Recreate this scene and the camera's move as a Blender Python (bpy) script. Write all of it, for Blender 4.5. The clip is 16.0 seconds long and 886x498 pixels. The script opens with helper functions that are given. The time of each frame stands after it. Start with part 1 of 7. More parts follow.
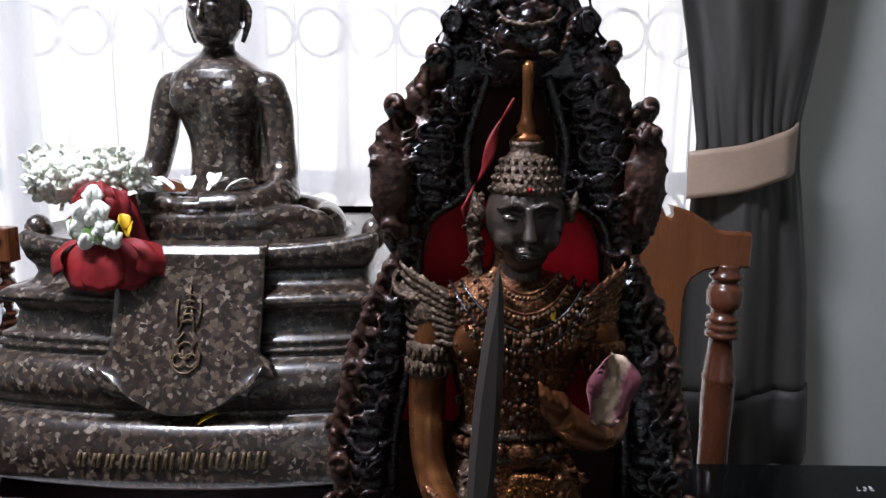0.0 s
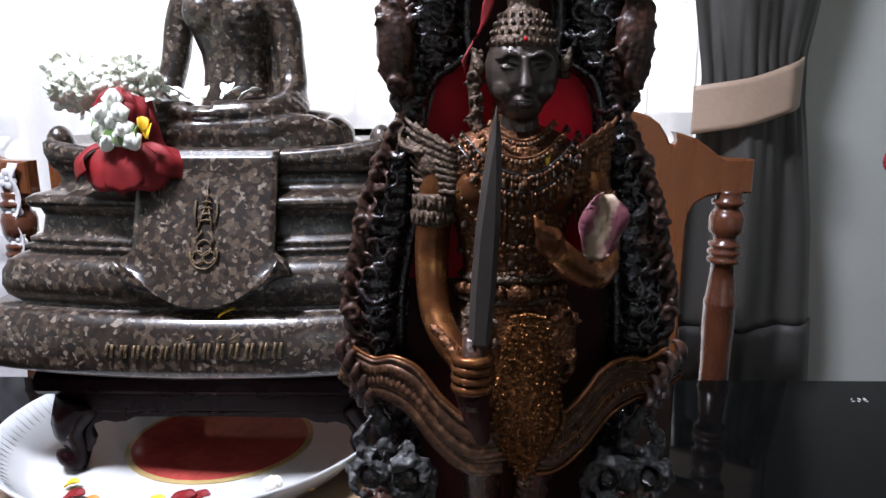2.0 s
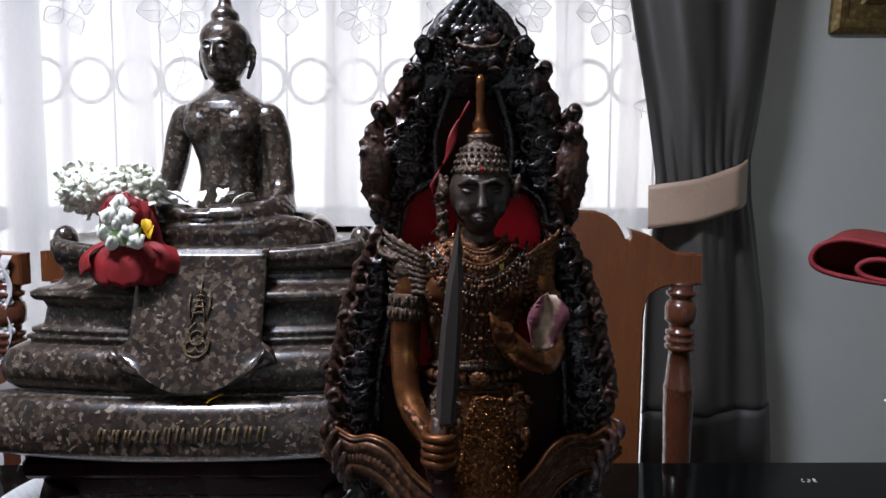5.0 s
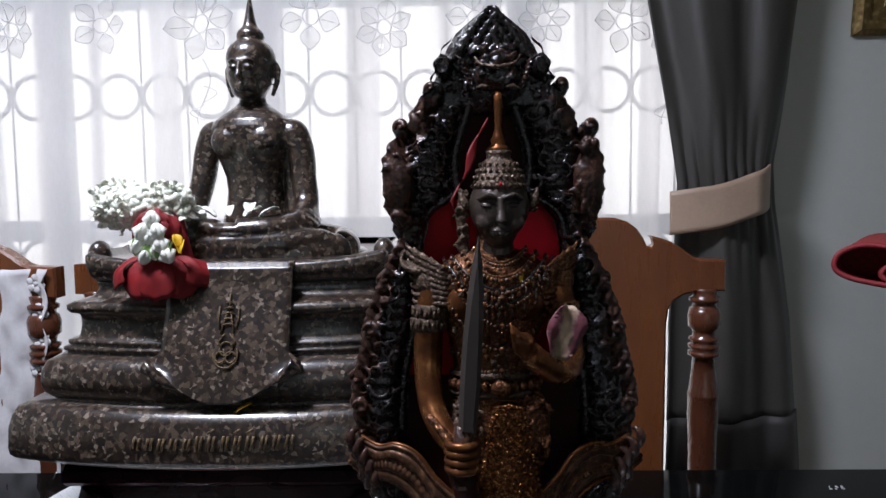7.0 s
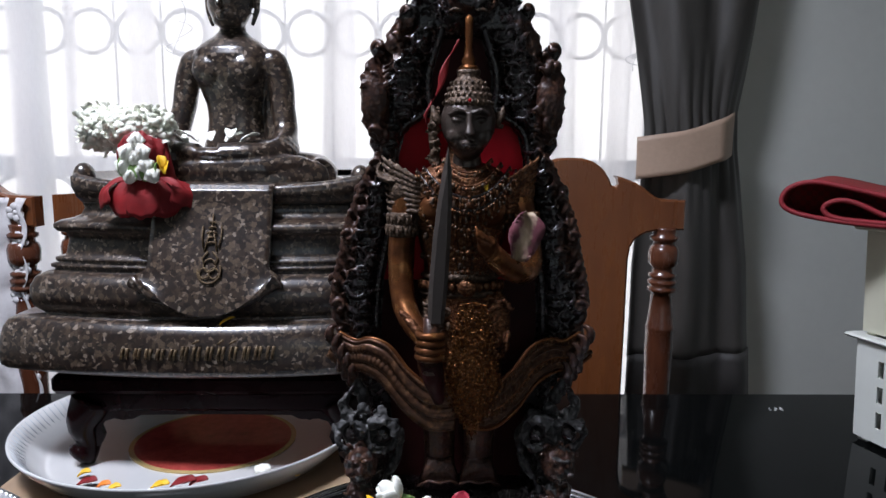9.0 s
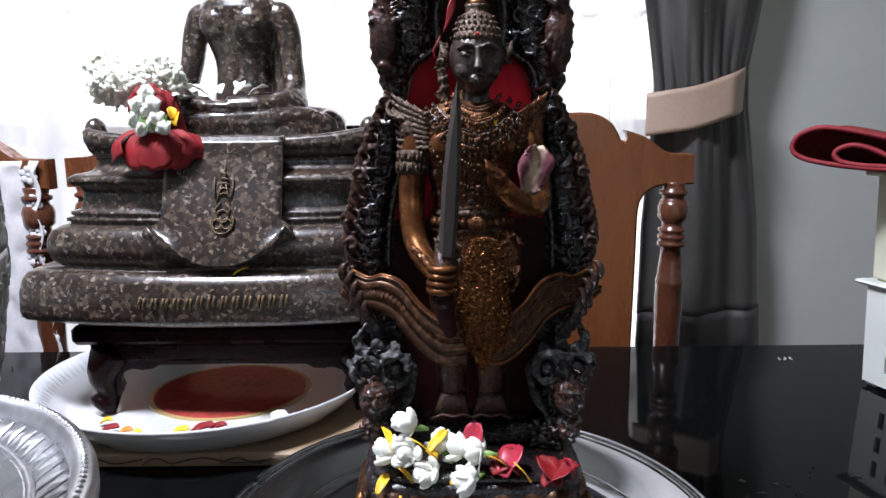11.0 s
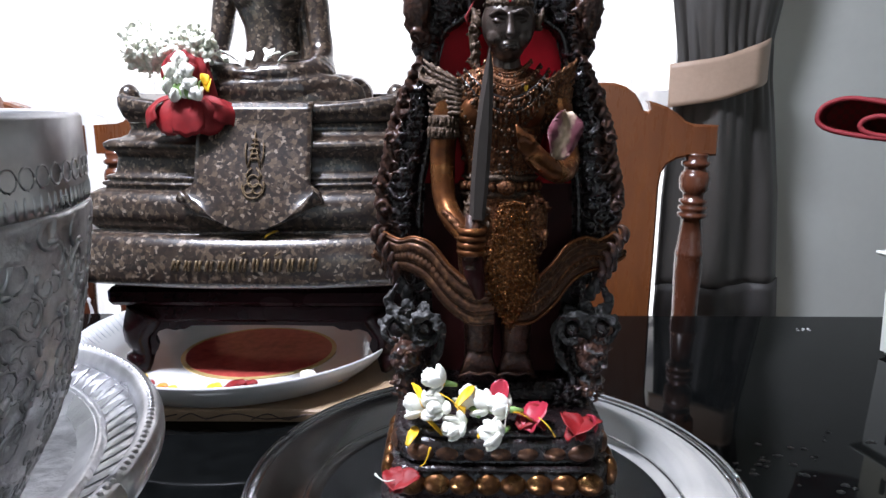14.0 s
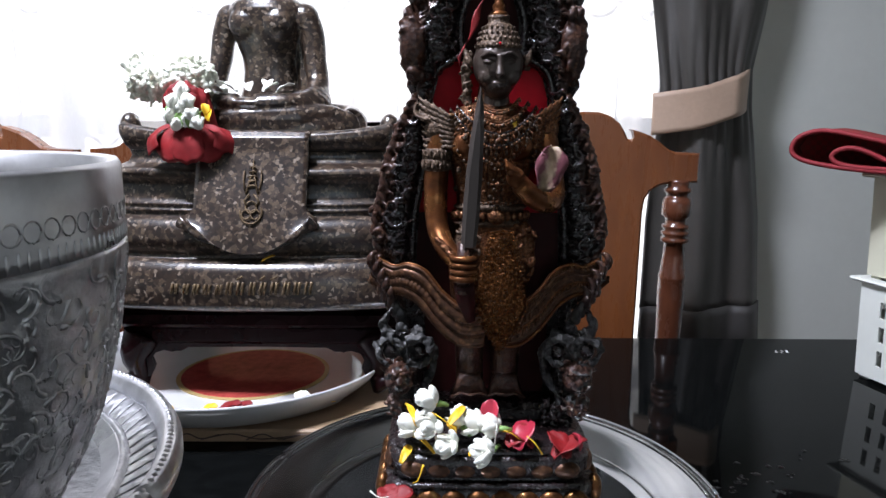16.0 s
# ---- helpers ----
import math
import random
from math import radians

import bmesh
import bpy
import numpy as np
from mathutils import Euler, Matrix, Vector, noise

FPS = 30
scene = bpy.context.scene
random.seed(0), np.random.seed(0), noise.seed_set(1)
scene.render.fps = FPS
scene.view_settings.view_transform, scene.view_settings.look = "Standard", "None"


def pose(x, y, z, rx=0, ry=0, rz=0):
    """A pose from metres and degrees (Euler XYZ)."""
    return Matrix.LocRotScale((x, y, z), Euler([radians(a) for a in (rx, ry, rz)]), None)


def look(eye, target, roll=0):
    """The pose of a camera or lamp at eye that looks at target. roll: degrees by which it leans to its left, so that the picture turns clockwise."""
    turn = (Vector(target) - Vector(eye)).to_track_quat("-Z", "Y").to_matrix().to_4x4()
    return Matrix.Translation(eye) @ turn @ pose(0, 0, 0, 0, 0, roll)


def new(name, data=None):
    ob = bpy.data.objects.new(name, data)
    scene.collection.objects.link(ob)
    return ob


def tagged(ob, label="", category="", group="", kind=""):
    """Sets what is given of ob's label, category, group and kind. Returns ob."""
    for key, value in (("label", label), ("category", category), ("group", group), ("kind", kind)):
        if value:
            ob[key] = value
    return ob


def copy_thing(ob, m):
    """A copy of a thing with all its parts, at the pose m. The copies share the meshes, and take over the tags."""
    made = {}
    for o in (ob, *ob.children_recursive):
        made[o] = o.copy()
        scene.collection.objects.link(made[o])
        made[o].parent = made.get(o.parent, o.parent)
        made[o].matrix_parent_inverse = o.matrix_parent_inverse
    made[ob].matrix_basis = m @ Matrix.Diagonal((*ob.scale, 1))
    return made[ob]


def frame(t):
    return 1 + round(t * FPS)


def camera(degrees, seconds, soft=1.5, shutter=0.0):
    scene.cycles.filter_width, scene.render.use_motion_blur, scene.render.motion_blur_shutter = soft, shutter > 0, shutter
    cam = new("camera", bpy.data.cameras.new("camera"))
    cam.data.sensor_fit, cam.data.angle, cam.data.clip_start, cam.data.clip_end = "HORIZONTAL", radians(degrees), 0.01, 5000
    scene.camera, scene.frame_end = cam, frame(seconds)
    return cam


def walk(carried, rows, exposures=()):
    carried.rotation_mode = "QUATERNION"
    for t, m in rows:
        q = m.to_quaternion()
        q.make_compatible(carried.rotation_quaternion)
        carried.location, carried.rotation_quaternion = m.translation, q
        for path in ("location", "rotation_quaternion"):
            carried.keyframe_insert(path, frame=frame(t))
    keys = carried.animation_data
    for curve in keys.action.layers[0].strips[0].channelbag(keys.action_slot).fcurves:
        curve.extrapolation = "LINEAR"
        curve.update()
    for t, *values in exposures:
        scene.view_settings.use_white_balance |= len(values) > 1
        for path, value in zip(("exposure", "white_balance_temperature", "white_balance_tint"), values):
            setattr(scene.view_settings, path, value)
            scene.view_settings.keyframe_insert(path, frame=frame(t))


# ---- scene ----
cam = camera(66.4, 16.0, 1.5)
PATH = [
    (0, (0.0141, 0.1381, 1.1831), (-0.0021, 2.1116, 0.8588), 0.39),
    (0.5, (0.0261, 0.1093, 1.1865), (0.0359, 2.0838, 0.8681), -0.12),
    (1, (0.0231, 0.0672, 1.1795), (0.0009, 2.0401, 0.8522), -0.93),
    (1.5, (0.0250, 0.0838, 1.1503), (0.0198, 2.0419, 0.7432), 0.12),
    (2, (0.0180, 0.1023, 1.1279), (-0.0253, 2.0581, 0.7121), -0.21),
    (2.5, (0.0170, 0.1014, 1.1291), (-0.0373, 2.0561, 0.7093), 0.05),
    (3, (0.0120, 0.0671, 1.1372), (-0.0071, 2.0486, 0.8663), 0.18),
    (3.5, (0.0210, 0.0495, 1.1413), (0.0120, 2.0411, 0.9578), -0.19),
    (4, (0.0220, 0.0378, 1.1447), (0.0570, 2.0316, 0.9911), 0.06),
    (6.5, (0.0220, 0.0360, 1.1459), (0.0070, 2.0270, 0.9575), -0.21),
    (7, (0.0230, 0.0244, 1.1503), (-0.0150, 2.0187, 1.0048), -0.69),
    (7.5, (0.0200, 0.0187, 1.1530), (0.0280, 2.0150, 1.0324), 0.27),
    (8, (0.0190, 0.0160, 1.1473), (0.0329, 2.0053, 0.9409), 1.09),
    (8.5, (0.0230, -0.0166, 1.1442), (0.0519, 1.9727, 0.9397), 0.44),
    (9, (0.0250, -0.0211, 1.1235), (0.0629, 1.9589, 0.8437), 0.47),
    (9.5, (0.0290, -0.0220, 1.1156), (0.0528, 1.9557, 0.8189), 0.13),
    (12, (0.0190, -0.0380, 1.0913), (0.0297, 1.9190, 0.6793), -0.52),
    (12.5, (0.0160, -0.0409, 1.0927), (0.0217, 1.9133, 0.6669), -0.64),
    (13, (0.0100, -0.0449, 1.0932), (-0.0103, 1.9081, 0.6625), -0.73),
    (13.5, (0.0090, -0.0491, 1.0916), (-0.0153, 1.9019, 0.6523), -0.64),
    (14, (0.0130, -0.0478, 1.0935), (-0.0213, 1.9037, 0.6571), -0.08),
    (14.5, (0.0130, -0.0512, 1.0990), (0.0087, 1.9055, 0.6850), 0.23),
    (15, (0.0120, -0.0706, 1.1053), (0.0467, 1.8937, 0.7307), 0.56),
    (15.5, (0.0090, -0.0738, 1.1037), (0.0127, 1.8896, 0.7231), 0.16),
    (16, (0.0090, -0.0738, 1.1037), (0.0117, 1.8904, 0.7271), 0.35),
]
EXPOSURES = [(0, 0.0), (0.5, -0.1), (1.0, -0.05), (1.5, 0.02), (2.0, 0.36), (2.5, 0.55), (3.0, 0.35), (4, -0.25), (6.5, -0.27), (7.5, -0.50), (9, -0.26), (9.7, -0.08), (12, 0.61), (14.5, 0.58), (16, 0.40)]
walk(cam, [(t, look(eye, target, roll)) for t, eye, target, roll in PATH], EXPOSURES)

# ---- world and light ----
world = bpy.data.worlds.new("world")
scene.world = world
world.use_nodes = True
wn = world.node_tree.nodes
sky = wn.new("ShaderNodeTexSky")
sky.sky_type, sky.sun_disc = "NISHITA", False
sky.sun_elevation, sky.sun_rotation = radians(50), radians(20)
wn["Background"].inputs["Strength"].default_value = 0.08
world.node_tree.links.new(sky.outputs[0], wn["Background"].inputs["Color"])

CEILING_W, DAYLIGHT, BACK_W = 72.0, 2.35, 1.5


def area_lamp(name, m, sx, sy, watts, colour):
    la = bpy.data.lights.new(name, "AREA")
    la.shape, la.size, la.size_y, la.energy, la.color = "RECTANGLE", sx, sy, watts, colour
    ob = new(name, la)
    ob.matrix_world = m
    return ob


area_lamp("ceiling_lamp_light", pose(-0.66, 0.21, 2.532), 0.55, 0.24, CEILING_W, (0.83, 0.87, 1.03))
# weak fill added behind the camera, where no source is known
area_lamp("rear_fill_light", look((0.5, -2.46, 1.5), (0.3, 0, 1.3)), 1.3, 1.2, BACK_W, (0.93, 0.97, 1.0))


# ---- materials ----
class Nodes:
    """A principled material with a few short helpers."""

    def __init__(self, name, rough=0.5, metal=0.0):
        self.m = bpy.data.materials.new(name)
        self.m.use_nodes = True
        self.t = self.m.node_tree
        self.b = self.t.nodes["Principled BSDF"]
        self.set("Roughness", rough), self.set("Metallic", metal)
        self.co = self.t.nodes.new("ShaderNodeTexCoord").outputs["Object"]

    def set(self, key, v):
        self.b.inputs[key].default_value = v

    def link(self, a, b):
        self.t.links.new(a, b)

    def node(self, kind, **inputs):
        n = self.t.nodes.new(kind)
        for k, v in inputs.items():
            n.inputs[k.replace("_", " ")].default_value = v
        return n

    def stretched(self, sx, sy, sz):
        n = self.node("ShaderNodeMapping")
        n.inputs["Scale"].default_value = (sx, sy, sz)
        self.link(self.co, n.inputs["Vector"])
        return n.outputs[0]

    def noise(self, scale, detail=4.0, rough=0.6, co=None):
        n = self.node("ShaderNodeTexNoise", Scale=scale, Detail=detail, Roughness=rough)
        self.link(co or self.co, n.inputs["Vector"])
        return n.outputs["Fac"]

    def voronoi(self, scale, feature="F1", out="Distance", rand=1.0, co=None):
        n = self.node("ShaderNodeTexVoronoi", Scale=scale, Randomness=rand)
        n.feature = feature
        self.link(co or self.co, n.inputs["Vector"])
        return n.outputs[out]

    def ramp(self, fac, stops):
        n = self.t.nodes.new("ShaderNodeValToRGB")
        e = n.color_ramp.elements
        while len(e) < len(stops):
            e.new(0.5)
        for el, (p, c) in zip(e, stops):
            el.position, el.color = p, (*(c if isinstance(c, tuple) else (c, c, c)), 1)
        self.link(fac, n.inputs["Fac"])
        return n.outputs["Color"]

    def mix(self, fac, a, b, kind="MIX"):
        n = self.t.nodes.new("ShaderNodeMix")
        n.data_type, n.blend_type = "RGBA", kind
        for sock, v in ((n.inputs["Factor"], fac), (n.inputs["A"], a), (n.inputs["B"], b)):
            if isinstance(v, (int, float)):
                sock.default_value = v
            elif isinstance(v, tuple):
                sock.default_value = (*v, 1)
            else:
                self.link(v, sock)
        return n.outputs["Result"]

    def colour(self, v):
        if isinstance(v, tuple):
            self.set("Base Color", (*v, 1))
        else:
            self.link(v, self.b.inputs["Base Color"])
        return self

    def rough(self, v):
        self.link(v, self.b.inputs["Roughness"])
        return self

    def bump(self, h, strength, dist):
        n = self.node("ShaderNodeBump", Strength=strength, Distance=dist)
        self.link(h, n.inputs["Height"])
        self.link(n.outputs[0], self.b.inputs["Normal"])
        return self


def varied(name, colour, rough=0.5, metal=0.0, grain=60.0, amount=0.25, bump=0.0, spread=0.1, stretch=(1, 1, 1), coat=0.0):
    """A surface with variation at two scales, in colour, gloss and fine relief."""
    k = Nodes(name, rough, metal)
    co = k.stretched(*stretch)
    fine, broad = k.noise(grain, 5, 0.65, co), k.noise(grain / 9, 3, 0.5, co)
    lo = tuple(c * (1 - amount) for c in colour)
    hi = tuple(min(1, c * (1 + amount)) for c in colour)
    c1 = k.ramp(fine, [(0.3, lo), (0.7, hi)])
    c2 = k.ramp(broad, [(0.3, lo), (0.7, hi)])
    k.colour(k.mix(0.5, c1, c2))
    k.rough(k.ramp(broad, [(0.25, max(0.02, rough - spread)), (0.75, min(1, rough + spread))]))
    if bump:
        k.bump(fine, bump, 0.002)
    if coat:
        k.set("Coat Weight", coat), k.set("Coat Roughness", 0.08)
    return k.m


def stone_mosaic():
    k = Nodes("polished_chip_stone", 0.22)
    wob = k.node("ShaderNodeTexNoise", Scale=90, Detail=2)
    k.link(k.co, wob.inputs["Vector"])
    sc = k.node("ShaderNodeVectorMath")
    sc.operation = "MULTIPLY_ADD"
    sc.inputs[1].default_value = (0.006, 0.006, 0.006)
    k.link(wob.outputs["Color"], sc.inputs[0]), k.link(k.co, sc.inputs[2])
    warp = sc.outputs[0]
    cells = k.voronoi(265, "F1", "Color", co=warp)
    big = k.voronoi(185, "F1", "Color", co=warp)
    sep = k.node("ShaderNodeSeparateColor")
    k.link(cells, sep.inputs[0])
    sep2 = k.node("ShaderNodeSeparateColor")
    k.link(big, sep2.inputs[0])
    a = k.ramp(sep.outputs[0], [(0.0, (0.007, 0.004, 0.003)), (0.4, (0.018, 0.010, 0.007)), (0.65, (0.050, 0.032, 0.021)), (0.86, (0.125, 0.090, 0.064)), (1.0, (0.24, 0.195, 0.155))])
    b = k.ramp(sep2.outputs[1], [(0.0, (0.009, 0.005, 0.004)), (0.6, (0.033, 0.020, 0.013)), (1.0, (0.105, 0.073, 0.048))])
    c = k.mix(k.ramp(sep2.outputs[0], [(0.5, 0.0), (0.62, 1.0)]), a, b)
    edge = k.voronoi(265, "DISTANCE_TO_EDGE", "Distance", co=warp)
    c = k.mix(k.ramp(edge, [(0.0, 0.55), (0.08, 0.0)]), c, (0.012, 0.008, 0.007))
    k.colour(c)
    k.rough(k.ramp(sep.outputs[1], [(0.0, 0.11), (1.0, 0.27)]))
    k.bump(k.mix(0.5, sep.outputs[2], k.noise(30)), 0.12, 0.001)
    k.set("Coat Weight", 1.0), k.set("Coat Roughness", 0.31)
    return k.m


def aged_bronze(name, dark, mid, light, scale, metal, rough=0.38, relief=0.5):
    k = Nodes(name, rough, metal)
    n = k.noise(scale, 6, 0.7)
    v = k.voronoi(scale * 1.6)
    k.colour(k.mix(k.ramp(v, [(0.15, 0.0), (0.55, 0.6)]), k.ramp(n, [(0.32, dark), (0.52, mid), (0.72, light)]), dark))
    k.rough(k.ramp(n, [(0.3, rough + 0.18), (0.7, max(0.1, rough - 0.1))]))
    k.bump(k.mix(0.5, n, v), relief, 0.0012)
    k.set("Specular IOR Level", 0.35)
    return k.m


def polished_wood(name, dark, light, rough=0.28, axis=(1, 1, 1)):
    k = Nodes(name, rough)
    co = k.stretched(*axis)
    n = k.noise(9, 6, 0.65, co)
    f = k.noise(70, 4, 0.6, co)
    k.colour(k.mix(k.ramp(f, [(0.35, 0.0), (0.7, 0.4)]), k.ramp(n, [(0.3, dark), (0.7, light)]), dark))
    k.rough(k.ramp(f, [(0.3, rough - 0.06), (0.7, rough + 0.12)]))
    k.bump(f, 0.06, 0.001)
    k.set("Coat Weight", 0.3), k.set("Coat Roughness", 0.15)
    return k.m


def sheer(name, clear, colour):
    """Sheer cloth: part of the light passes straight through, the rest is scattered."""
    k = Nodes(name)
    t = k.t
    tr, tl, df = (t.nodes.new("ShaderNodeBsdf" + x) for x in ("Transparent", "Translucent", "Diffuse"))
    weave = k.noise(260, 3, 0.7, k.stretched(1, 1, 0.25))
    broad = k.noise(6, 3, 0.5, k.stretched(1, 1, 0.3))
    c = k.mix(0.5, k.ramp(weave, [(0.3, tuple(0.9 * x for x in colour)), (0.7, colour)]), k.ramp(broad, [(0.3, tuple(0.93 * x for x in colour)), (0.7, colour)]))
    k.link(c, tl.inputs[0]), k.link(c, df.inputs[0])
    a, b = t.nodes.new("ShaderNodeMixShader"), t.nodes.new("ShaderNodeMixShader")
    a.inputs[0].default_value = 0.25
    k.link(tl.outputs[0], a.inputs[1]), k.link(df.outputs[0], a.inputs[2])
    b.inputs[0].default_value = clear
    k.link(a.outputs[0], b.inputs[1]), k.link(tr.outputs[0], b.inputs[2])
    k.link(b.outputs[0], t.nodes["Material Output"].inputs["Surface"])
    return k.m


def glow(name, colour, strength, low=None):
    k = Nodes(name)
    e = k.t.nodes.new("ShaderNodeEmission")
    e.inputs["Strength"].default_value = strength
    if low:
        sep = k.node("ShaderNodeSeparateXYZ")
        k.link(k.co, sep.inputs[0])
        n = k.noise(0.7, 3)
        add = k.node("ShaderNodeMath")
        add.operation = "ADD"
        k.link(sep.outputs[2], add.inputs[0]), k.link(n, add.inputs[1])
        k.link(k.ramp(add.outputs[0], [(0.0, low), (1.0, colour)]), e.inputs["Color"])
    else:
        e.inputs["Color"].default_value = (*colour, 1)
    k.link(e.outputs[0], k.t.nodes["Material Output"].inputs["Surface"])
    return k.m


def pane_glass():
    k = Nodes("window_glass", 0.02)
    t = k.t
    tr, gl, mx = t.nodes.new("ShaderNodeBsdfTransparent"), t.nodes.new("ShaderNodeBsdfGlossy"), t.nodes.new("ShaderNodeMixShader")
    gl.inputs["Roughness"].default_value = 0.02
    mx.inputs[0].default_value = 0.06
    k.link(tr.outputs[0], mx.inputs[1]), k.link(gl.outputs[0], mx.inputs[2])
    k.link(mx.outputs[0], t.nodes["Material Output"].inputs["Surface"])
    return k.m


def woven_red():
    k = Nodes("woven_red_mat", 0.75)
    w = k.t.nodes.new("ShaderNodeTexChecker")
    w.inputs["Scale"].default_value = 150
    k.link(k.co, w.inputs["Vector"])
    k.colour(k.mix(k.noise(40), k.mix(w.outputs["Fac"], (0.30, 0.016, 0.018), (0.13, 0.035, 0.02)), (0.24, 0.012, 0.016)))
    k.bump(w.outputs["Fac"], 0.6, 0.001)
    return k.m


def hammered_silver(name, base, rough, scale, relief):
    k = Nodes(name, rough, 1.0)
    v = k.voronoi(scale, "SMOOTH_F1")
    n = k.noise(scale * 0.55, 5, 0.6)
    w = k.noise(scale * 0.2, 3, 0.5)
    k.colour(k.mix(k.ramp(n, [(0.36, 0.0), (0.66, 0.65)]), (base, base, base * 1.02), (base * 0.42, base * 0.42, base * 0.45)))
    k.rough(k.ramp(w, [(0.3, rough - 0.06), (0.7, rough + 0.12)]))
    if relief:
        k.bump(k.mix(0.6, v, n), relief, 0.002)
    return k.m


def glass_top():
    k = Nodes("black_glass", 0.04)
    n, f = k.noise(5, 4), k.noise(45, 5, 0.7)
    k.colour(k.ramp(f, [(0.35, (0.002, 0.0022, 0.0022)), (0.75, (0.004, 0.0045, 0.0045))]))
    k.rough(k.mix(0.5, k.ramp(n, [(0.35, 0.02), (0.7, 0.07)]), k.ramp(f, [(0.4, 0.02), (0.8, 0.09)])))
    k.set("IOR", 1.2)
    return k.m


WALL = varied("painted_plaster", (0.505, 0.52, 0.485), 0.75, grain=40, amount=0.035, bump=0.08)
CEIL = varied("ceiling_paint", (0.72, 0.72, 0.70), 0.8, grain=40, amount=0.03)
FLOOR = varied("floor_tile", (0.16, 0.13, 0.10), 0.25, grain=25, amount=0.12)
FRAME_PAINT = varied("window_frame_paint", (0.62, 0.66, 0.70), 0.45, grain=30, amount=0.06)
IRON = varied("grille_paint", (0.42, 0.45, 0.47), 0.5, grain=50, amount=0.1)
GLASS = pane_glass()
SHEER = sheer("sheer_voile", 0.33, (0.93, 0.915, 0.92))
LACE_FILL = sheer("embroidery_fill", 0.55, (0.86, 0.85, 0.85))
LACE = sheer("embroidery_thread", 0.45, (0.88, 0.88, 0.90))
DRAPE = varied("grey_satin_drape", (0.050, 0.046, 0.041), 0.5, grain=160, amount=0.14, bump=0.15, stretch=(1, 1, 0.2))
DRAPE_HEM = varied("dark_hem_cloth", (0.045, 0.042, 0.04), 0.6, grain=150, amount=0.15, bump=0.15)
TIEBACK = varied("beige_satin", (0.42, 0.30, 0.22), 0.45, grain=120, amount=0.1, bump=0.1)
BLACK_GLASS = glass_top()
CHAIR_WOOD = polished_wood("teak_varnish", (0.10, 0.030, 0.010), (0.23, 0.078, 0.025), 0.27, (1, 1, 0.16))
CHAIR_DARK = polished_wood("dark_turned_wood", (0.05, 0.017, 0.009), (0.13, 0.042, 0.02), 0.22, (1, 1, 0.3))
SEAT_CLOTH = varied("seat_cloth", (0.16, 0.09, 0.05), 0.8, grain=120, amount=0.2, bump=0.2)
STONE = stone_mosaic()
GILT = aged_bronze("dull_gilt", (0.07, 0.045, 0.024), (0.16, 0.11, 0.06), (0.30, 0.22, 0.12), 180, 0.35, 0.5, 0.3)
LACQUER = aged_bronze("black_carved_resin", (0.006, 0.003, 0.004), (0.013, 0.008, 0.008), (0.040, 0.016, 0.013), 210, 0.0, 0.25, 0.6)
EDGE_BROWN = aged_bronze("brown_resin", (0.016, 0.007, 0.006), (0.065, 0.028, 0.018), (0.20, 0.105, 0.062), 200, 0.2, 0.28, 0.6)
GREY_RESIN = aged_bronze("dusty_grey_resin", (0.008, 0.008, 0.008), (0.055, 0.054, 0.054), (0.20, 0.19, 0.18), 130, 0.0, 0.5, 0.5)
BRONZE = aged_bronze("bronze_skin", (0.07, 0.024, 0.009), (0.21, 0.075, 0.025), (0.46, 0.20, 0.065), 55, 0.7, 0.28, 0.12)
BRONZE_ORNATE = aged_bronze("carved_bronze", (0.020, 0.008, 0.005), (0.23, 0.090, 0.038), (0.72, 0.38, 0.18), 330, 0.7, 0.30, 1.0)
GOLD_BEAD = aged_bronze("beaded_apron_bronze", (0.014, 0.006, 0.003), (0.24, 0.085, 0.022), (0.74, 0.33, 0.11), 330, 0.8, 0.28, 1.0)
SASH = aged_bronze("brown_sash_bronze", (0.030, 0.013, 0.008), (0.13, 0.060, 0.030), (0.34, 0.18, 0.095), 140, 0.45, 0.34, 0.4)
BRONZE_PALE = aged_bronze("pale_carved_bronze", (0.024, 0.015, 0.010), (0.13, 0.082, 0.052), (0.36, 0.25, 0.18), 300, 0.3, 0.45, 1.0)
DARK_FACE = aged_bronze("dark_bronze_face", (0.036, 0.025, 0.020), (0.070, 0.050, 0.040), (0.115, 0.084, 0.068), 60, 0.35, 0.30, 0.1)
EDGE_BROWN.node_tree.nodes["Principled BSDF"].inputs["Specular IOR Level"].default_value = 0.45
for resin in (LACQUER, DARK_FACE):
    resin.node_tree.nodes["Principled BSDF"].inputs["Specular IOR Level"].default_value = 0.75
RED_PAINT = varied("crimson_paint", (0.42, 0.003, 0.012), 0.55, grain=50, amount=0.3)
GOLD_RUBBED = aged_bronze("rubbed_gold", (0.04, 0.014, 0.006), (0.20, 0.088, 0.030), (0.56, 0.31, 0.11), 120, 0.8, 0.3, 0.3)
# scabbard colour, and the painted shade at both ends of the statue's hollow
DARK_RED = varied("dark_red_tone", (0.030, 0.004, 0.004), 0.6, grain=60, amount=0.35)
for paint in (RED_PAINT, DARK_RED):
    paint.node_tree.nodes["Principled BSDF"].inputs["Specular IOR Level"].default_value = 0.15
BLADE = varied("grey_blade", (0.034, 0.026, 0.022), 0.5, grain=60, amount=0.2, stretch=(1, 1, 0.2))
STEEL = varied("polished_steel", (0.44, 0.45, 0.46), 0.17, 1.0, grain=22, amount=0.08, spread=0.07)
STEEL_MATT = varied("scuffed_steel", (0.52, 0.53, 0.53), 0.2, 1.0, grain=30, amount=0.14, spread=0.1)
SILVER = hammered_silver("chased_aluminium", 0.74, 0.34, 170, 0.9)
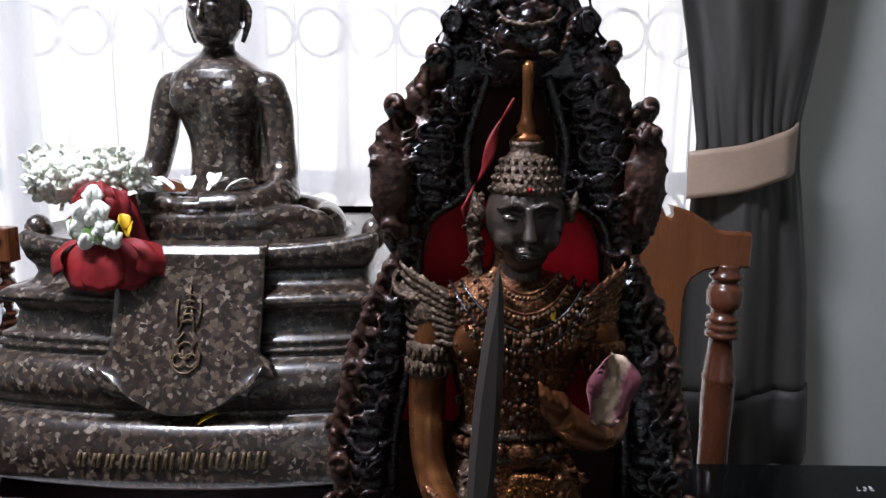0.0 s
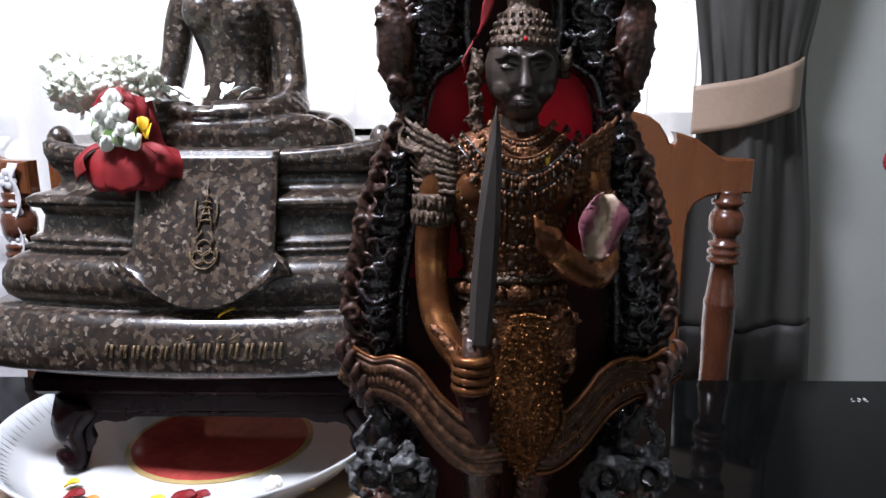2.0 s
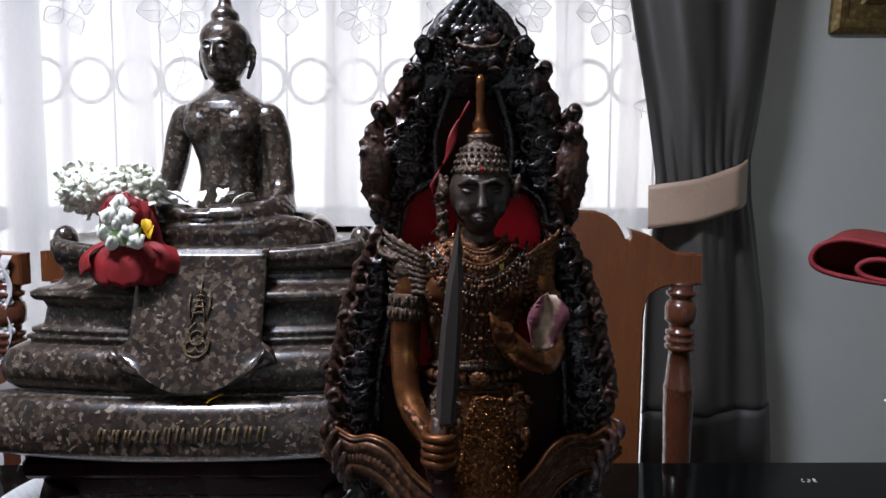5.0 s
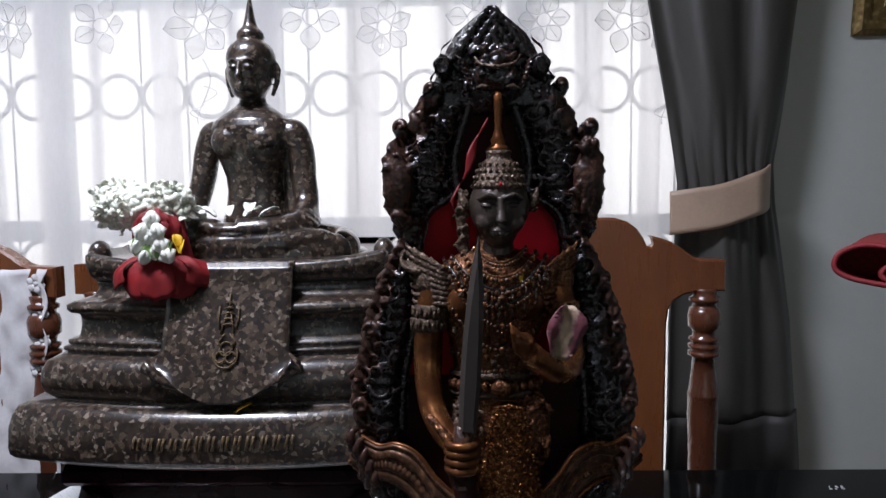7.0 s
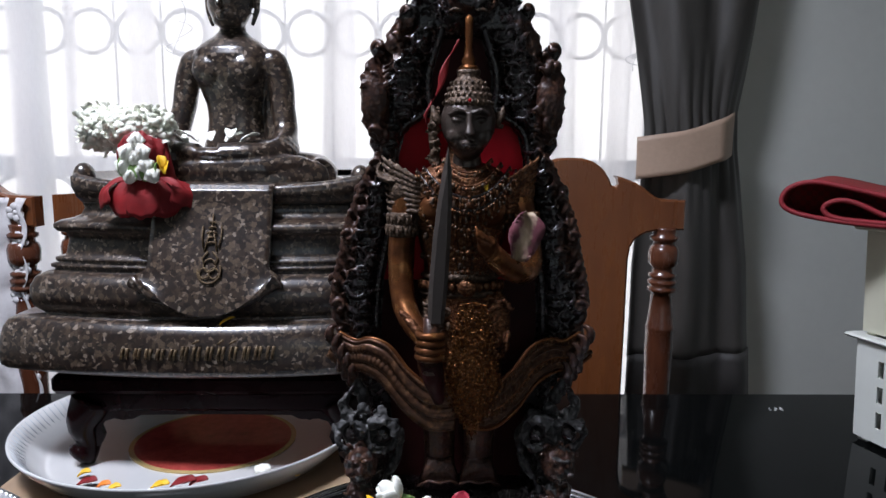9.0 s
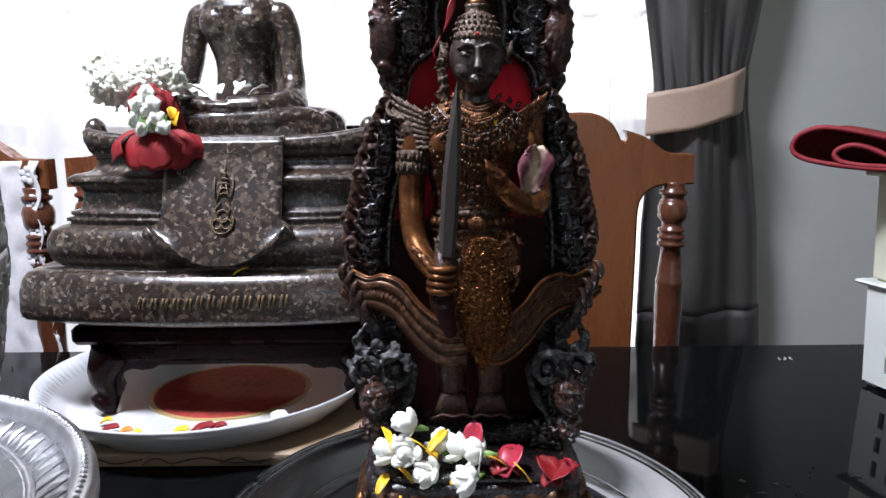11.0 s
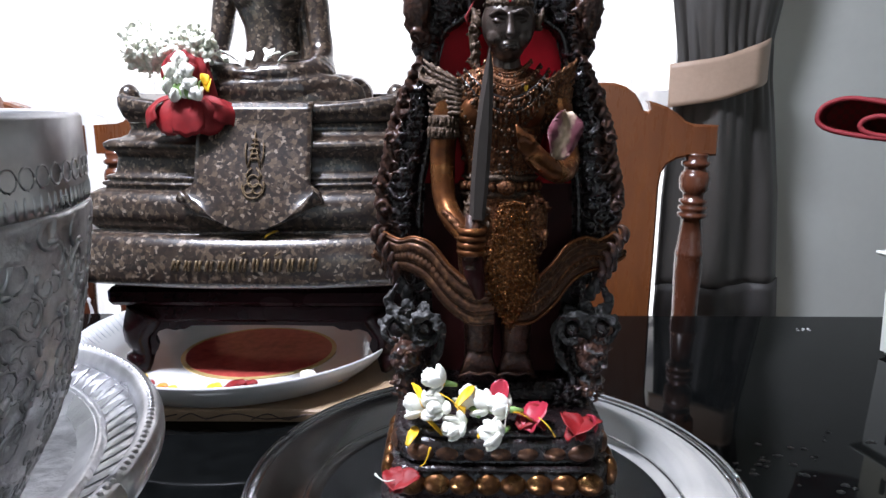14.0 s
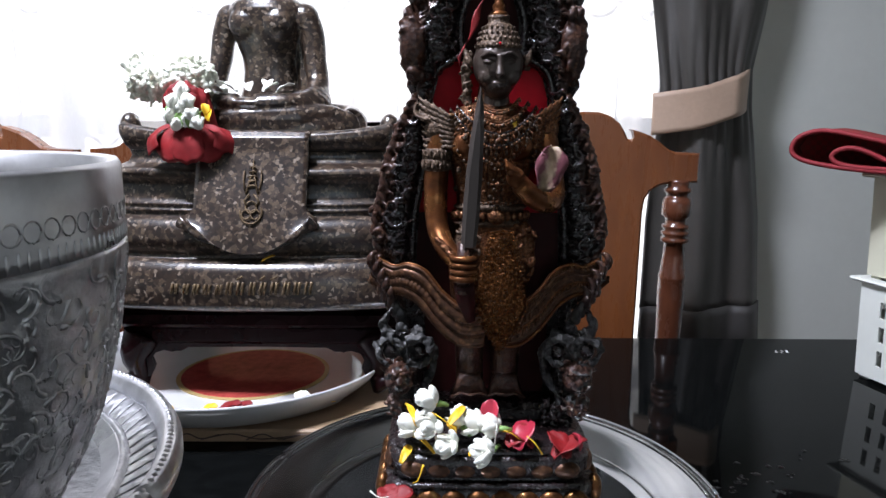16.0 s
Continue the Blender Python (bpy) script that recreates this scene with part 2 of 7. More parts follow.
SILVER_PLAIN = hammered_silver("plain_aluminium", 0.74, 0.30, 60, 0.10)
PORCELAIN = varied("white_melamine", (0.60, 0.60, 0.59), 0.1, grain=30, amount=0.05, spread=0.05, coat=0.5)
PLATE_RED = varied("printed_red", (0.38, 0.06, 0.05), 0.1, grain=90, amount=0.45, spread=0.04)
PLATE_GOLD = varied("printed_gold", (0.45, 0.33, 0.14), 0.15, grain=90, amount=0.2, coat=0.5)
STAND_BLACK = varied("dark_maroon_lacquer", (0.007, 0.0016, 0.002), 0.25, grain=40, amount=0.4, spread=0.08)
STAND_BLACK.node_tree.nodes["Principled BSDF"].inputs["Specular IOR Level"].default_value = 0.12
BOARD = varied("tan_printed_card", (0.32, 0.22, 0.14), 0.5, grain=35, amount=0.18)
INK = varied("dark_print", (0.05, 0.03, 0.025), 0.5)
PRINT_RED = varied("red_print", (0.42, 0.03, 0.035), 0.5)
PLASTIC = varied("white_plastic", (0.66, 0.68, 0.63), 0.38, grain=25, amount=0.05)
PLASTIC_CREAM = varied("cream_plastic", (0.56, 0.55, 0.43), 0.4, grain=25, amount=0.06)
MAT_RED = woven_red()
MAT_EDGE = varied("red_binding", (0.22, 0.012, 0.018), 0.7, grain=150, amount=0.2, bump=0.2)
FRAME_GOLD = aged_bronze("gilt_frame", (0.10, 0.06, 0.02), (0.28, 0.19, 0.07), (0.42, 0.32, 0.15), 45, 0.6, 0.4, 0.5)
PICTURE = varied("dark_print_paper", (0.10, 0.11, 0.10), 0.4, grain=20, amount=0.6)
JASMINE = varied("jasmine_white", (0.80, 0.80, 0.72), 0.55, grain=150, amount=0.06)
POMPOM = varied("cream_blossom", (0.80, 0.81, 0.70), 0.65, grain=200, amount=0.16)
LEAF = varied("calyx_green", (0.20, 0.33, 0.10), 0.5, grain=120, amount=0.25)
YELLOW = varied("marigold_yellow", (0.78, 0.46, 0.02), 0.55, grain=150, amount=0.15)
ORANGE = varied("orange_petal", (0.75, 0.20, 0.02), 0.5, grain=150, amount=0.15)
ROSE = varied("rose_red", (0.19, 0.001, 0.003), 0.65, grain=90, amount=0.35, bump=0.1)
ROSE_PINK = varied("rose_petal_pink", (0.33, 0.02, 0.04), 0.42, grain=70, amount=0.35)
def faded_petal():
    k = Nodes("faded_petal", 0.55)
    sep = k.node("ShaderNodeSeparateXYZ")
    k.link(k.co, sep.inputs[0])
    ab = k.node("ShaderNodeMath")
    ab.operation = "ABSOLUTE"
    k.link(sep.outputs[0], ab.inputs[0])
    wide = k.node("ShaderNodeMath")
    wide.operation = "MULTIPLY_ADD"
    wide.inputs[1].default_value = 85.0
    k.link(ab.outputs[0], wide.inputs[0]), k.link(k.noise(160, 4), wide.inputs[2])
    k.colour(k.ramp(wide.outputs[0], [(0.45, (0.36, 0.27, 0.17)), (0.85, (0.27, 0.18, 0.13)), (1.15, (0.16, 0.045, 0.06))]))
    k.bump(k.noise(240, 3, 0.6, k.stretched(1, 0.15, 1)), 0.3, 0.001)
    return k.m


PALE_PETAL = faded_petal()
BLUE = varied("blue_wrapper", (0.02, 0.05, 0.22), 0.3, grain=30, amount=0.2)
WET = varied("wet_spot", (0.003, 0.003, 0.003), 0.3, grain=60, amount=0.3, bump=0.6)
LACE_CLOTH = varied("white_lace_cotton", (0.62, 0.60, 0.60), 0.8, grain=120, amount=0.12, bump=0.2)
WHITE_PAPER = varied("white_wrapper", (0.7, 0.7, 0.72), 0.4, grain=30, amount=0.05)
BACKDROP = glow("bright_daylight", (0.985, 0.97, 0.985), DAYLIGHT, (0.87, 0.87, 0.89))


# ---- mesh tools ----
class Mesh:
    """Collects vertices and faces, with a material slot for each face."""

    def __init__(self):
        self.v, self.f, self.mi, self.sm = [], [], [], []

    def add(self, vs, fs, mi=0, smooth=True):
        o = len(self.v)
        self.v += [tuple(p) for p in vs]
        self.f += [tuple(i + o for i in f) for f in fs]
        self.mi += [mi] * len(fs)
        self.sm += [smooth] * len(fs)

    def merge(self, other, m=None, mi=None):
        vs = [m @ Vector(p) for p in other.v] if m else other.v
        o = len(self.v)
        self.v += [tuple(p) for p in vs]
        self.f += [tuple(i + o for i in f) for f in other.f]
        self.mi += other.mi if mi is None else [mi] * len(other.f)
        self.sm += other.sm

    def box(self, c, s, b=0.0, mi=0, m=None):
        """A box of size s about c, with chamfered edges b."""
        h = [x / 2 for x in s]
        b = min(b, *(0.45 * x for x in s))
        if b <= 0:
            vs = [(c[0] + i * h[0], c[1] + j * h[1], c[2] + k * h[2]) for i in (-1, 1) for j in (-1, 1) for k in (-1, 1)]
            fs = [(0, 1, 3, 2), (4, 6, 7, 5), (0, 4, 5, 1), (2, 3, 7, 6), (0, 2, 6, 4), (1, 5, 7, 3)]
        else:
            vs, ix = [], {}
            for i in (-1, 1):
                for j in (-1, 1):
                    for k in (-1, 1):
                        for a in range(3):
                            d = [h[0] - b, h[1] - b, h[2] - b]
                            d[a] = h[a]
                            ix[i, j, k, a] = len(vs)
                            vs.append((c[0] + i * d[0], c[1] + j * d[1], c[2] + k * d[2]))
            fs = []
            for a in range(3):
                p, q = [x for x in range(3) if x != a]
                for sgn in (-1, 1):
                    def key(u, w):
                        e = [0, 0, 0]
                        e[a], e[p], e[q] = sgn, u, w
                        return ix[(*e, a)]
                    fs.append((key(-1, -1), key(1, -1), key(1, 1), key(-1, 1)))
                for u in (-1, 1):
                    for w in (-1, 1):
                        e0, e1 = [0, 0, 0], [0, 0, 0]
                        e0[a], e1[a] = -1, 1
                        e0[p] = e1[p] = u
                        e0[q] = e1[q] = w
                        fs.append((ix[(*e0, p)], ix[(*e1, p)], ix[(*e1, q)], ix[(*e0, q)]))
            for i in (-1, 1):
                for j in (-1, 1):
                    for k in (-1, 1):
                        fs.append(tuple(ix[i, j, k, a] for a in range(3)))
        if m:
            vs = [m @ Vector(p) for p in vs]
        self.add(vs, fs, mi, False)

    def lathe(self, prof, c=(0, 0, 0), n=32, mi=0, sx=1.0, sy=1.0, m=None, smooth=True):
        """Turns (radius, height) pairs about the vertical through c."""
        vs, fs = [], []
        for r, z in prof:
            for i in range(n):
                a = 2 * math.pi * i / n
                vs.append((c[0] + sx * r * math.cos(a), c[1] + sy * r * math.sin(a), c[2] + z))
        for j in range(len(prof) - 1):
            for i in range(n):
                k = (i + 1) % n
                fs.append((j * n + i, j * n + k, (j + 1) * n + k, (j + 1) * n + i))
        for j in (0, len(prof) - 1):
            if prof[j][0] > 1e-6:
                fs.append(tuple(range(j * n, j * n + n)))
        if m:
            vs = [m @ Vector(p) for p in vs]
        self.add(vs, fs, mi, smooth)

    def ball(self, c, r, n=14, k=9, mi=0, m=None):
        prof = [(max(1e-7, math.sin(math.pi * j / k)), -math.cos(math.pi * j / k)) for j in range(k + 1)]
        t = Matrix.Translation(c) @ (m or Matrix()) @ Matrix.Diagonal((*r, 1))
        self.lathe(prof, (0, 0, 0), n, mi, m=t)

    def tube(self, pts, rad, n=7, mi=0, flat=1.0, up=(0, 1, 0)):
        """Sweeps a round section along pts; rad is a number or one for each point."""
        pts = [Vector(p) for p in pts]
        rad = [rad] * len(pts) if isinstance(rad, (int, float)) else rad
        vs, fs = [], []
        for i, p in enumerate(pts):
            d = (pts[min(i + 1, len(pts) - 1)] - pts[max(i - 1, 0)]).normalized()
            u = Vector(up)
            if abs(d.dot(u)) > 0.95:
                u = Vector((1, 0, 0))
            s = d.cross(u).normalized()
            w = s.cross(d).normalized()
            for j in range(n):
                a = 2 * math.pi * j / n
                vs.append(p + s * math.cos(a) * rad[i] + w * math.sin(a) * rad[i] * flat)
        for i in range(len(pts) - 1):
            for j in range(n):
                k = (j + 1) % n
                fs.append((i * n + j, i * n + k, (i + 1) * n + k, (i + 1) * n + j))
        fs += [tuple(range(n)), tuple(range((len(pts) - 1) * n, len(pts) * n))]
        self.add(vs, fs, mi)

    def slab(self, outline, y0, y1, mi=0, b=0.0, smooth=False):
        """Extrudes an outline of (x, z) pairs from y0 (front) to y1, with a chamfer b on the front."""
        n = len(outline)
        cx, cz = sum(p[0] for p in outline) / n, sum(p[1] for p in outline) / n
        rings = [[(x, y1, z) for x, z in outline]]
        if b:
            rings.append([(x, y0 + b, z) for x, z in outline])
            sh = []
            for i in range(n):
                (ax, az), (bx, bz) = outline[i - 1], outline[(i + 1) % n]
                tx, tz = bx - ax, bz - az
                ln = math.hypot(tx, tz) or 1
                nx, nz = -tz / ln, tx / ln
                if nx * (cx - outline[i][0]) + nz * (cz - outline[i][1]) < 0:
                    nx, nz = -nx, -nz
                sh.append((outline[i][0] + b * nx, y0, outline[i][1] + b * nz))
            rings.append(sh)
        else:
            rings.append([(x, y0, z) for x, z in outline])
        vs = [p for r in rings for p in r]
        fs = [tuple(range(n)), tuple(range((len(rings) - 1) * n, len(rings) * n))]
        for j in range(len(rings) - 1):
            for i in range(n):
                k = (i + 1) % n
                fs.append((j * n + i, j * n + k, (j + 1) * n + k, (j + 1) * n + i))
        self.add(vs, fs, mi, smooth)

    def loft(self, rings, mi=0, smooth=True):
        n = len(rings[0])
        fs = [tuple(range(n)), tuple(range((len(rings) - 1) * n, len(rings) * n))]
        for j in range(len(rings) - 1):
            for i in range(n):
                k = (i + 1) % n
                fs.append((j * n + i, j * n + k, (j + 1) * n + k, (j + 1) * n + i))
        self.add([p for r in rings for p in r], fs, mi, smooth)

    def sheet(self, fn, nu, nv, thick=0.0, mi=0):
        """A cloth-like sheet: fn(u, v) gives a place; thick gives it a back."""
        g = [[Vector(fn(i / nu, j / nv)) for j in range(nv + 1)] for i in range(nu + 1)]
        w = nv + 1
        fs = [(i * w + j, (i + 1) * w + j, (i + 1) * w + j + 1, i * w + j + 1) for i in range(nu) for j in range(nv)]
        vs = [p for r in g for p in r]
        if thick:
            o = len(vs)
            back = []
            for i in range(nu + 1):
                for j in range(nv + 1):
                    a = g[min(i + 1, nu)][j] - g[max(i - 1, 0)][j]
                    b = g[i][min(j + 1, nv)] - g[i][max(j - 1, 0)]
                    nn = a.cross(b)
                    nn = nn.normalized() if nn.length > 1e-9 else Vector((0, 1, 0))
                    back.append(g[i][j] + nn * thick)
            vs += back
            fs += [tuple(x + o for x in reversed(f)) for f in fs]
            rim = [i * w for i in range(nu + 1)] + [nu * w + j for j in range(1, w)] + [i * w + nv for i in range(nu - 1, -1, -1)] + [j for j in range(nv - 1, 0, -1)]
            for a, b in zip(rim, rim[1:] + rim[:1]):
                fs.append((a, b, b + o, a + o))
        self.add(vs, fs, mi)

    def data(self, name, mats, recalc=True):
        me = bpy.data.meshes.new(name)
        me.from_pydata(self.v, [], self.f)
        for m in mats if isinstance(mats, (list, tuple)) else [mats]:
            me.materials.append(m)
        me.polygons.foreach_set("material_index", self.mi)
        me.polygons.foreach_set("use_smooth", self.sm)
        if recalc:
            bm = bmesh.new()
            bm.from_mesh(me)
            bmesh.ops.recalc_face_normals(bm, faces=bm.faces)
            bm.to_mesh(me)
            bm.free()
        me.update()
        return me


def part(name, mesh, mats, parent=None, label=""):
    ob = new(name, mesh.data(name, mats) if isinstance(mesh, Mesh) else mesh)
    ob.parent = parent
    if label:
        tagged(ob, label)
    return ob


def thing(name, label, category, m=None, group="", kind=""):
    ob = new(name)
    ob.empty_display_size = 0.05
    if m:
        ob.matrix_world = m
    return tagged(ob, label, category, group, kind)


def fused(mesh, voxel, rounds):
    """Melts the pieces of a mesh into one skin."""
    ob = new("melt", mesh.data("melt", []))
    r = ob.modifiers.new("r", "REMESH")
    r.mode, r.voxel_size = "VOXEL", voxel
    s = ob.modifiers.new("s", "SMOOTH")
    s.iterations, s.factor = rounds, 0.5
    ev = ob.evaluated_get(bpy.context.evaluated_depsgraph_get())
    me = ev.to_mesh()
    out = Mesh()
    out.add([tuple(v.co) for v in me.vertices], [tuple(p.vertices) for p in me.polygons])
    ev.to_mesh_clear()
    old = ob.data
    bpy.data.objects.remove(ob)
    bpy.data.meshes.remove(old)
    return out


def smooth_line(pts, n):
    """n + 1 places on a smooth curve through pts."""
    pts = [Vector(p) for p in pts]
    out = []
    for i in range(n + 1):
        t = i / n * (len(pts) - 1)
        k = min(int(t), len(pts) - 2)
        f = t - k
        p0, p1, p2, p3 = pts[max(k - 1, 0)], pts[k], pts[k + 1], pts[min(k + 2, len(pts) - 1)]
        out.append(0.5 * ((2 * p1) + (p2 - p0) * f + (2 * p0 - 5 * p1 + 4 * p2 - p3) * f * f + (3 * p1 - p0 - 3 * p2 + p3) * f ** 3))
    return out


def lerp_table(table, x):
    for (a, va), (b, vb) in zip(table, table[1:]):
        if x <= b:
            f = (x - a) / (b - a)
            return va + (vb - va) * f
    return table[-1][1]


# ---- the room ----
Y_WALL, X_EAST, X_WEST, Y_SOUTH, Z_CEIL = 1.62, 2.3, -2.6, -2.5, 2.6
WIN_L, WIN_R, WIN_B, WIN_T = -1.75, 0.66, 0.30, 2.15

m = Mesh()
m.box((-0.15, -0.44, -0.05), (5.3, 4.5, 0.1))
tagged(part("floor", m, FLOOR), "pale polished floor tiles", "floor", kind="structure")
m = Mesh()
m.box((-0.15, -0.44, Z_CEIL + 0.05), (5.3, 4.5, 0.1))
tagged(part("ceiling", m, CEIL), "plain white painted ceiling", "ceiling", kind="structure")
m = Mesh()
yc = Y_WALL + 0.06
m.box(((X_WEST - 0.1 + WIN_L) / 2, yc, 1.3), (WIN_L - X_WEST + 0.1, 0.12, 2.6))
m.box(((X_EAST + 0.1 + WIN_R) / 2, yc, 1.3), (X_EAST + 0.1 - WIN_R, 0.12, 2.6))
m.box(((WIN_L + WIN_R) / 2, yc, WIN_B / 2), (WIN_R - WIN_L, 0.12, WIN_B))
m.box(((WIN_L + WIN_R) / 2, yc, (WIN_T + 2.6) / 2), (WIN_R - WIN_L, 0.12, 2.6 - WIN_T))
tagged(part("wall_north", m, WALL), "grey-green painted plaster wall with a wide window", "wall", kind="structure")
for nm, c, s in (("wall_east", (X_EAST + 0.05, -0.44, 1.3), (0.1, 4.12, 2.6)), ("wall_west", (X_WEST - 0.05, -0.44, 1.3), (0.1, 4.12, 2.6))):
    m = Mesh()
    m.box(c, s)
    tagged(part(nm, m, WALL), "grey-green painted plaster wall", "wall", kind="structure")
# unseen wall; its opening is added to hold the rear fill lamp
m = Mesh()
for x0, x1, z0, z1 in ((X_WEST, -0.2, 0, 2.6), (1.2, X_EAST, 0, 2.6), (-0.2, 1.2, 0, 0.85), (-0.2, 1.2, 2.15, 2.6)):
    m.box(((x0 + x1) / 2, Y_SOUTH - 0.06, (z0 + z1) / 2), (x1 - x0, 0.12, z1 - z0))
tagged(part("wall_south", m, WALL), "grey-green painted plaster wall with an opening", "wall", kind="structure")

m = Mesh()
m.box((-0.5, 4.2, 1.6), (9.0, 0.02, 6.0))
tagged(part("backdrop", m, BACKDROP), "overexposed daylight outside the window", "backdrop", kind="structure")

# window: painted frame, panes and sill
win = thing("window_1", "pale grey painted window with tall glass panes", "window", kind="structure")
yw = Y_WALL + 0.06
uprights = [WIN_L + 0.03, -1.35, -0.945, -0.42, 0.18, WIN_R - 0.03]
for x in uprights:
    m = Mesh()
    m.box((x, yw, (WIN_B + WIN_T) / 2), (0.055, 0.06, WIN_T - WIN_B), 0.004)
    part("window_frame", m, FRAME_PAINT, win)
for z, h in ((WIN_B + 0.03, 0.06), (1.085, 0.05), (1.655, 0.075), (WIN_T - 0.03, 0.06)):
    m = Mesh()
    m.box(((WIN_L + WIN_R) / 2, yw - 0.004, z), (WIN_R - WIN_L, 0.05, h), 0.004)
    part("window_rail", m, FRAME_PAINT, win)
for x0, x1 in zip(uprights, uprights[1:]):
    m = Mesh()
    m.box(((x0 + x1) / 2, yw + 0.012, (WIN_B + WIN_T) / 2), (x1 - x0 - 0.05, 0.005, WIN_T - WIN_B - 0.1))
    part("pane", m, GLASS, win).visible_shadow = False

# iron grille outside the panes
grille = thing("window_grille", "grey painted iron grille with rows of rings", "window grille")
yg = Y_WALL + 0.17
ring = Mesh()
pts = [(0.0545 * math.cos(a * math.pi / 14), 0, 0.0545 * math.sin(a * math.pi / 14)) for a in range(29)]
ring.tube(pts, 0.0060, 8)
ring_data = ring.data("ring", IRON)
bar = Mesh()
bar.tube([(0, 0, WIN_B), (0, 0, WIN_T)], 0.0032, 6)
bar_data = bar.data("bar", IRON)
for xs in (-1.66, -1.542, -1.424, -1.306, -1.187, -1.069, -0.964, -0.846, -0.727, -0.609, -0.410, -0.290, -0.172, -0.054, 0.064, 0.300, 0.417, 0.530):
    for z in (1.426, 1.0, 1.80):
        part("ring", ring_data, None, grille).location = (xs, yg, z)
    part("bar", bar_data, None, grille).location = (xs + 0.059, yg, 0)
for z in (WIN_B + 0.05, 1.74, WIN_T - 0.05):
    m = Mesh()
    m.tube([(WIN_L, yg, z), (WIN_R, yg, z)], 0.006, 6)
    part("cross_bar", m, IRON, grille)

# sheer curtain with embroidered flowers
SHEER_Y = 1.535


def sheer_place(x, z):
    f = 0.019 * math.sin(x * 31 + 0.8 * math.sin(x * 5)) + 0.010 * math.sin(x * 67 + 1.3) + 0.005 * math.sin(x * 12 + z * 2)
    return (x, SHEER_Y + f * (0.6 + 0.3 * (1.9 - z)), z)


sheer_ob = thing("sheer_curtain", "white sheer curtain with embroidered flowers hanging at the window", "curtain")
m = Mesh()
m.sheet(lambda u, v: sheer_place(-1.8 + 2.45 * u, 0.25 + 2.0 * v), 300, 8)
part("voile", m.data("voile", SHEER, False), None, sheer_ob)
# extra voile strips added behind, to imitate the grey shading of folds
for x0, w in ((-1.52, 0.05), (-1.36, 0.09), (-1.17, 0.03), (-1.05, 0.06), (-0.90, 0.04), (-0.80, 0.025), (-0.66, 0.06), (-0.47, 0.03), (-0.40, 0.05), (-0.21, 0.07), (-0.02, 0.03), (0.06, 0.05), (0.20, 0.035), (0.30, 0.06), (0.44, 0.05)):
    m = Mesh()
    m.sheet(lambda u, v: tuple(a + b for a, b in zip(sheer_place(x0 + w * u + 0.012 * math.sin(3 * v + 9 * x0), 0.25 + 2.0 * v), (0, 0.008, 0))), 8, 8)
    part("pleat", m.data("pleat", SHEER, False), None, sheer_ob)
m = Mesh()
m.tube([(-1.85, SHEER_Y, 2.26), (0.95, SHEER_Y, 2.26)], 0.012, 10)
part("curtain_rod", m, FRAME_PAINT, sheer_ob)


def embroidered(cx, cz, size, turn, petals=6, leaf=True):
    m, fill = Mesh(), Mesh()

    def on(x, z):
        p = sheer_place(x, z)
        return (p[0], p[1] - 0.004, p[2])
    for i in range(petals):
        a = turn + 2 * math.pi * i / petals
        loop = []
        for j in range(13):
            t = j / 12
            w = 0.32 * size * math.sin(math.pi * t) * (1 if j <= 12 else -1)
            loop.append((t, w))
        path = loop + [(t, -w) for t, w in reversed(loop)]
        pts = []
        for t, w in path:
            r = size * (0.28 + 0.75 * t)
            pts.append(on(cx + r * math.cos(a) - w * math.sin(a), cz + r * math.sin(a) + w * math.cos(a)))
        m.tube(pts, 0.0013, 4)
        fill.add([(q[0], q[1] + 0.002, q[2]) for q in pts[:13]] + [(q[0], q[1] + 0.002, q[2]) for q in reversed(pts[13:])], [(k, k + 1, k + 14, k + 13) for k in range(12)])
        mid = [on(cx + size * (0.35 + 0.5 * t) * math.cos(a), cz + size * (0.35 + 0.5 * t) * math.sin(a)) for t in (0, 0.5, 1)]
        m.tube(mid, 0.0009, 4)
    m.tube([on(cx + 0.26 * size * math.cos(a * 0.35), cz + 0.26 * size * math.sin(a * 0.35)) for a in range(19)], 0.0014, 4)
    if leaf:
        m.tube([on(cx + 0.02 * math.sin(t * 5), cz - size - 0.012 * t * 12) for t in [i / 10 for i in range(11)]], 0.0011, 4)
        for s, z0 in ((1, 0.06), (-1, 0.1), (1, 0.14)):
            m.tube([on(cx + s * (0.035 * math.sin(t * math.pi)) , cz - size - z0 - 0.035 * t) for t in [i / 8 for i in range(9)]], 0.0011, 4)
    part("embroidered_flower", m, LACE, sheer_ob, "grey-white stitched flower")
    part("flower_fill", fill.data("flower_fill", LACE_FILL, False), None, sheer_ob, "denser white stitched petals")


for i, (fx, fz, s, tn) in enumerate([(-1.12, 1.50, 0.062, 0.3), (-0.955, 1.535, 0.055, 0.8), (-0.76, 1.545, 0.055, 1.2), (-0.535, 1.545, 0.068, 0.2), (-0.29, 1.555, 0.062, 0.9), (-0.13, 1.53, 0.055, 1.4), (0.07, 1.545, 0.055, 0.5), (0.22, 1.54, 0.05, 0.1), (0.395, 1.535, 0.06, 0.7), (0.50, 1.50, 0.04, 0.4)]):
    embroidered(fx, fz, s * 1.12, tn, 5 + i % 2, i % 3 == 0)

# grey drape, gathered by a band
drape = thing("window_drape", "dark grey satin drape gathered by a beige tieback", "curtain")
LEFT = [(0.45, 0.462), (0.59, 0.466), (0.68, 0.467), (0.88, 0.469), (1.07, 0.482), (1.18, 0.486), (1.35, 0.458), (1.47, 0.437), (1.59, 0.417), (1.9, 0.37), (2.3, 0.33)]
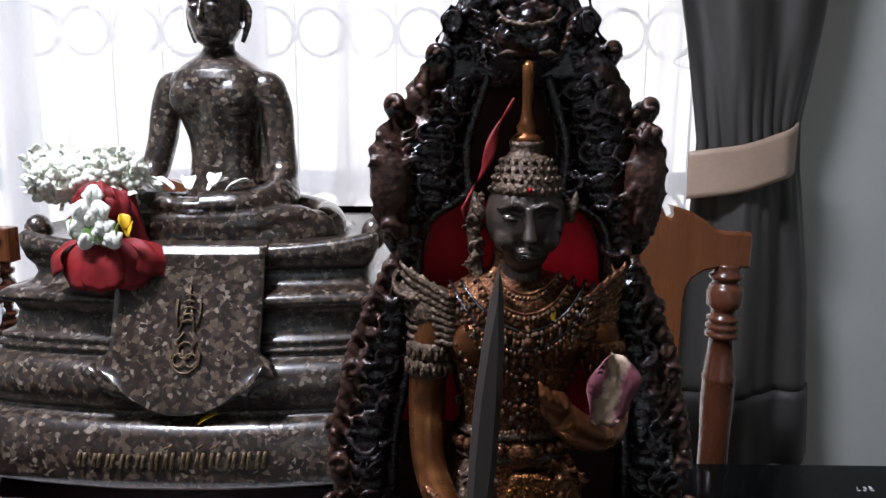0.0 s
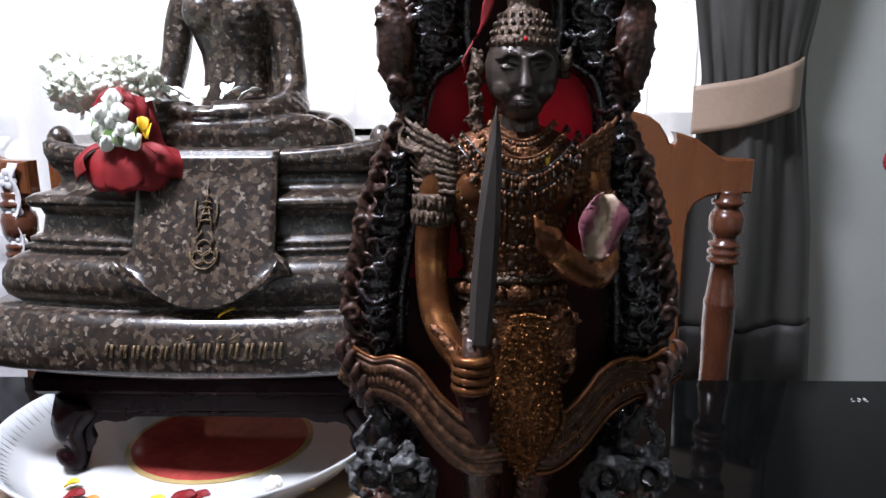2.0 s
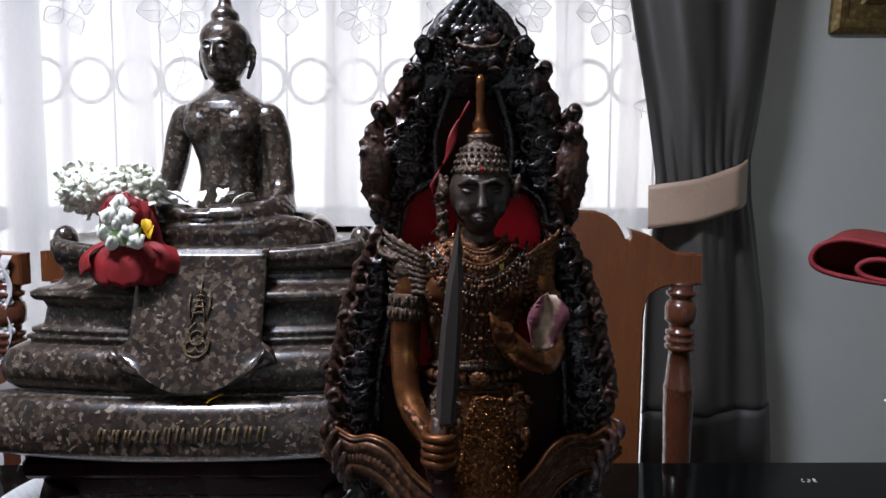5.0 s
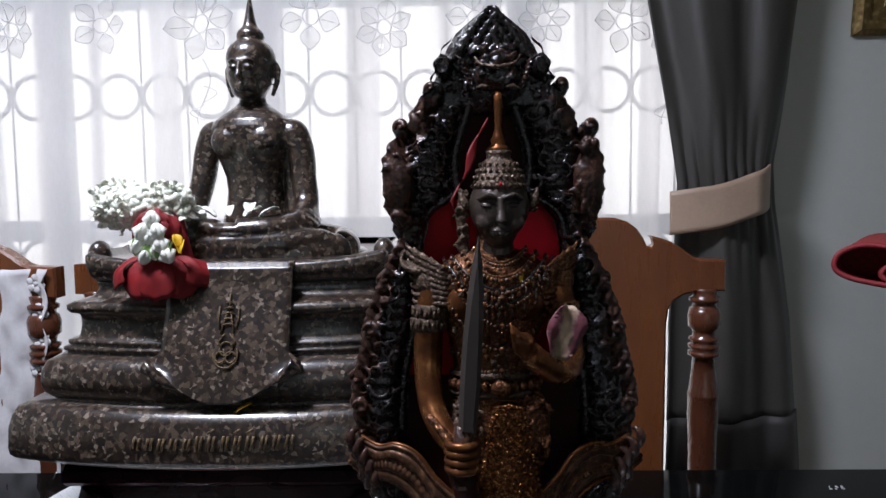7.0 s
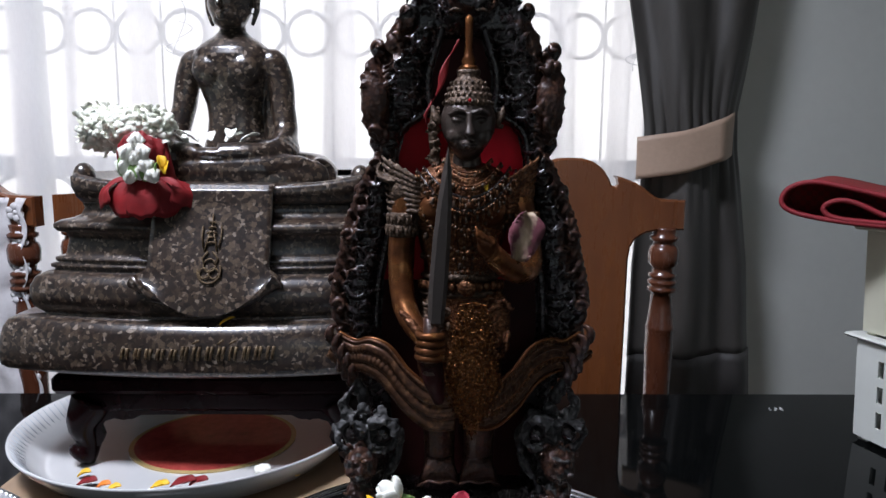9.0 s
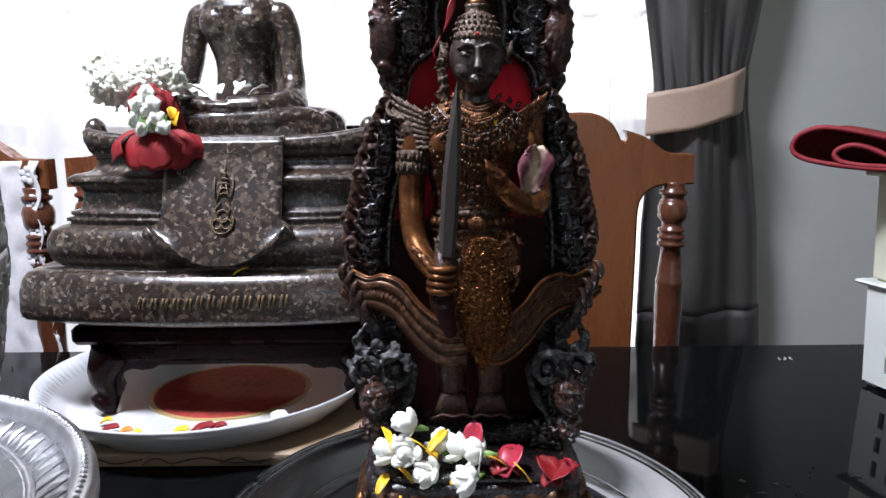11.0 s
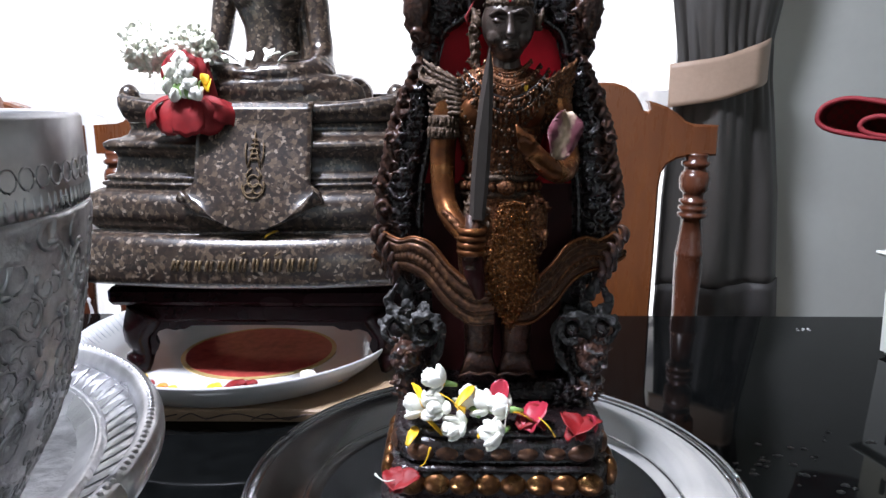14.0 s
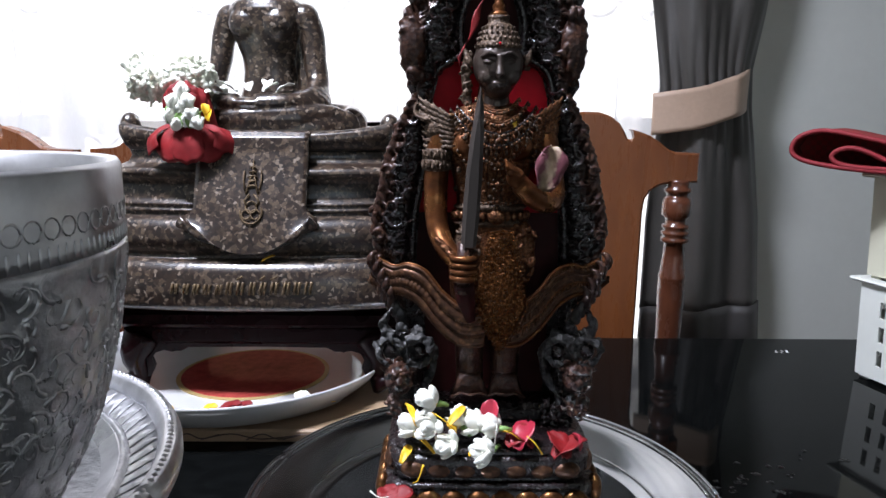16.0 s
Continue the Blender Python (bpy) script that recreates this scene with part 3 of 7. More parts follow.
RIGHT = [(0.45, 0.785), (0.57, 0.778), (0.88, 0.755), (1.07, 0.728), (1.13, 0.718), (1.22, 0.712), (1.39, 0.740), (1.54, 0.762), (1.9, 0.81), (2.3, 0.85)]


def drape_place(u, z, off=0.0):
    """Deep soft folds that lean back to the wall towards the far edge."""
    a, b = lerp_table(LEFT, z), lerp_table(RIGHT, z)
    x = a + (b - a) * u
    wide = min(1.0, abs(z - 1.15) / 0.40 + 0.35)
    flow = u + 0.03 * math.sin(z * 5.0) + 0.05 * (z - 1.15)
    turn = 0.085 * max(0.0, (u - 0.58) / 0.42) ** 1.4
    folds = 0.022 * math.sin(flow * 12 + 0.4) + 0.004 * math.sin(flow * 27 + z * 2.2) + 0.004 * math.sin(flow * 7 + z * 8)
    pinch = 0.004 * math.sin(u * 60 + 2) * max(0.0, 1 - abs(z - 1.15) / 0.22)
    return (x, 1.444 + off + turn - 0.012 * math.sin(u * math.pi) + wide * folds + pinch, z)


m = Mesh()
m.sheet(lambda u, v: drape_place(u, 0.675 + 1.605 * v), 110, 80, 0.004)
part("cloth", m, DRAPE, drape)
m = Mesh()
m.sheet(lambda u, v: drape_place(u, 0.52 + 0.158 * v, -0.004), 110, 8, 0.006)
part("hem", m, DRAPE_HEM, drape, "darker hem band")


def band_place(u, v):
    x = 0.462 + 0.232 * u
    base = 1.072 + 0.060 * u ** 1.15 - 0.006 * math.sin(math.pi * u)
    z = base + 0.089 * v
    y = 1.440 - 0.040 * math.sin(math.pi * (0.12 + 0.80 * u)) ** 0.7 + 0.075 * max(0.0, (u - 0.72) / 0.28) ** 1.6
    return (x, y + 0.003 * math.sin(u * 9 + 2 * v) * (v - 0.3), z + 0.0012 * math.sin(u * 11))


m = Mesh()
m.sheet(band_place, 48, 8, 0.006)
part("tieback", m, TIEBACK, drape, "beige satin tieback band")
m = Mesh()
for v in (0.03, 0.97):
    m.tube([tuple(c + d for c, d in zip(band_place(i / 40, v), (0, -0.001, 0))) for i in range(41)], 0.0016, 5)
part("tieback_piping", m, TIEBACK, drape, "stitched beige edge of the tieback")

# gilt picture frame on the wall
pic = thing("picture_frame", "carved gilt picture frame hanging on the wall", "picture frame", pose(1.42, Y_WALL - 0.035, 1.86, 6, 0, 0))
W, H, T = 0.98, 0.70, 0.095
for sx, sz, ln, hor in ((0, -1, W, True), (0, 1, W, True), (-1, 0, H, False), (1, 0, H, False)):
    m = Mesh()
    prof = [(0.0, 0.0), (0.0, -0.012), (0.012, -0.024), (0.030, -0.020), (0.038, -0.010), (0.062, -0.014), (0.072, -0.022), (0.084, -0.018), (T, -0.004), (T, 0.0)]
    rings = []
    for e in (-1, 1):
        r = []
        for d, y in prof:
            half = ln / 2 - d
            if hor:
                r.append((e * half, y, sz * (H / 2 - d)))
            else:
                r.append((sx * (W / 2 - d), y, e * half))
        rings.append(r)
    m.loft(rings, smooth=False)
    part("moulding", m, FRAME_GOLD, pic)
m = Mesh()
m.box((0, 0.002, 0), (W - 0.17, 0.006, H - 0.17))
part("picture", m, PICTURE, pic, "dim dark print behind glass")

# ceiling light
cl = thing("ceiling_light", "white rectangular ceiling light", "ceiling light", pose(-0.66, 0.21, 2.6))
m = Mesh()
m.box((0, 0, -0.03), (0.72, 0.36, 0.06), 0.008)
part("frame", m, FRAME_PAINT, cl)

# ---- table and chairs ----
TABLE_Z, TABLE_Y = 0.75, 1.0
table = thing("dining_table", "dining table with a black glass top and dark wooden frame", "table")
m = Mesh()
m.box((0.0, 0.30, TABLE_Z - 0.005), (2.3, 1.4, 0.010), 0.002)
part("glass_top", m, BLACK_GLASS, table, "glossy black glass top")
m = Mesh()
m.box((0.0, 0.30, TABLE_Z - 0.03), (2.26, 1.36, 0.04), 0.006)
part("tabletop", m, CHAIR_DARK, table)
for y in (-0.30, 0.90):
    m = Mesh()
    m.box((0, y, 0.65), (2.0, 0.025, 0.10), 0.003)
    part("apron", m, CHAIR_DARK, table)
for x in (-1.02, 1.02):
    for y in (-0.30, 0.90):
        m = Mesh()
        m.lathe([(0.028, 0), (0.034, 0.06), (0.026, 0.1), (0.038, 0.3), (0.044, 0.5), (0.03, 0.54), (0.045, 0.57), (0.045, 0.70)], (x, y, 0), 20)
        part("leg", m, CHAIR_DARK, table)

# spilt drops on the glass
m = Mesh()
random.seed(4)
for i in range(16):
    m.ball((0.538 + random.uniform(-0.012, 0.014), 0.936 + random.uniform(-0.006, 0.006), TABLE_Z + 0.0004), (random.uniform(0.0008, 0.0022),) * 2 + (0.0006,), 8, 4)
tagged(part("water_drop", m, PORCELAIN), "tiny pale drops splashed on black glass", "drops", kind="stuff")


m = Mesh()
random.seed(21)
for cx, cy, n, wide in ((0.300, 0.540, 8, 0.025), (0.344, 0.566, 9, 0.03), (0.350, 0.516, 8, 0.025), (0.42, 0.60, 5, 0.03)):
    for i in range(n):
        x, y, r = cx + random.uniform(-wide, wide), cy + random.uniform(-wide, wide) * 0.7, random.uniform(0.0012, 0.005)
        ring = [(x + r * random.uniform(0.6, 1.3) * math.cos(a), y + r * random.uniform(0.5, 1.2) * math.sin(a)) for a in [k * math.pi / 6 for k in range(12)]]
        m.loft([[(p[0], p[1], TABLE_Z + 0.0001) for p in ring], [(x + 0.8 * (p[0] - x), y + 0.8 * (p[1] - y), TABLE_Z + 0.0007) for p in ring]])
tagged(part("water_splash", m, WET), "small dark water splashes drying on black glass", "water", kind="stuff")


def chair(m4, name="dining_chair", label="", group="chairs along the table"):
    ch = thing(name, label or "varnished teak dining chair with a shaped crest and turned posts", "chair", m4, group)
    half = [(0.0, 0.138), (0.02, 0.1375), (0.04, 0.131), (0.056, 0.119), (0.066, 0.104), (0.0715, 0.092), (0.079, 0.089), (0.086, 0.093), (0.084, 0.102), (0.079, 0.108), (0.092, 0.1045), (0.11, 0.098), (0.128, 0.087), (0.146, 0.073), (0.158, 0.069), (0.20, 0.067), (0.20, 0.016), (0.150, 0.014), (0.132, 0.010), (0.116, 0.000), (0.108, -0.014), (0.105, -0.035), (0.104, -0.18), (0.102, -0.36), (0.098, -0.48)]
    out = half + [(-x, z) for x, z in reversed(half) if x > 0]
    m = Mesh()
    m.slab([(x, z + 0.98) for x, z in out], -0.014, 0.014, 0, 0.004)
    part("backrest", m, CHAIR_WOOD, ch)
    turned = [(0.013, 0.44), (0.016, 0.50), (0.0165, 0.55), (0.0125, 0.60), (0.020, 0.63), (0.0225, 0.66), (0.022, 0.72), (0.0235, 0.765), (0.0245, 0.790), (0.0235, 0.815), (0.0250, 0.820), (0.0250, 0.824), (0.0225, 0.830), (0.0195, 0.86), (0.0175, 0.885), (0.0245, 0.888), (0.0250, 0.894), (0.0190, 0.897), (0.0245, 0.901), (0.0250, 0.906), (0.0190, 0.910), (0.0235, 0.913), (0.0240, 0.918), (0.0175, 0.921), (0.0185, 0.930), (0.0250, 0.936), (0.0255, 0.945), (0.0260, 0.957), (0.0230, 0.967), (0.0195, 0.969), (0.0185, 0.975), (0.0240, 0.978), (0.0245, 0.984), (0.019, 0.987), (0.021, 0.995), (0.021, 1.0)]
    for s in (-1, 1):
        m = Mesh()
        m.lathe([(r, z) for r, z in turned], (s * 0.170, 0, 0), 22)
        part("post", m, CHAIR_DARK, ch)
        m = Mesh()
        m.box((s * 0.170, 0.0, 0.22), (0.036, 0.036, 0.44), 0.003)
        part("leg", m, CHAIR_DARK, ch)
        m = Mesh()
        m.lathe([(0.016, 0), (0.02, 0.05), (0.016, 0.09), (0.024, 0.25), (0.018, 0.36), (0.024, 0.40), (0.024, 0.42)], (s * 0.185, -0.38, 0), 16)
        part("leg", m, CHAIR_DARK, ch)
    m = Mesh()
    m.box((0, -0.19, 0.43), (0.42, 0.43, 0.05), 0.012)
    part("seat_frame", m, CHAIR_WOOD, ch)
    m = Mesh()
    m.box((0, -0.19, 0.47), (0.38, 0.39, 0.04), 0.016)
    part("seat", m, SEAT_CLOTH, ch, "brown padded seat")
    return ch


CHAIR_Y = 1.14
first = chair(pose(0.262, CHAIR_Y, 0))
copy_thing(first, pose(-0.300, CHAIR_Y + 0.01, 0))
copy_thing(first, pose(-0.835, CHAIR_Y - 0.01, 0))
copy_thing(first, pose(-0.432, CHAIR_Y + 0.042, 0, 0, 0, 180))


# white lace cloth hung beside the end chair's post
lace = thing("lace_cloth", "white lace-edged cloth hanging from the chair back", "cloth")


def lace_place(u, v):
    z = 0.62 + 0.425 * v
    edge = -0.650 + 0.012 * abs(math.sin(z * 46)) - 0.010 * math.sin(z * 9)
    return (-0.83 + (edge + 0.83) * u, 1.112 + 0.006 * math.sin(u * 19 + z * 4), z)


m = Mesh()
m.sheet(lace_place, 40, 40, 0.001)
part("cloth", m, LACE_CLOTH, lace)
for i in range(9):
    m = Mesh()
    c = Vector(lace_place(0.93, (i + 0.5) / 9))
    for k in range(6):
        a = k * math.pi / 3 + i
        m.ball(c + Vector((0.010 * math.cos(a), -0.003, 0.010 * math.sin(a))), (0.0062, 0.002, 0.0062), 8, 5)
    m.ball(c + Vector((0, -0.004, 0)), (0.004, 0.002, 0.004), 8, 5)
    part("lace_flower", m, LACE_CLOTH, lace, "raised white lace flower")


# ---- seated stone statue ----
def seated_statue():
    """A seated figure on a tiered, bow-fronted throne, in one mesh; 0 is the middle of its foot."""
    st = Mesh()

    def ring(hw, yf, z, yb=0.16, bow=0.72, dz=0.0):
        pts = []
        n = 30
        for i in range(n + 1):
            t = -1 + 2 * i / n
            x = hw * math.sin(t * math.pi / 2) ** 1 if abs(t) < 1 else hw * t
            e = abs(t)
            round_off = 0.022 * max(0, (e - 0.86) / 0.14) ** 2.5
            pts.append((x, yf + bow * x * x + round_off, z + dz * (abs(x) / hw) ** 3))
        for i in range(1, 6):
            pts.append((hw * (1 - 0.02 * i / 6), yf + bow * hw * hw + 0.022 + (yb - yf - bow * hw * hw - 0.022) * i / 6, z + dz))
        pts.append((hw * 0.95, yb, z + dz)), pts.append((-hw * 0.95, yb, z + dz))
        for i in range(5, 0, -1):
            pts.append((-hw * (1 - 0.02 * i / 6), yf + bow * hw * hw + 0.022 + (yb - yf - bow * hw * hw - 0.022) * i / 6, z + dz))
        return pts
    # (half width, front, height) of the throne's mouldings
    rows = [(0.230, -0.143, -0.003), (0.235, -0.146, 0.001), (0.236, -0.147, 0.008), (0.235, -0.146, 0.028), (0.231, -0.143, 0.042), (0.226, -0.138, 0.050), (0.219, -0.132, 0.0535),
            (0.190, -0.116, 0.0545), (0.194, -0.119, 0.058), (0.200, -0.125, 0.064), (0.203, -0.128, 0.074), (0.202, -0.127, 0.086), (0.197, -0.122, 0.096), (0.188, -0.113, 0.101), (0.181, -0.107, 0.102),
            (0.181, -0.107, 0.105), (0.184, -0.110, 0.106), (0.184, -0.110, 0.109), (0.177, -0.103, 0.110), (0.180, -0.106, 0.113), (0.180, -0.106, 0.116), (0.172, -0.098, 0.117), (0.170, -0.097, 0.122), (0.168, -0.094, 0.136), (0.170, -0.097, 0.143),
            (0.177, -0.103, 0.145), (0.180, -0.106, 0.149), (0.180, -0.106, 0.153), (0.174, -0.100, 0.157), (0.163, -0.090, 0.159), (0.157, -0.084, 0.162), (0.154, -0.080, 0.169), (0.155, -0.082, 0.175)]
    st.loft([ring(*r) for r in rows])
    top = [(0.155, -0.082, 0.1755, 0), (0.160, -0.087, 0.180, 0.003), (0.164, -0.090, 0.187, 0.008), (0.164, -0.090, 0.193, 0.012), (0.160, -0.085, 0.197, 0.012), (0.152, -0.075, 0.198, 0.003)]
    st.loft([ring(a, b, c, dz=d) for a, b, c, d in top])
    for s in (-1, 1):
        st.ball((s * 0.158, -0.045, 0.204), (0.012, 0.014, 0.016), 12, 8)
    # cloth hanging over the front
    prof = [(-0.062, 0.200), (-0.089, 0.199), (-0.096, 0.192), (-0.1, 0.175), (-0.109, 0.150), (-0.121, 0.12), (-0.132, 0.09), (-0.136, 0.075), (-0.138, 0.062)]

    def cloth(u, v):
        t = v * (len(prof) - 1)
        k = min(int(t), len(prof) - 2)
        f = t - k
        y, z = (prof[k][i] + (prof[k + 1][i] - prof[k][i]) * f for i in (0, 1))
        x = 2 * u - 1
        hw = 0.064 if v < 0.66 else 0.064 + 0.013 * min(1, ((v - 0.66) / 0.04)) * (1 - max(0, (v - 0.72) / 0.28) ** 2 * 0.55)
        zz = z + (0.045 * abs(x) ** 2.2 * max(0, (v - 0.70) / 0.30))
        return (x * hw + 0.004, y + 0.7 * (x * hw) ** 2 - 0.002, zz)
    st.sheet(cloth, 22, 60, 0.0075)
    # seat slab under the figure
    st.loft([[(0.128 * k * math.cos(a * math.pi / 18), 0.022 + 0.088 * k * math.sin(a * math.pi / 18), z) for a in range(36)] for k, z in ((0.99, 0.194), (1.02, 0.196), (1.02, 0.2005), (1.0, 0.203), (0.985, 0.204))])

    b = Mesh()
    # folded legs
    for s in (-1, 1):
        b.tube(smooth_line([(s * 0.03, 0.055, 0.222), (s * 0.08, 0.035, 0.221), (s * 0.110, 0.0, 0.217), (s * 0.102, -0.032, 0.213), (s * 0.05, -0.054, 0.210), (s * -0.02, -0.060, 0.210)], 22), [0.022 + 0.003 * math.sin(i / 22 * 3.1) - 0.008 * (i / 22) for i in range(23)], 14, flat=0.72)
    b.tube(smooth_line([(0.100, -0.03, 0.220), (0.04, -0.057, 0.222), (-0.03, -0.060, 0.221), (-0.075, -0.042, 0.217)], 14), [0.016, 0.019, 0.019, 0.018, 0.018, 0.017, 0.017, 0.016, 0.016, 0.015, 0.015, 0.014, 0.013, 0.011, 0.008], 12, flat=0.75)
    b.ball((0, 0.022, 0.220), (0.085, 0.052, 0.019), 22, 10)
    # body
    body = [(0.040, 0.225), (0.0435, 0.245), (0.0405, 0.265), (0.0390, 0.285), (0.0420, 0.303), (0.0500, 0.322), (0.0575, 0.338), (0.0610, 0.352), (0.0620, 0.362), (0.0560, 0.372), (0.0420, 0.382), (0.0260, 0.391), (0.0200, 0.399), (0.0190, 0.410), (0.0195, 0.418)]
    b.lathe([(0.001, 0.224)] + body + [(0.001, 0.417)], (0, 0.028, 0), 30, sx=1.0, sy=0.66)
    for s in (-1, 1):
        b.ball((s * 0.024, 0.005, 0.345), (0.028, 0.020, 0.022), 16, 10)
        b.ball((s * 0.058, 0.028, 0.352), (0.024, 0.021, 0.022), 16, 10)
        b.tube(smooth_line([(s * 0.062, 0.028, 0.354), (s * 0.071, 0.027, 0.332), (s * 0.075, 0.022, 0.300), (s * 0.077, 0.010, 0.266), (s * 0.073, -0.020, 0.247), (s * 0.046, -0.050, 0.242), (s * 0.012, -0.060, 0.240)], 26), [0.0195 - 0.0075 * (i / 26) for i in range(27)], 14)
    b.ball((0, -0.060, 0.240), (0.030, 0.014, 0.0080), 16, 8)
    b.tube([(0.056, 0.034, 0.345), (0.060, 0.036, 0.300), (0.058, 0.030, 0.255)], [0.016, 0.019, 0.018], 12)
    # head
    b.ball((0, 0.022, 0.440), (0.0325, 0.031, 0.037), 22, 14)
    b.ball((0, 0.019, 0.421), (0.0255, 0.0255, 0.022), 18, 12)
    b.ball((0, 0.027, 0.456), (0.0355, 0.033, 0.027), 24, 14)
    b.ball((0, 0.027, 0.484), (0.0200, 0.0190, 0.013), 16, 10)
    b.lathe([(0.0150, 0.486), (0.0125, 0.492), (0.0100, 0.498), (0.0085, 0.503), (0.0062, 0.512), (0.0036, 0.526), (0.0012, 0.538), (0.0004, 0.543)], (0, 0.027, 0), 14)
    for s in (-1, 1):
        b.tube([(s * 0.0350, 0.030, 0.452), (s * 0.0385, 0.031, 0.444), (s * 0.0370, 0.030, 0.428), (s * 0.0300, 0.028, 0.410)], [0.003, 0.0046, 0.0042, 0.003], 8)
        b.tube([(s * 0.004, -0.0090, 0.4475), (s * 0.011, -0.0095, 0.4505), (s * 0.020, -0.004, 0.4475)], [0.0014, 0.0019, 0.0013], 6)
        b.ball((s * 0.0115, -0.0070, 0.4415), (0.0068, 0.0038, 0.0028), 10, 6)
    b.tube([(0, -0.0095, 0.4485), (0, -0.0130, 0.438), (0, -0.0165, 0.4295), (0, -0.0095, 0.4265)], [0.0024, 0.0030, 0.0046, 0.0030], 8)
    b.ball((0, -0.0075, 0.4190), (0.0098, 0.0050, 0.0026), 12, 6)
    b.ball((0, -0.0072, 0.4145), (0.0078, 0.0050, 0.0024), 12, 6)
    skin = fused(b, 0.0017, 4)
    slim = [(0.0, 1.0), (0.243, 1.0), (0.262, 0.90), (0.30, 0.84), (0.36, 0.83), (0.40, 0.82), (0.6, 0.82)]
    drop = [(0.0, 0.009), (0.36, 0.009), (0.392, 0.010), (0.412, 0.017), (0.7, 0.017)]
    skin.v = [(x * lerp_table(slim, z), y * (0.5 + 0.5 * lerp_table(slim, z)), (z if z < 0.24 else 0.24 + (z - 0.24) * 0.95) - lerp_table(drop, z)) for x, y, z in skin.v]
    turned = pose(-0.006, 0.0, 0.0) @ pose(0, 0, 0, 0, 0, -7)
    skin.v = [tuple((turned @ Vector(p)).lerp(Vector(p), 1 - min(1.0, max(0.0, (p[2] - 0.215) / 0.03)))) for p in skin.v]
    st.merge(skin)
    # gilt crest on the cloth: spire, tiers, stag-like stand and a ring of scrolls
    def on_cloth(x, z, lift=0.001):
        for (y0, z0), (y1, z1) in zip(prof, prof[1:]):
            if z1 <= z <= z0:
                return (x, y0 + (y1 - y0) * (z - z0) / (z1 - z0) + 0.7 * x * x - 0.003 - lift, z)
        return (x, prof[-1][0] - 0.003, z)

    def stroke(pts, r):
        st.tube([on_cloth(0.007 + 0.84 * x, 0.135 + 0.88 * (z - 0.135)) for x, z in pts], r * 0.72, 6, 1)
    stroke([(0, 0.172), (0, 0.150)], 0.0012)
    for z, w in ((0.161, 0.0035), (0.155, 0.005), (0.149, 0.0065), (0.143, 0.0055), (0.137, 0.007)):
        stroke([(-w, z), (0, z + 0.002), (w, z)], 0.0016)
    for s in (-1, 1):
        stroke([(s * 0.002, 0.152), (s * 0.005, 0.140), (s * 0.008, 0.128)], 0.0013)
        stroke([(s * 0.0115, 0.158), (s * 0.012, 0.145), (s * 0.0095, 0.132)], 0.0012)
        stroke([(s * 0.003, 0.128), (s * 0.010, 0.120), (s * 0.006, 0.113)], 0.0014)
    for cx, cz, r in ((0, 0.112, 0.0075), (0.006, 0.103, 0.006), (-0.006, 0.103, 0.006)):
        stroke([(cx + r * math.cos(a * 0.45), cz + r * math.sin(a * 0.45)) for a in range(15)], 0.0013)
    stroke([(0.0145 * math.cos(a), 0.106 + 0.0145 * math.sin(a)) for a in [-3.3 + 0.22 * i for i in range(18)]], 0.0015)
    # raised gilt lettering, as plain strokes
    x = -0.083
    k = 0
    while x < 0.078:
        w = 0.0095 if k % 3 else 0.0115
        h = 0.0145
        y = lambda xx: -0.1475 + 0.72 * xx * xx
        if k < 5:
            h = 0.0115
        for a in (0.0, w * 0.45):
            st.tube([(x + a - 0.001, y(x + a) + 0.0004, 0.018), (x + a + 0.0008, y(x + a) + 0.0002, 0.018 + h * 0.6), (x + a + 0.002, y(x + a) + 0.0004, 0.018 + h)], 0.0018, 6, 1)
        if k in (6, 8, 9):
            st.tube([(x, y(x), 0.0355), (x + w * 0.6, y(x + w), 0.0395)], 0.0013, 5, 1)
        x += w + 0.0025
        k += 1
    return st


BX, BY, BZ = -0.214, 0.812, 0.890
seat = part("seated_statue", seated_statue(), [STONE, GILT])
seat.location = (BX, BY, BZ)
tagged(seat, "polished brown chip-stone seated statue on a tiered throne", "statue")


# ---- standing carved statue ----
SX, SY, SZ = 0.048, 0.478, 0.766
NIMBUS = [(0.510, 0.003), (0.502, 0.013), (0.492, 0.023), (0.476, 0.030), (0.460, 0.037), (0.450, 0.049), (0.442, 0.055), (0.432, 0.058), (0.427, 0.064), (0.418, 0.071), (0.405, 0.074), (0.390, 0.074), (0.375, 0.071), (0.364, 0.063), (0.360, 0.061), (0.352, 0.068), (0.335, 0.076), (0.318, 0.083), (0.305, 0.089), (0.285, 0.092), (0.262, 0.098), (0.245, 0.100), (0.228, 0.097), (0.212, 0.091), (0.200, 0.089), (0.185, 0.080), (0.165, 0.080), (0.140, 0.082), (0.110, 0.083), (0.085, 0.082)]
HOLLOW = [(0.458, 0.0), (0.448, 0.013), (0.43, 0.019), (0.415, 0.023), (0.400, 0.023), (0.390, 0.022), (0.384, 0.030), (0.374, 0.043), (0.355, 0.048), (0.33, 0.049), (0.30, 0.052), (0.26, 0.060), (0.22, 0.062), (0.17, 0.055), (0.10, 0.052), (0.06, 0.05)]


def nimbus_half(z):
    return lerp_table([(a, b) for a, b in reversed(NIMBUS)], z)


def hollow_half(z):
    return lerp_table([(a, b) for a, b in reversed(HOLLOW)], z) if z < 0.458 else 0.0


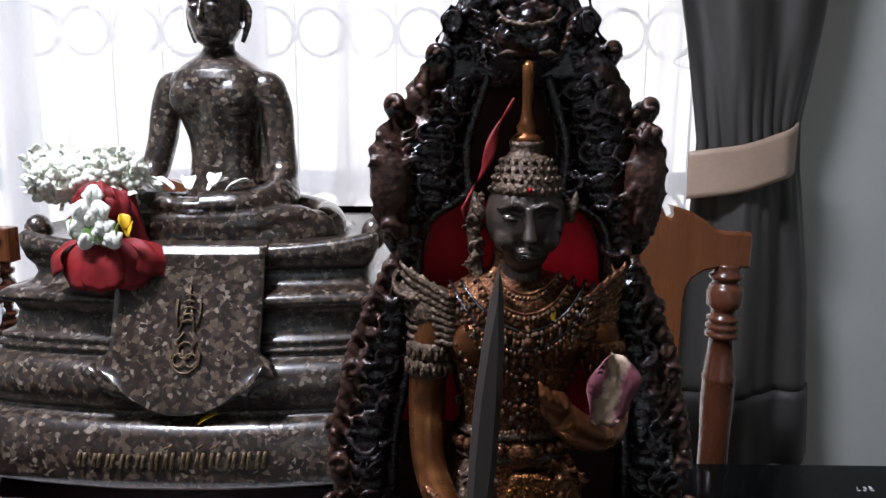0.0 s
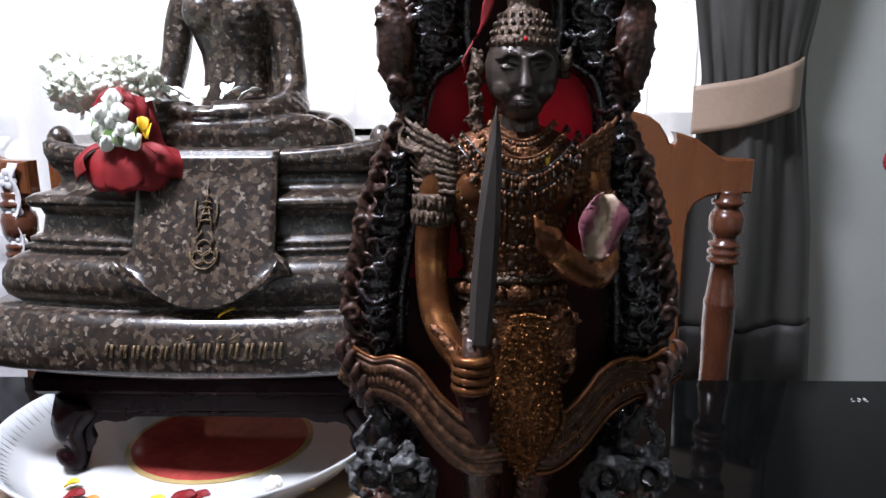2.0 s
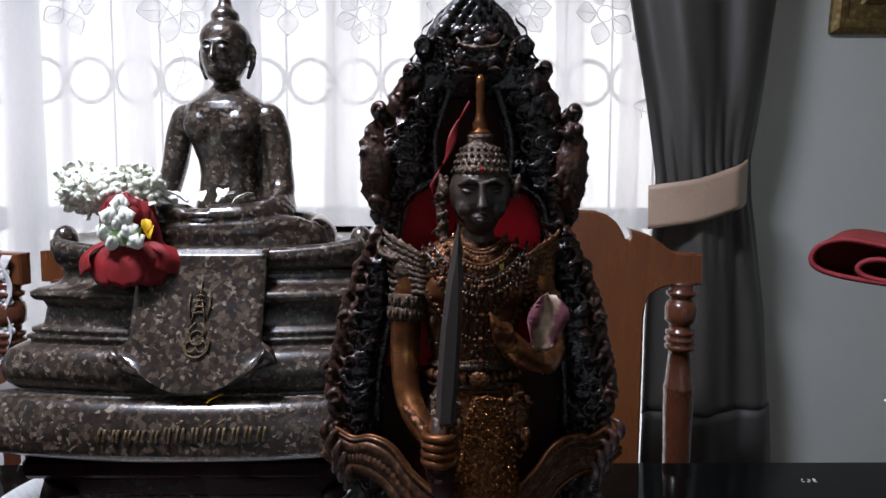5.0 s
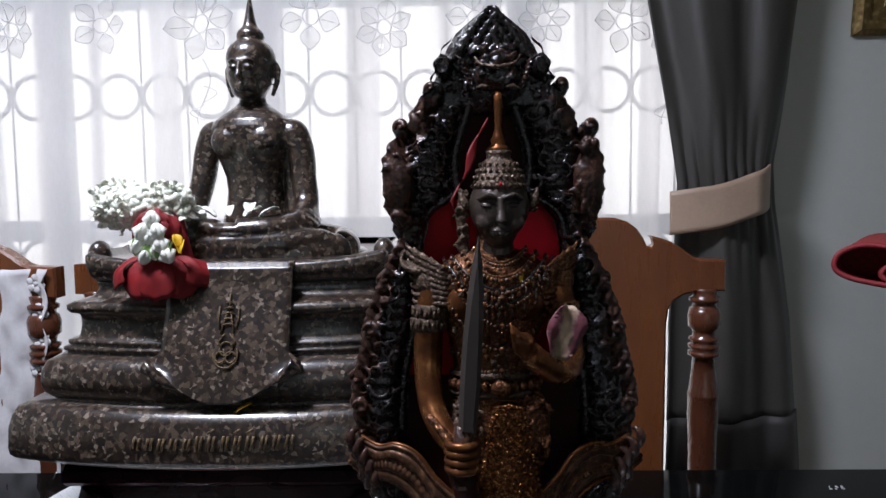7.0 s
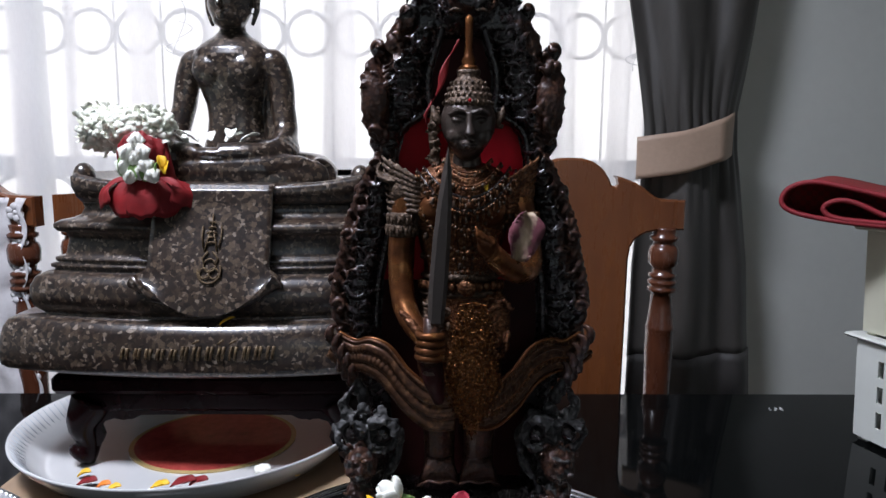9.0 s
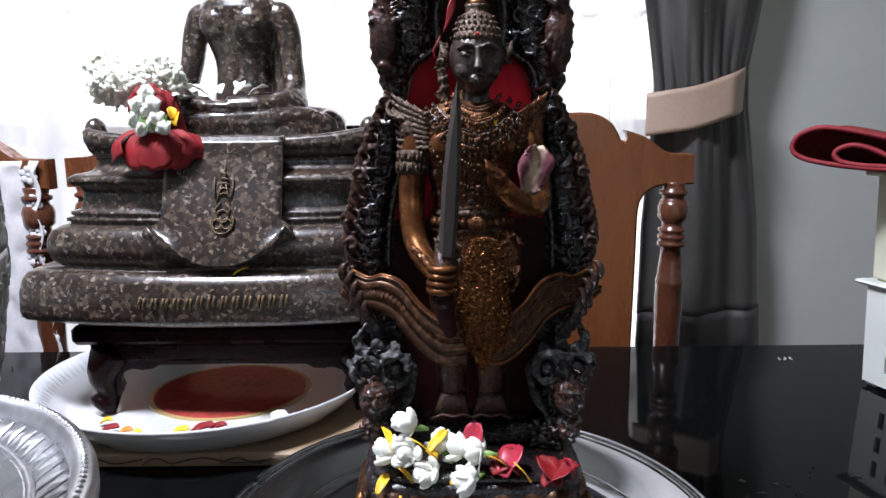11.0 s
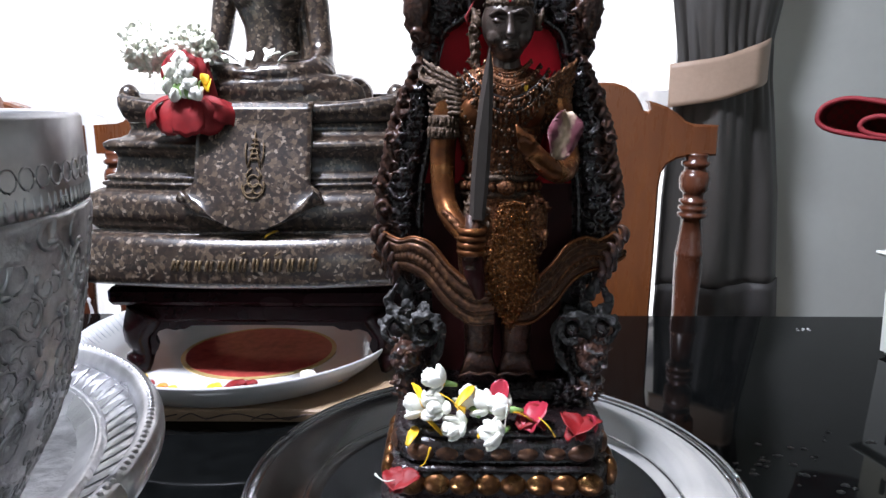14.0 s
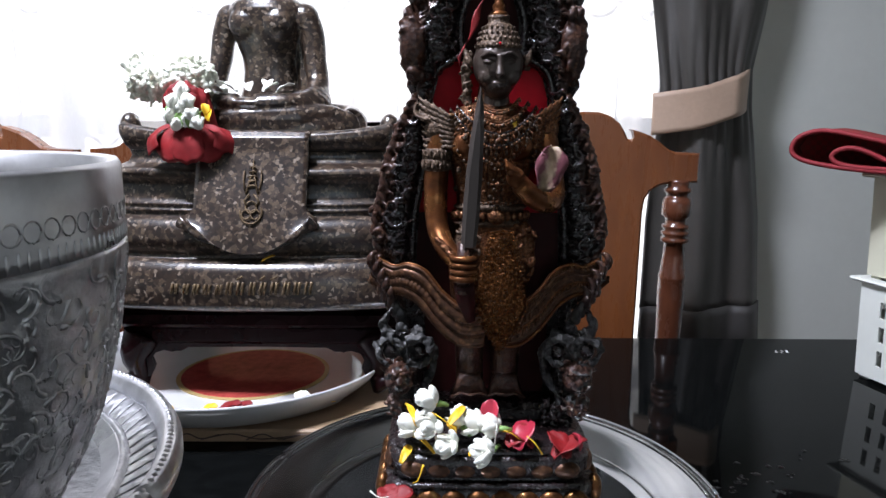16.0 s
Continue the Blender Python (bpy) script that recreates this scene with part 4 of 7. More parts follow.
def flame(m, x, y, z, size, turn, bend, mi, depth=1.0, thin=False):
    """One carved flame curl: a fat root that narrows and rolls over at the tip."""
    pts, rad = [], []
    n = 9
    a = turn
    px, pz = x, z
    for i in range(n + 1):
        t = i / n
        pts.append((px, y - depth * size * 0.30 * math.sin(math.pi * min(1, t * 1.1)) - 0.15 * size * t, pz))
        rad.append(size * (0.085 + 0.03 * math.sin(math.pi * t) if thin else 0.32 * (1 - t) ** 0.55 + 0.05))
        a += bend * (0.12 + 0.75 * t * t)
        px += math.cos(a) * size * 0.148
        pz += math.sin(a) * size * 0.148
    m.tube(pts, rad, 6, mi, flat=0.8)


def standing_statue():
    """A standing armed figure before a carved flame back, on a lotus plinth, in one mesh."""
    # slots: 0 black resin, 1 brown, 2 bronze skin, 3 ornate bronze, 4 red, 5 face, 6 blade, 7 grey, 8 pale ornate, 9 dark red, 10 rubbed gold, 11 sash, 12 beaded gold
    st = Mesh()
    rnd = random.Random(7)
    # back board, with a red hollow; its dark red ends carry painted shade
    out = [(w, z) for z, w in NIMBUS]
    board = [(x * 0.95, z - 0.002) for x, z in out] + [(-x * 0.95, z - 0.002) for x, z in reversed(out)]
    st.slab(board, 0.022, 0.040, 0, 0.004)
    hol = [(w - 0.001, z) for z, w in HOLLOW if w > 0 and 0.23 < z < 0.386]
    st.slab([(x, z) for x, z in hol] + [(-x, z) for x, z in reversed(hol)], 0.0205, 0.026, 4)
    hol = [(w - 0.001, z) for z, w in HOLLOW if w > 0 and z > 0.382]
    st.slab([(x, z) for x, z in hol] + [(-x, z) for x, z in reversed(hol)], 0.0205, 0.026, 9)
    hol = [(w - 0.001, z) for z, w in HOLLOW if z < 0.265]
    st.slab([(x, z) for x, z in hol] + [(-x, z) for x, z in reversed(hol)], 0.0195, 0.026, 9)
    # raised rolled rim of the carving, both sides
    for s in (-1, 1):
        st.tube(smooth_line([(s * (w + 0.002), 0.008, z) for z, w in HOLLOW if w > 0.012 and z > 0.19], 60), 0.0028, 7, 0)
    # carving of the wings and hood, melted into one skin
    cv = Mesh()
    cv.slab([(x * 0.99, z - 0.002) for x, z in board], 0.0245, 0.040)

    def face_y(x, z):
        lo, hi = hollow_half(z), nimbus_half(z)
        f = max(0.0, min(1.0, (abs(x) - lo) / max(0.004, hi - lo)))
        return 0.019 - 0.017 * math.sin(math.pi * min(1, f * 0.86 + 0.09))

    def scroll(x, z, r, turn, way, thick, lift=0.0):
        """A carved coil with a leafy tail, half sunk into the ground."""
        pts, rad = [], []
        for i in range(13):
            t = i / 12
            a = turn + way * t * 3.6
            rr = r * (1.10 - 0.55 * t)
            px, pz = x + rr * math.cos(a), z + rr * math.sin(a)
            pts.append((px, face_y(px, pz) - lift - 0.0016 * t, pz))
            rad.append(thick * (0.55 + 0.6 * math.sin(math.pi * min(1, t + 0.12))))
        cv.tube(pts, rad, 6)
    z = 0.090
    row = 0
    while z < 0.446:
        lo, hi = hollow_half(z), nimbus_half(z)
        mid, half = (lo + hi) / 2, max(0.004, (hi - lo) / 2)
        for s in (-1, 1):
            if z > 0.18:
                cv.ball((s * mid, 0.021, z), (half * 0.98, 0.0165, 0.010), 12, 8)
            x = lo + 0.005 + 0.0032 * (row % 2)
            while x < hi - 0.0045:
                if not (z < 0.19 and x < 0.058):
                    scroll(s * x + rnd.uniform(-0.001, 0.001), z + rnd.uniform(-0.0012, 0.0012), rnd.uniform(0.0042, 0.0075), rnd.uniform(0, 6.28), rnd.choice((-1, 1)), rnd.uniform(0.0010, 0.0016), rnd.uniform(0.0, 0.0040))
                x += rnd.uniform(0.0062, 0.0088)
        row += 1
        z += 0.0080
    # plump comma-shaped lobes along the outline
    z = 0.192
    while z < 0.446:
        w = nimbus_half(z)
        for s in (-1, 1):
            pts = smooth_line([(s * (w - 0.013), 0.010, z - 0.007), (s * (w - 0.006), 0.006, z - 0.003), (s * (w - 0.0035), 0.007, z + 0.003), (s * (w - 0.007), 0.005, z + 0.007), (s * (w - 0.010), 0.004, z + 0.004)], 12)
            cv.tube(pts, [0.0016 + 0.0022 * math.sin(math.pi * min(1, i / 12 + 0.1)) for i in range(13)], 8, flat=1.2)
            cv.ball((s * (w - 0.006), 0.016, z), (0.005, 0.012, 0.006), 10, 7)
        z += 0.0105
    for s in (-1, 1):
        # broad leaf shields with a curled head, and scroll heads that jut out
        pts = smooth_line([(s * 0.060, 0.010, 0.366), (s * 0.064, 0.000, 0.380), (s * 0.063, -0.003, 0.398), (s * 0.067, 0.001, 0.414), (s * 0.071, 0.001, 0.421)], 14)
        cv.tube(pts, [0.003 + 0.0065 * math.sin(math.pi * (i / 14) ** 0.8) + 0.002 * i / 14 for i in range(15)], 10, flat=0.6)
        for q in (-1, 0, 1):
            pts = smooth_line([(s * (0.062 + 0.002 * q), -0.004, 0.374), (s * (0.064 + 0.0045 * q), -0.0075, 0.392), (s * (0.066 + 0.002 * q), -0.003, 0.409)], 8)
            cv.tube(pts, 0.0012, 6)
        for zx, xx, sz in ((0.421, 0.067, 0.0075), (0.447, 0.044, 0.0065), (0.243, 0.091, 0.008), (0.296, 0.084, 0.007), (0.349, 0.062, 0.007)):
            cv.ball((s * xx, 0.006, zx), (sz * 0.8, sz * 0.8, sz), 12, 8)
            cv.tube([(s * (xx + (0.75 - 0.05 * k) * sz * math.cos(0.5 * k)), 0.006 - 0.75 * sz, zx + (0.75 - 0.05 * k) * sz * math.sin(0.5 * k)) for k in range(12)], sz * 0.2, 6)
    # pointed hood
    hood = [(0.0, 0.518), (0.006, 0.514), (0.014, 0.506), (0.023, 0.4965), (0.029, 0.487), (0.034, 0.476), (0.040, 0.460), (0.044, 0.442)]
    cv.slab(hood + [(-x, z) for x, z in reversed(hood) if x > 0], 0.006, 0.036, 0, 0.005)
    cv.ball((0, 0.012, 0.486), (0.018, 0.010, 0.017), 18, 10)
    cv.ball((0, 0.012, 0.462), (0.028, 0.012, 0.018), 20, 10)
    for row in range(6):
        zz = 0.4785 + 0.0055 * row
        hw = 0.0235 * (1 - row / 7.6)
        for i in range(7 - row):
            xx = hw * (-1 + 2 * (i + 0.5) / (7 - row))
            flame(cv, xx, 0.0035 - 0.002 * (1 - abs(xx) / 0.025), zz, 0.0085, math.pi / 2 - 14 * xx, (1 if xx > 0 else -1) * 0.7, 0, 0.9)
    for s in (-1, 1):
        for i in range(9):
            t = i / 8
            flame(cv, s * (0.034 + 0.010 * t), 0.004, 0.486 - 0.030 * t, 0.010, math.pi / 2 - s * 0.5, -s * 1.0, 0, 0.8)
    for s in (-1, 1):
        cv.tube(smooth_line([(s * 0.003, 0.004, 0.506), (s * 0.012, 0.003, 0.498), (s * 0.021, 0.002, 0.487), (s * 0.026, 0.002, 0.476)], 10), 0.0024, 7)
        cv.tube(smooth_line([(s * 0.002, -0.002, 0.480), (s * 0.008, -0.0035, 0.483), (s * 0.015, -0.001, 0.478)], 8), [0.001, 0.0016, 0.002, 0.0022, 0.002, 0.0018, 0.0014, 0.001, 0.0008], 7)
        cv.ball((s * 0.032, 0.006, 0.472), (0.006, 0.010, 0.009), 12, 8)
        cv.ball((s * 0.049, 0.012, 0.436), (0.010, 0.012, 0.011), 12, 8)
        cv.ball((s * 0.040, 0.010, 0.453), (0.009, 0.012, 0.011), 12, 8)
        for i in range(26):
            flame(cv, s * rnd.uniform(0.055, 0.071), rnd.uniform(-0.005, -0.001), rnd.uniform(0.366, 0.418), rnd.uniform(0.006, 0.010), math.pi / 2 + rnd.uniform(-0.6, 0.6), rnd.choice((-1, 1)) * rnd.uniform(0.5, 1.2), 0, 0.5)
        for i in range(14):
            flame(cv, s * rnd.uniform(0.034, 0.050), rnd.uniform(-0.002, 0.004), rnd.uniform(0.428, 0.462), rnd.uniform(0.006, 0.009), math.pi / 2 + rnd.uniform(-0.8, 0.8), rnd.choice((-1, 1)) * rnd.uniform(0.5, 1.2), 0, 0.5)
        cv.tube([(s * (0.033 + 0.004 * math.cos(0.6 * k)), -0.003, 0.472 + 0.005 * math.sin(0.6 * k)) for k in range(9)], 0.0012, 6)
    cv.ball((0, -0.006, 0.4695), (0.004, 0.004, 0.004), 10, 7)
    for i in range(40):
        zz = rnd.uniform(0.452, 0.476)
        hw = lerp_table([(0.44, 0.034), (0.475, 0.025), (0.492, 0.018), (0.511, 0.001)], zz)
        xx = rnd.uniform(-hw, hw)
        yy = 0.010 - 0.011 * math.sqrt(max(0.0, 1 - min(1.0, (xx / 0.028) ** 2)))
        rr, tn = rnd.uniform(0.0014, 0.0026), rnd.uniform(0, 6.28)
        cv.tube([(xx + rr * math.cos(tn + 0.6 * k), min(yy, 0.0055) - 0.0002, zz + rr * math.sin(tn + 0.6 * k)) for k in range(7)], 0.0010, 5)
    skin = fused(cv, 0.00095, 1)

    def within(x, z):
        lim = (nimbus_half(z) if z < 0.458 else lerp_table([(0.458, 0.039), (0.464, 0.040), (0.478, 0.0365), (0.486, 0.030), (0.497, 0.0235), (0.507, 0.014), (0.519, 0.001)], z)) + 0.0012 * math.sin(z * 600)
        return max(-lim, min(lim, x))
    skin.v = [(within(x, z), y, min(z if z < 0.495 else 0.495 + (z - 0.495) * 0.8, 0.5155)) for x, y, z in skin.v]
    # brown lobes and shields; the brown spreads inward as painted edge highlights
    tint = []
    for f in skin.f:
        x, y, z = skin.v[f[0]]
        lo, hi = hollow_half(z), nimbus_half(z)
        u = (abs(x) - lo) / max(0.004, hi - lo) + 0.16 * noise.noise((x * 90, y * 90, z * 90))
        shield = 0.362 < z < 0.432 and abs(x) > 0.053
        tint.append(1 if (u + 0.22 * noise.noise((x * 60, 5, z * 60)) > 0.66 and z < 0.452) or shield else 0)
    skin.mi = tint
    st.merge(skin)
    # curled scroll heads that jut out of the outline
    for xx, zz, r, s in ((0.052, 0.4605, 0.0055, 1), (-0.046, 0.4585, 0.0055, -1), (0.0715, 0.4325, 0.0062, 1), (-0.0665, 0.4335, 0.0062, -1), (0.071, 0.366, 0.0055, 1), (-0.068, 0.366, 0.0055, -1), (0.081, 0.330, 0.0055, 1), (-0.080, 0.330, 0.0055, -1), (0.0905, 0.292, 0.0060, 1), (-0.0905, 0.292, 0.0060, -1), (0.0990, 0.252, 0.0060, 1), (-0.1000, 0.262, 0.0060, -1), (0.0965, 0.222, 0.0055, 1), (-0.0965, 0.226, 0.0055, -1)):
        pts, rad = [], []
        for k in range(22):
            t = k / 21
            a = (-1.9 + 7.2 * t) if s > 0 else (math.pi + 1.9 - 7.2 * t)
            rr = r * (0.72 - 0.60 * t)
            pts.append((xx - s * 0.0055 + rr * math.cos(a), 0.014 - 0.013 * t, zz + rr * math.sin(a)))
            rad.append(r * (0.30 + 0.22 * math.sin(math.pi * min(1, 0.15 + t))))
        st.tube(pts, rad, 8, 1)
        st.ball((xx - s * 0.007, 0.014, zz - 0.002), (r * 0.9, 0.010, r * 0.95), 12, 8, 0)
        st.tube([(xx - s * 0.016, 0.020, zz - 0.014), (xx - s * 0.007, 0.014, zz - 0.006), (xx - s * 0.002, 0.010, zz)], [r * 0.8, r * 0.9, r * 0.6], 8, 0)
    # small mask under the cap: brows, eyes, grey upturned tusks and ribbed wings
    mask = Mesh()
    mask.ball((0.003, 0.001, 0.4655), (0.0150, 0.0085, 0.0115), 16, 10)
    mask.ball((0.003, -0.006, 0.4730), (0.0040, 0.0040, 0.0050), 10, 7)
    for s in (-1, 1):
        mask.ball((0.003 + s * 0.0070, -0.005, 0.4760), (0.0045, 0.0040, 0.0030), 10, 7)
        for i in range(7):
            x0, z0 = 0.003 + s * (0.0150 + 0.0014 * i), 0.4555 + 0.0033 * i
            mask.tube([(x0 - s * 0.0040, -0.0035, z0 - 0.0022), (x0, -0.0065, z0), (x0 + s * 0.0036, -0.0030, z0 + 0.0026)], [0.0008, 0.0012, 0.0006], 6)
    for i in range(26):
        flame(mask, 0.003 + rnd.uniform(-0.012, 0.012), -0.006, 0.458 + rnd.uniform(0, 0.024), 0.0055, math.pi / 2 + rnd.uniform(-1, 1), rnd.choice((-1, 1)), 0, 0.6)
    skin = fused(mask, 0.0007, 0)
    skin.mi = [1 if noise.noise([160 * c for c in skin.v[f[0]]]) > 0.05 else 0 for f in skin.f]
    st.merge(skin)
    tusk = smooth_line([(-0.0115, -0.004, 0.4770), (-0.0075, -0.0085, 0.4715), (0.003, -0.0115, 0.4690), (0.0135, -0.0085, 0.4715), (0.0185, -0.004, 0.4780)], 26)
    st.tube([p + Vector((0, 0, 0.0011 * noise.noise((i * 0.9, 3, 1)))) for i, p in enumerate(tusk)], [0.0006 + 0.0007 * math.sin(math.pi * i / 26) + 0.0005 * abs(noise.noise((i * 1.3, 7, 2))) for i in range(27)], 7, 8)
    for s in (-1, 1):
        st.tube([(0.003 + s * 0.005, -0.009, 0.4565), (0.003 + s * 0.010, -0.0095, 0.4570), (0.003 + s * 0.014, -0.008, 0.4560)], [0.0010, 0.0017, 0.0006], 7, 8)
    # plinth with two rows of lotus petals
    def plinth(hw, hd, z0, z1, mi, y=-0.012):
        r = []
        for k, z in ((0.94, z0), (1.0, z0 + 0.003), (1.0, z1 - 0.003), (0.95, z1)):
            ring = []
            for i in range(40):
                a = 2 * math.pi * i / 40
                c, s = math.cos(a), math.sin(a)
                ring.append((k * hw * math.copysign(abs(c) ** 0.45, c), y + k * hd * math.copysign(abs(s) ** 0.45, s), z))
            r.append(ring)
        st.loft(r, mi)
    plinth(0.094, 0.062, 0.0, 0.028, 0)
    plinth(0.088, 0.056, 0.027, 0.054, 0)
    plinth(0.080, 0.050, 0.053, 0.062, 0)
    plinth(0.083, 0.053, 0.060, 0.078, 0)
    plinth(0.078, 0.050, 0.077, 0.084, 0)
    for row, (hw, hd, z0, h, n, mi) in enumerate(((0.089, 0.058, 0.041, 0.024, 8, 10), (0.081, 0.052, 0.065, 0.019, 7, 11))):
        for i in range(n):
            x = -hw * 0.86 + 2 * hw * 0.86 * (i + 0.5) / n
            st.ball((x, -0.012 - hd + 0.004, z0 + h * 0.1), (hw * 0.96 / n, 0.0072, h * 0.38), 14, 9, mi)
        for s in (-1, 1):
            for i in range(5):
                st.ball((s * (hw - 0.003), -0.012 - hd * 0.72 + 2 * hd * 0.72 * (i + 0.5) / 5, z0 + h * 0.1), (0.0065, hd * 0.8 / 5, h * 0.52), 10, 7, mi)
    st.tube([(x, -0.066 + 0.16 * x * x, 0.0555) for x in [-0.07 + 0.02 * i for i in range(8)]], 0.0028, 6, 0)
    # rough step behind the flowers
    st.box((0, 0.012, 0.090), (0.110, 0.044, 0.018), 0.005, 0)
    # crouching beasts at both sides
    for s in (-1, 1):
        g = Mesh()
        cx = s * 0.070
        g.ball((cx, 0.006, 0.112), (0.016, 0.018, 0.032), 14, 10)
        g.ball((cx, -0.004, 0.146), (0.019, 0.014, 0.018), 14, 10)
        # looping brow and mane round two eye sockets
        for q, r in ((-1, 0.0098), (1, 0.0112)):
            g.tube([(cx + q * 0.0115 + r * math.cos(0.45 * k), -0.017 - 0.003 * math.sin(0.9 * k), 0.1485 + r * 1.05 * math.sin(0.45 * k)) for k in range(15)], [0.0030 + 0.0010 * math.sin(1.3 * k) for k in range(15)], 8)
        g.tube(smooth_line([(cx - s * 0.002, -0.018, 0.158), (cx - s * 0.016, -0.018, 0.160), (cx - s * 0.025, -0.012, 0.146), (cx - s * 0.022, -0.012, 0.128), (cx - s * 0.013, -0.016, 0.112), (cx - s * 0.008, -0.016, 0.098)], 22), [0.0045 - 0.0022 * k / 22 + 0.0008 * math.sin(k) for k in range(23)], 8)
        g.tube(smooth_line([(cx + s * 0.010, -0.014, 0.160), (cx + s * 0.018, -0.010, 0.170), (cx + s * 0.012, -0.008, 0.180), (cx + s * 0.007, -0.004, 0.190)], 12), [0.0045, 0.0046, 0.0045, 0.0043, 0.004, 0.0037, 0.0034, 0.003, 0.0026, 0.0022, 0.0018, 0.0014, 0.001], 8)
        for k in range(9):
            a = 0.2 + 0.33 * k
            flame(g, cx + 0.018 * math.cos(a), -0.012, 0.150 + 0.015 * math.sin(a), 0.0085, a, (-1) ** k * 0.9, 0, 0.8)
        skin = fused(g, 0.0011, 1)
        skin.v = [(x + 0.0012 * noise.noise((x * 190, y * 190, z * 190)), y + 0.0036 * noise.noise((x * 170 + 9, y * 170, z * 170)) + 0.0018 * noise.noise((x * 480, y * 480, z * 480)), z + 0.0012 * noise.noise((x * 190, y * 190 + 5, z * 190))) for x, y, z in skin.v]
        # grey on the ridges; black set further back darkens the hollows like shade
        skin.mi = [0 if skin.v[f[0]][1] > -0.010 or skin.v[f[0]][2] < 0.100 else 7 for f in skin.f]
        st.merge(skin)
        # black balls stand in for the shade of deep eye sockets
        for q in (-1, 1):
            st.ball((cx + q * 0.0115, -0.0135, 0.1485), (0.0070, 0.0050, 0.0070), 12, 8, 0)
        # round brown face below, with brow, nose, open mouth and a curled beard
        f = Mesh()
        fx, fz = cx + s * 0.004, 0.1265
        f.ball((fx, -0.018, fz), (0.0125, 0.0110, 0.0145), 18, 12)
        f.ball((fx, -0.029, fz - 0.001), (0.0030, 0.0030, 0.0036), 10, 7)
        for q in (-1, 1):
            f.tube([(fx + q * 0.001, -0.0285, fz + 0.0055), (fx + q * 0.005, -0.0290, fz + 0.0070), (fx + q * 0.0095, -0.0235, fz + 0.0050)], [0.0010, 0.0015, 0.0009], 6)
            f.ball((fx + q * 0.0048, -0.0275, fz + 0.0032), (0.0026, 0.0016, 0.0016), 8, 6)
            f.ball((fx + q * 0.0075, -0.0245, fz - 0.0035), (0.0040, 0.0040, 0.0036), 10, 7)
        f.tube([(fx - 0.006, -0.0265, fz - 0.0060), (fx, -0.0300, fz - 0.0062), (fx + 0.006, -0.0265, fz - 0.0060)], [0.0010, 0.0016, 0.0010], 6)
        f.tube([(fx - 0.005, -0.0255, fz - 0.0100), (fx, -0.0285, fz - 0.0108), (fx + 0.005, -0.0255, fz - 0.0100)], [0.0010, 0.0016, 0.0010], 6)
        f.ball((fx + s * 0.001, -0.018, fz - 0.021), (0.0105, 0.0085, 0.0085), 14, 9)
        for k in range(16):
            flame(f, fx + rnd.uniform(-0.008, 0.008), -0.024, fz - 0.030 + rnd.uniform(0, 0.014), 0.0060, -math.pi / 2 + rnd.uniform(-0.8, 0.8), rnd.choice((-1, 1)), 0, 0.7)
        for k in range(10):
            flame(f, fx + 0.011 * math.cos(0.35 * k), -0.018, fz + 0.006 + 0.008 * math.sin(0.35 * k), 0.0055, 0.35 * k, (-1) ** k, 0, 0.6)
        face = fused(f, 0.0007, 0)
        face.v = [(x + 0.0011 * noise.noise((x * 260, y * 260, z * 260)), y + 0.0016 * noise.noise((x * 300, y * 300, z * 300 + 4)), z + 0.0009 * noise.noise((x * 260, y * 260 + 3, z * 260))) for x, y, z in face.v]
        face.mi = [7 if noise.noise([120 * c for c in face.v[p[0]]]) > 0.28 else 1 for p in face.f]
        st.merge(face)
        st.tube([(fx - 0.0045, -0.0275, fz - 0.0082), (fx, -0.0295, fz - 0.0085), (fx + 0.0045, -0.0275, fz - 0.0082)], 0.0008, 6, 0)
        # glossy black curls at the foot
        for k in range(26):
            flame(st, cx - s * rnd.uniform(0.004, 0.022), -0.012 - rnd.uniform(0, 0.008), 0.084 + rnd.uniform(0, 0.022), rnd.uniform(0.006, 0.009), rnd.uniform(0, 6), rnd.choice((-1, 1)) * 1.1, 0)
        # scrolled stem that joins beast and wing
        for i in range(5):
            flame(st, s * (0.074 + 0.004 * i), 0.0, 0.170 + 0.006 * i, 0.014, math.pi / 2 + s * 0.4, -s * 0.9, 7 if i < 2 else 1)
    # legs and feet
    leg = Mesh()
    for s in (-1, 1):
        leg.tube(smooth_line([(s * 0.016, 0.0, 0.20), (s * 0.0155, -0.002, 0.16), (s * 0.0150, 0.0, 0.13), (s * 0.0150, -0.002, 0.112)], 12), [0.0142, 0.014, 0.0138, 0.0134, 0.013, 0.0126, 0.0124, 0.012, 0.0118, 0.0118, 0.012, 0.0124, 0.013], 14)
    st.merge(fused(leg, 0.0014, 3), mi=1)
    for s in (-1, 1):
        cuff = [(-0.0165, 0.1065), (-0.008, 0.1100), (0.0, 0.108), (0.008, 0.1100), (0.0165, 0.1065), (0.0085, 0.128), (-0.0085, 0.128)]
        st.slab([(s * 0.015 + x, z) for x, z in cuff], -0.0165, -0.004, 1, 0.003, True)
        st.tube([(s * 0.015 + x, -0.0165, z + 0.002) for x, z in cuff[:5]], 0.0012, 6, 1)
    # hips and skirt
    body = Mesh()
    body.lathe([(0.001, 0.170), (0.026, 0.172), (0.032, 0.195), (0.034, 0.22), (0.032, 0.24), (0.029, 0.255), (0.027, 0.265), (0.028, 0.28), (0.033, 0.30), (0.038, 0.318), (0.040, 0.330), (0.036, 0.340), (0.024, 0.348), (0.012, 0.352), (0.011, 0.365), (0.001, 0.366)], (0, 0.0, 0), 26, sy=0.62)
    st.merge(fused(body, 0.0016, 4), mi=3)
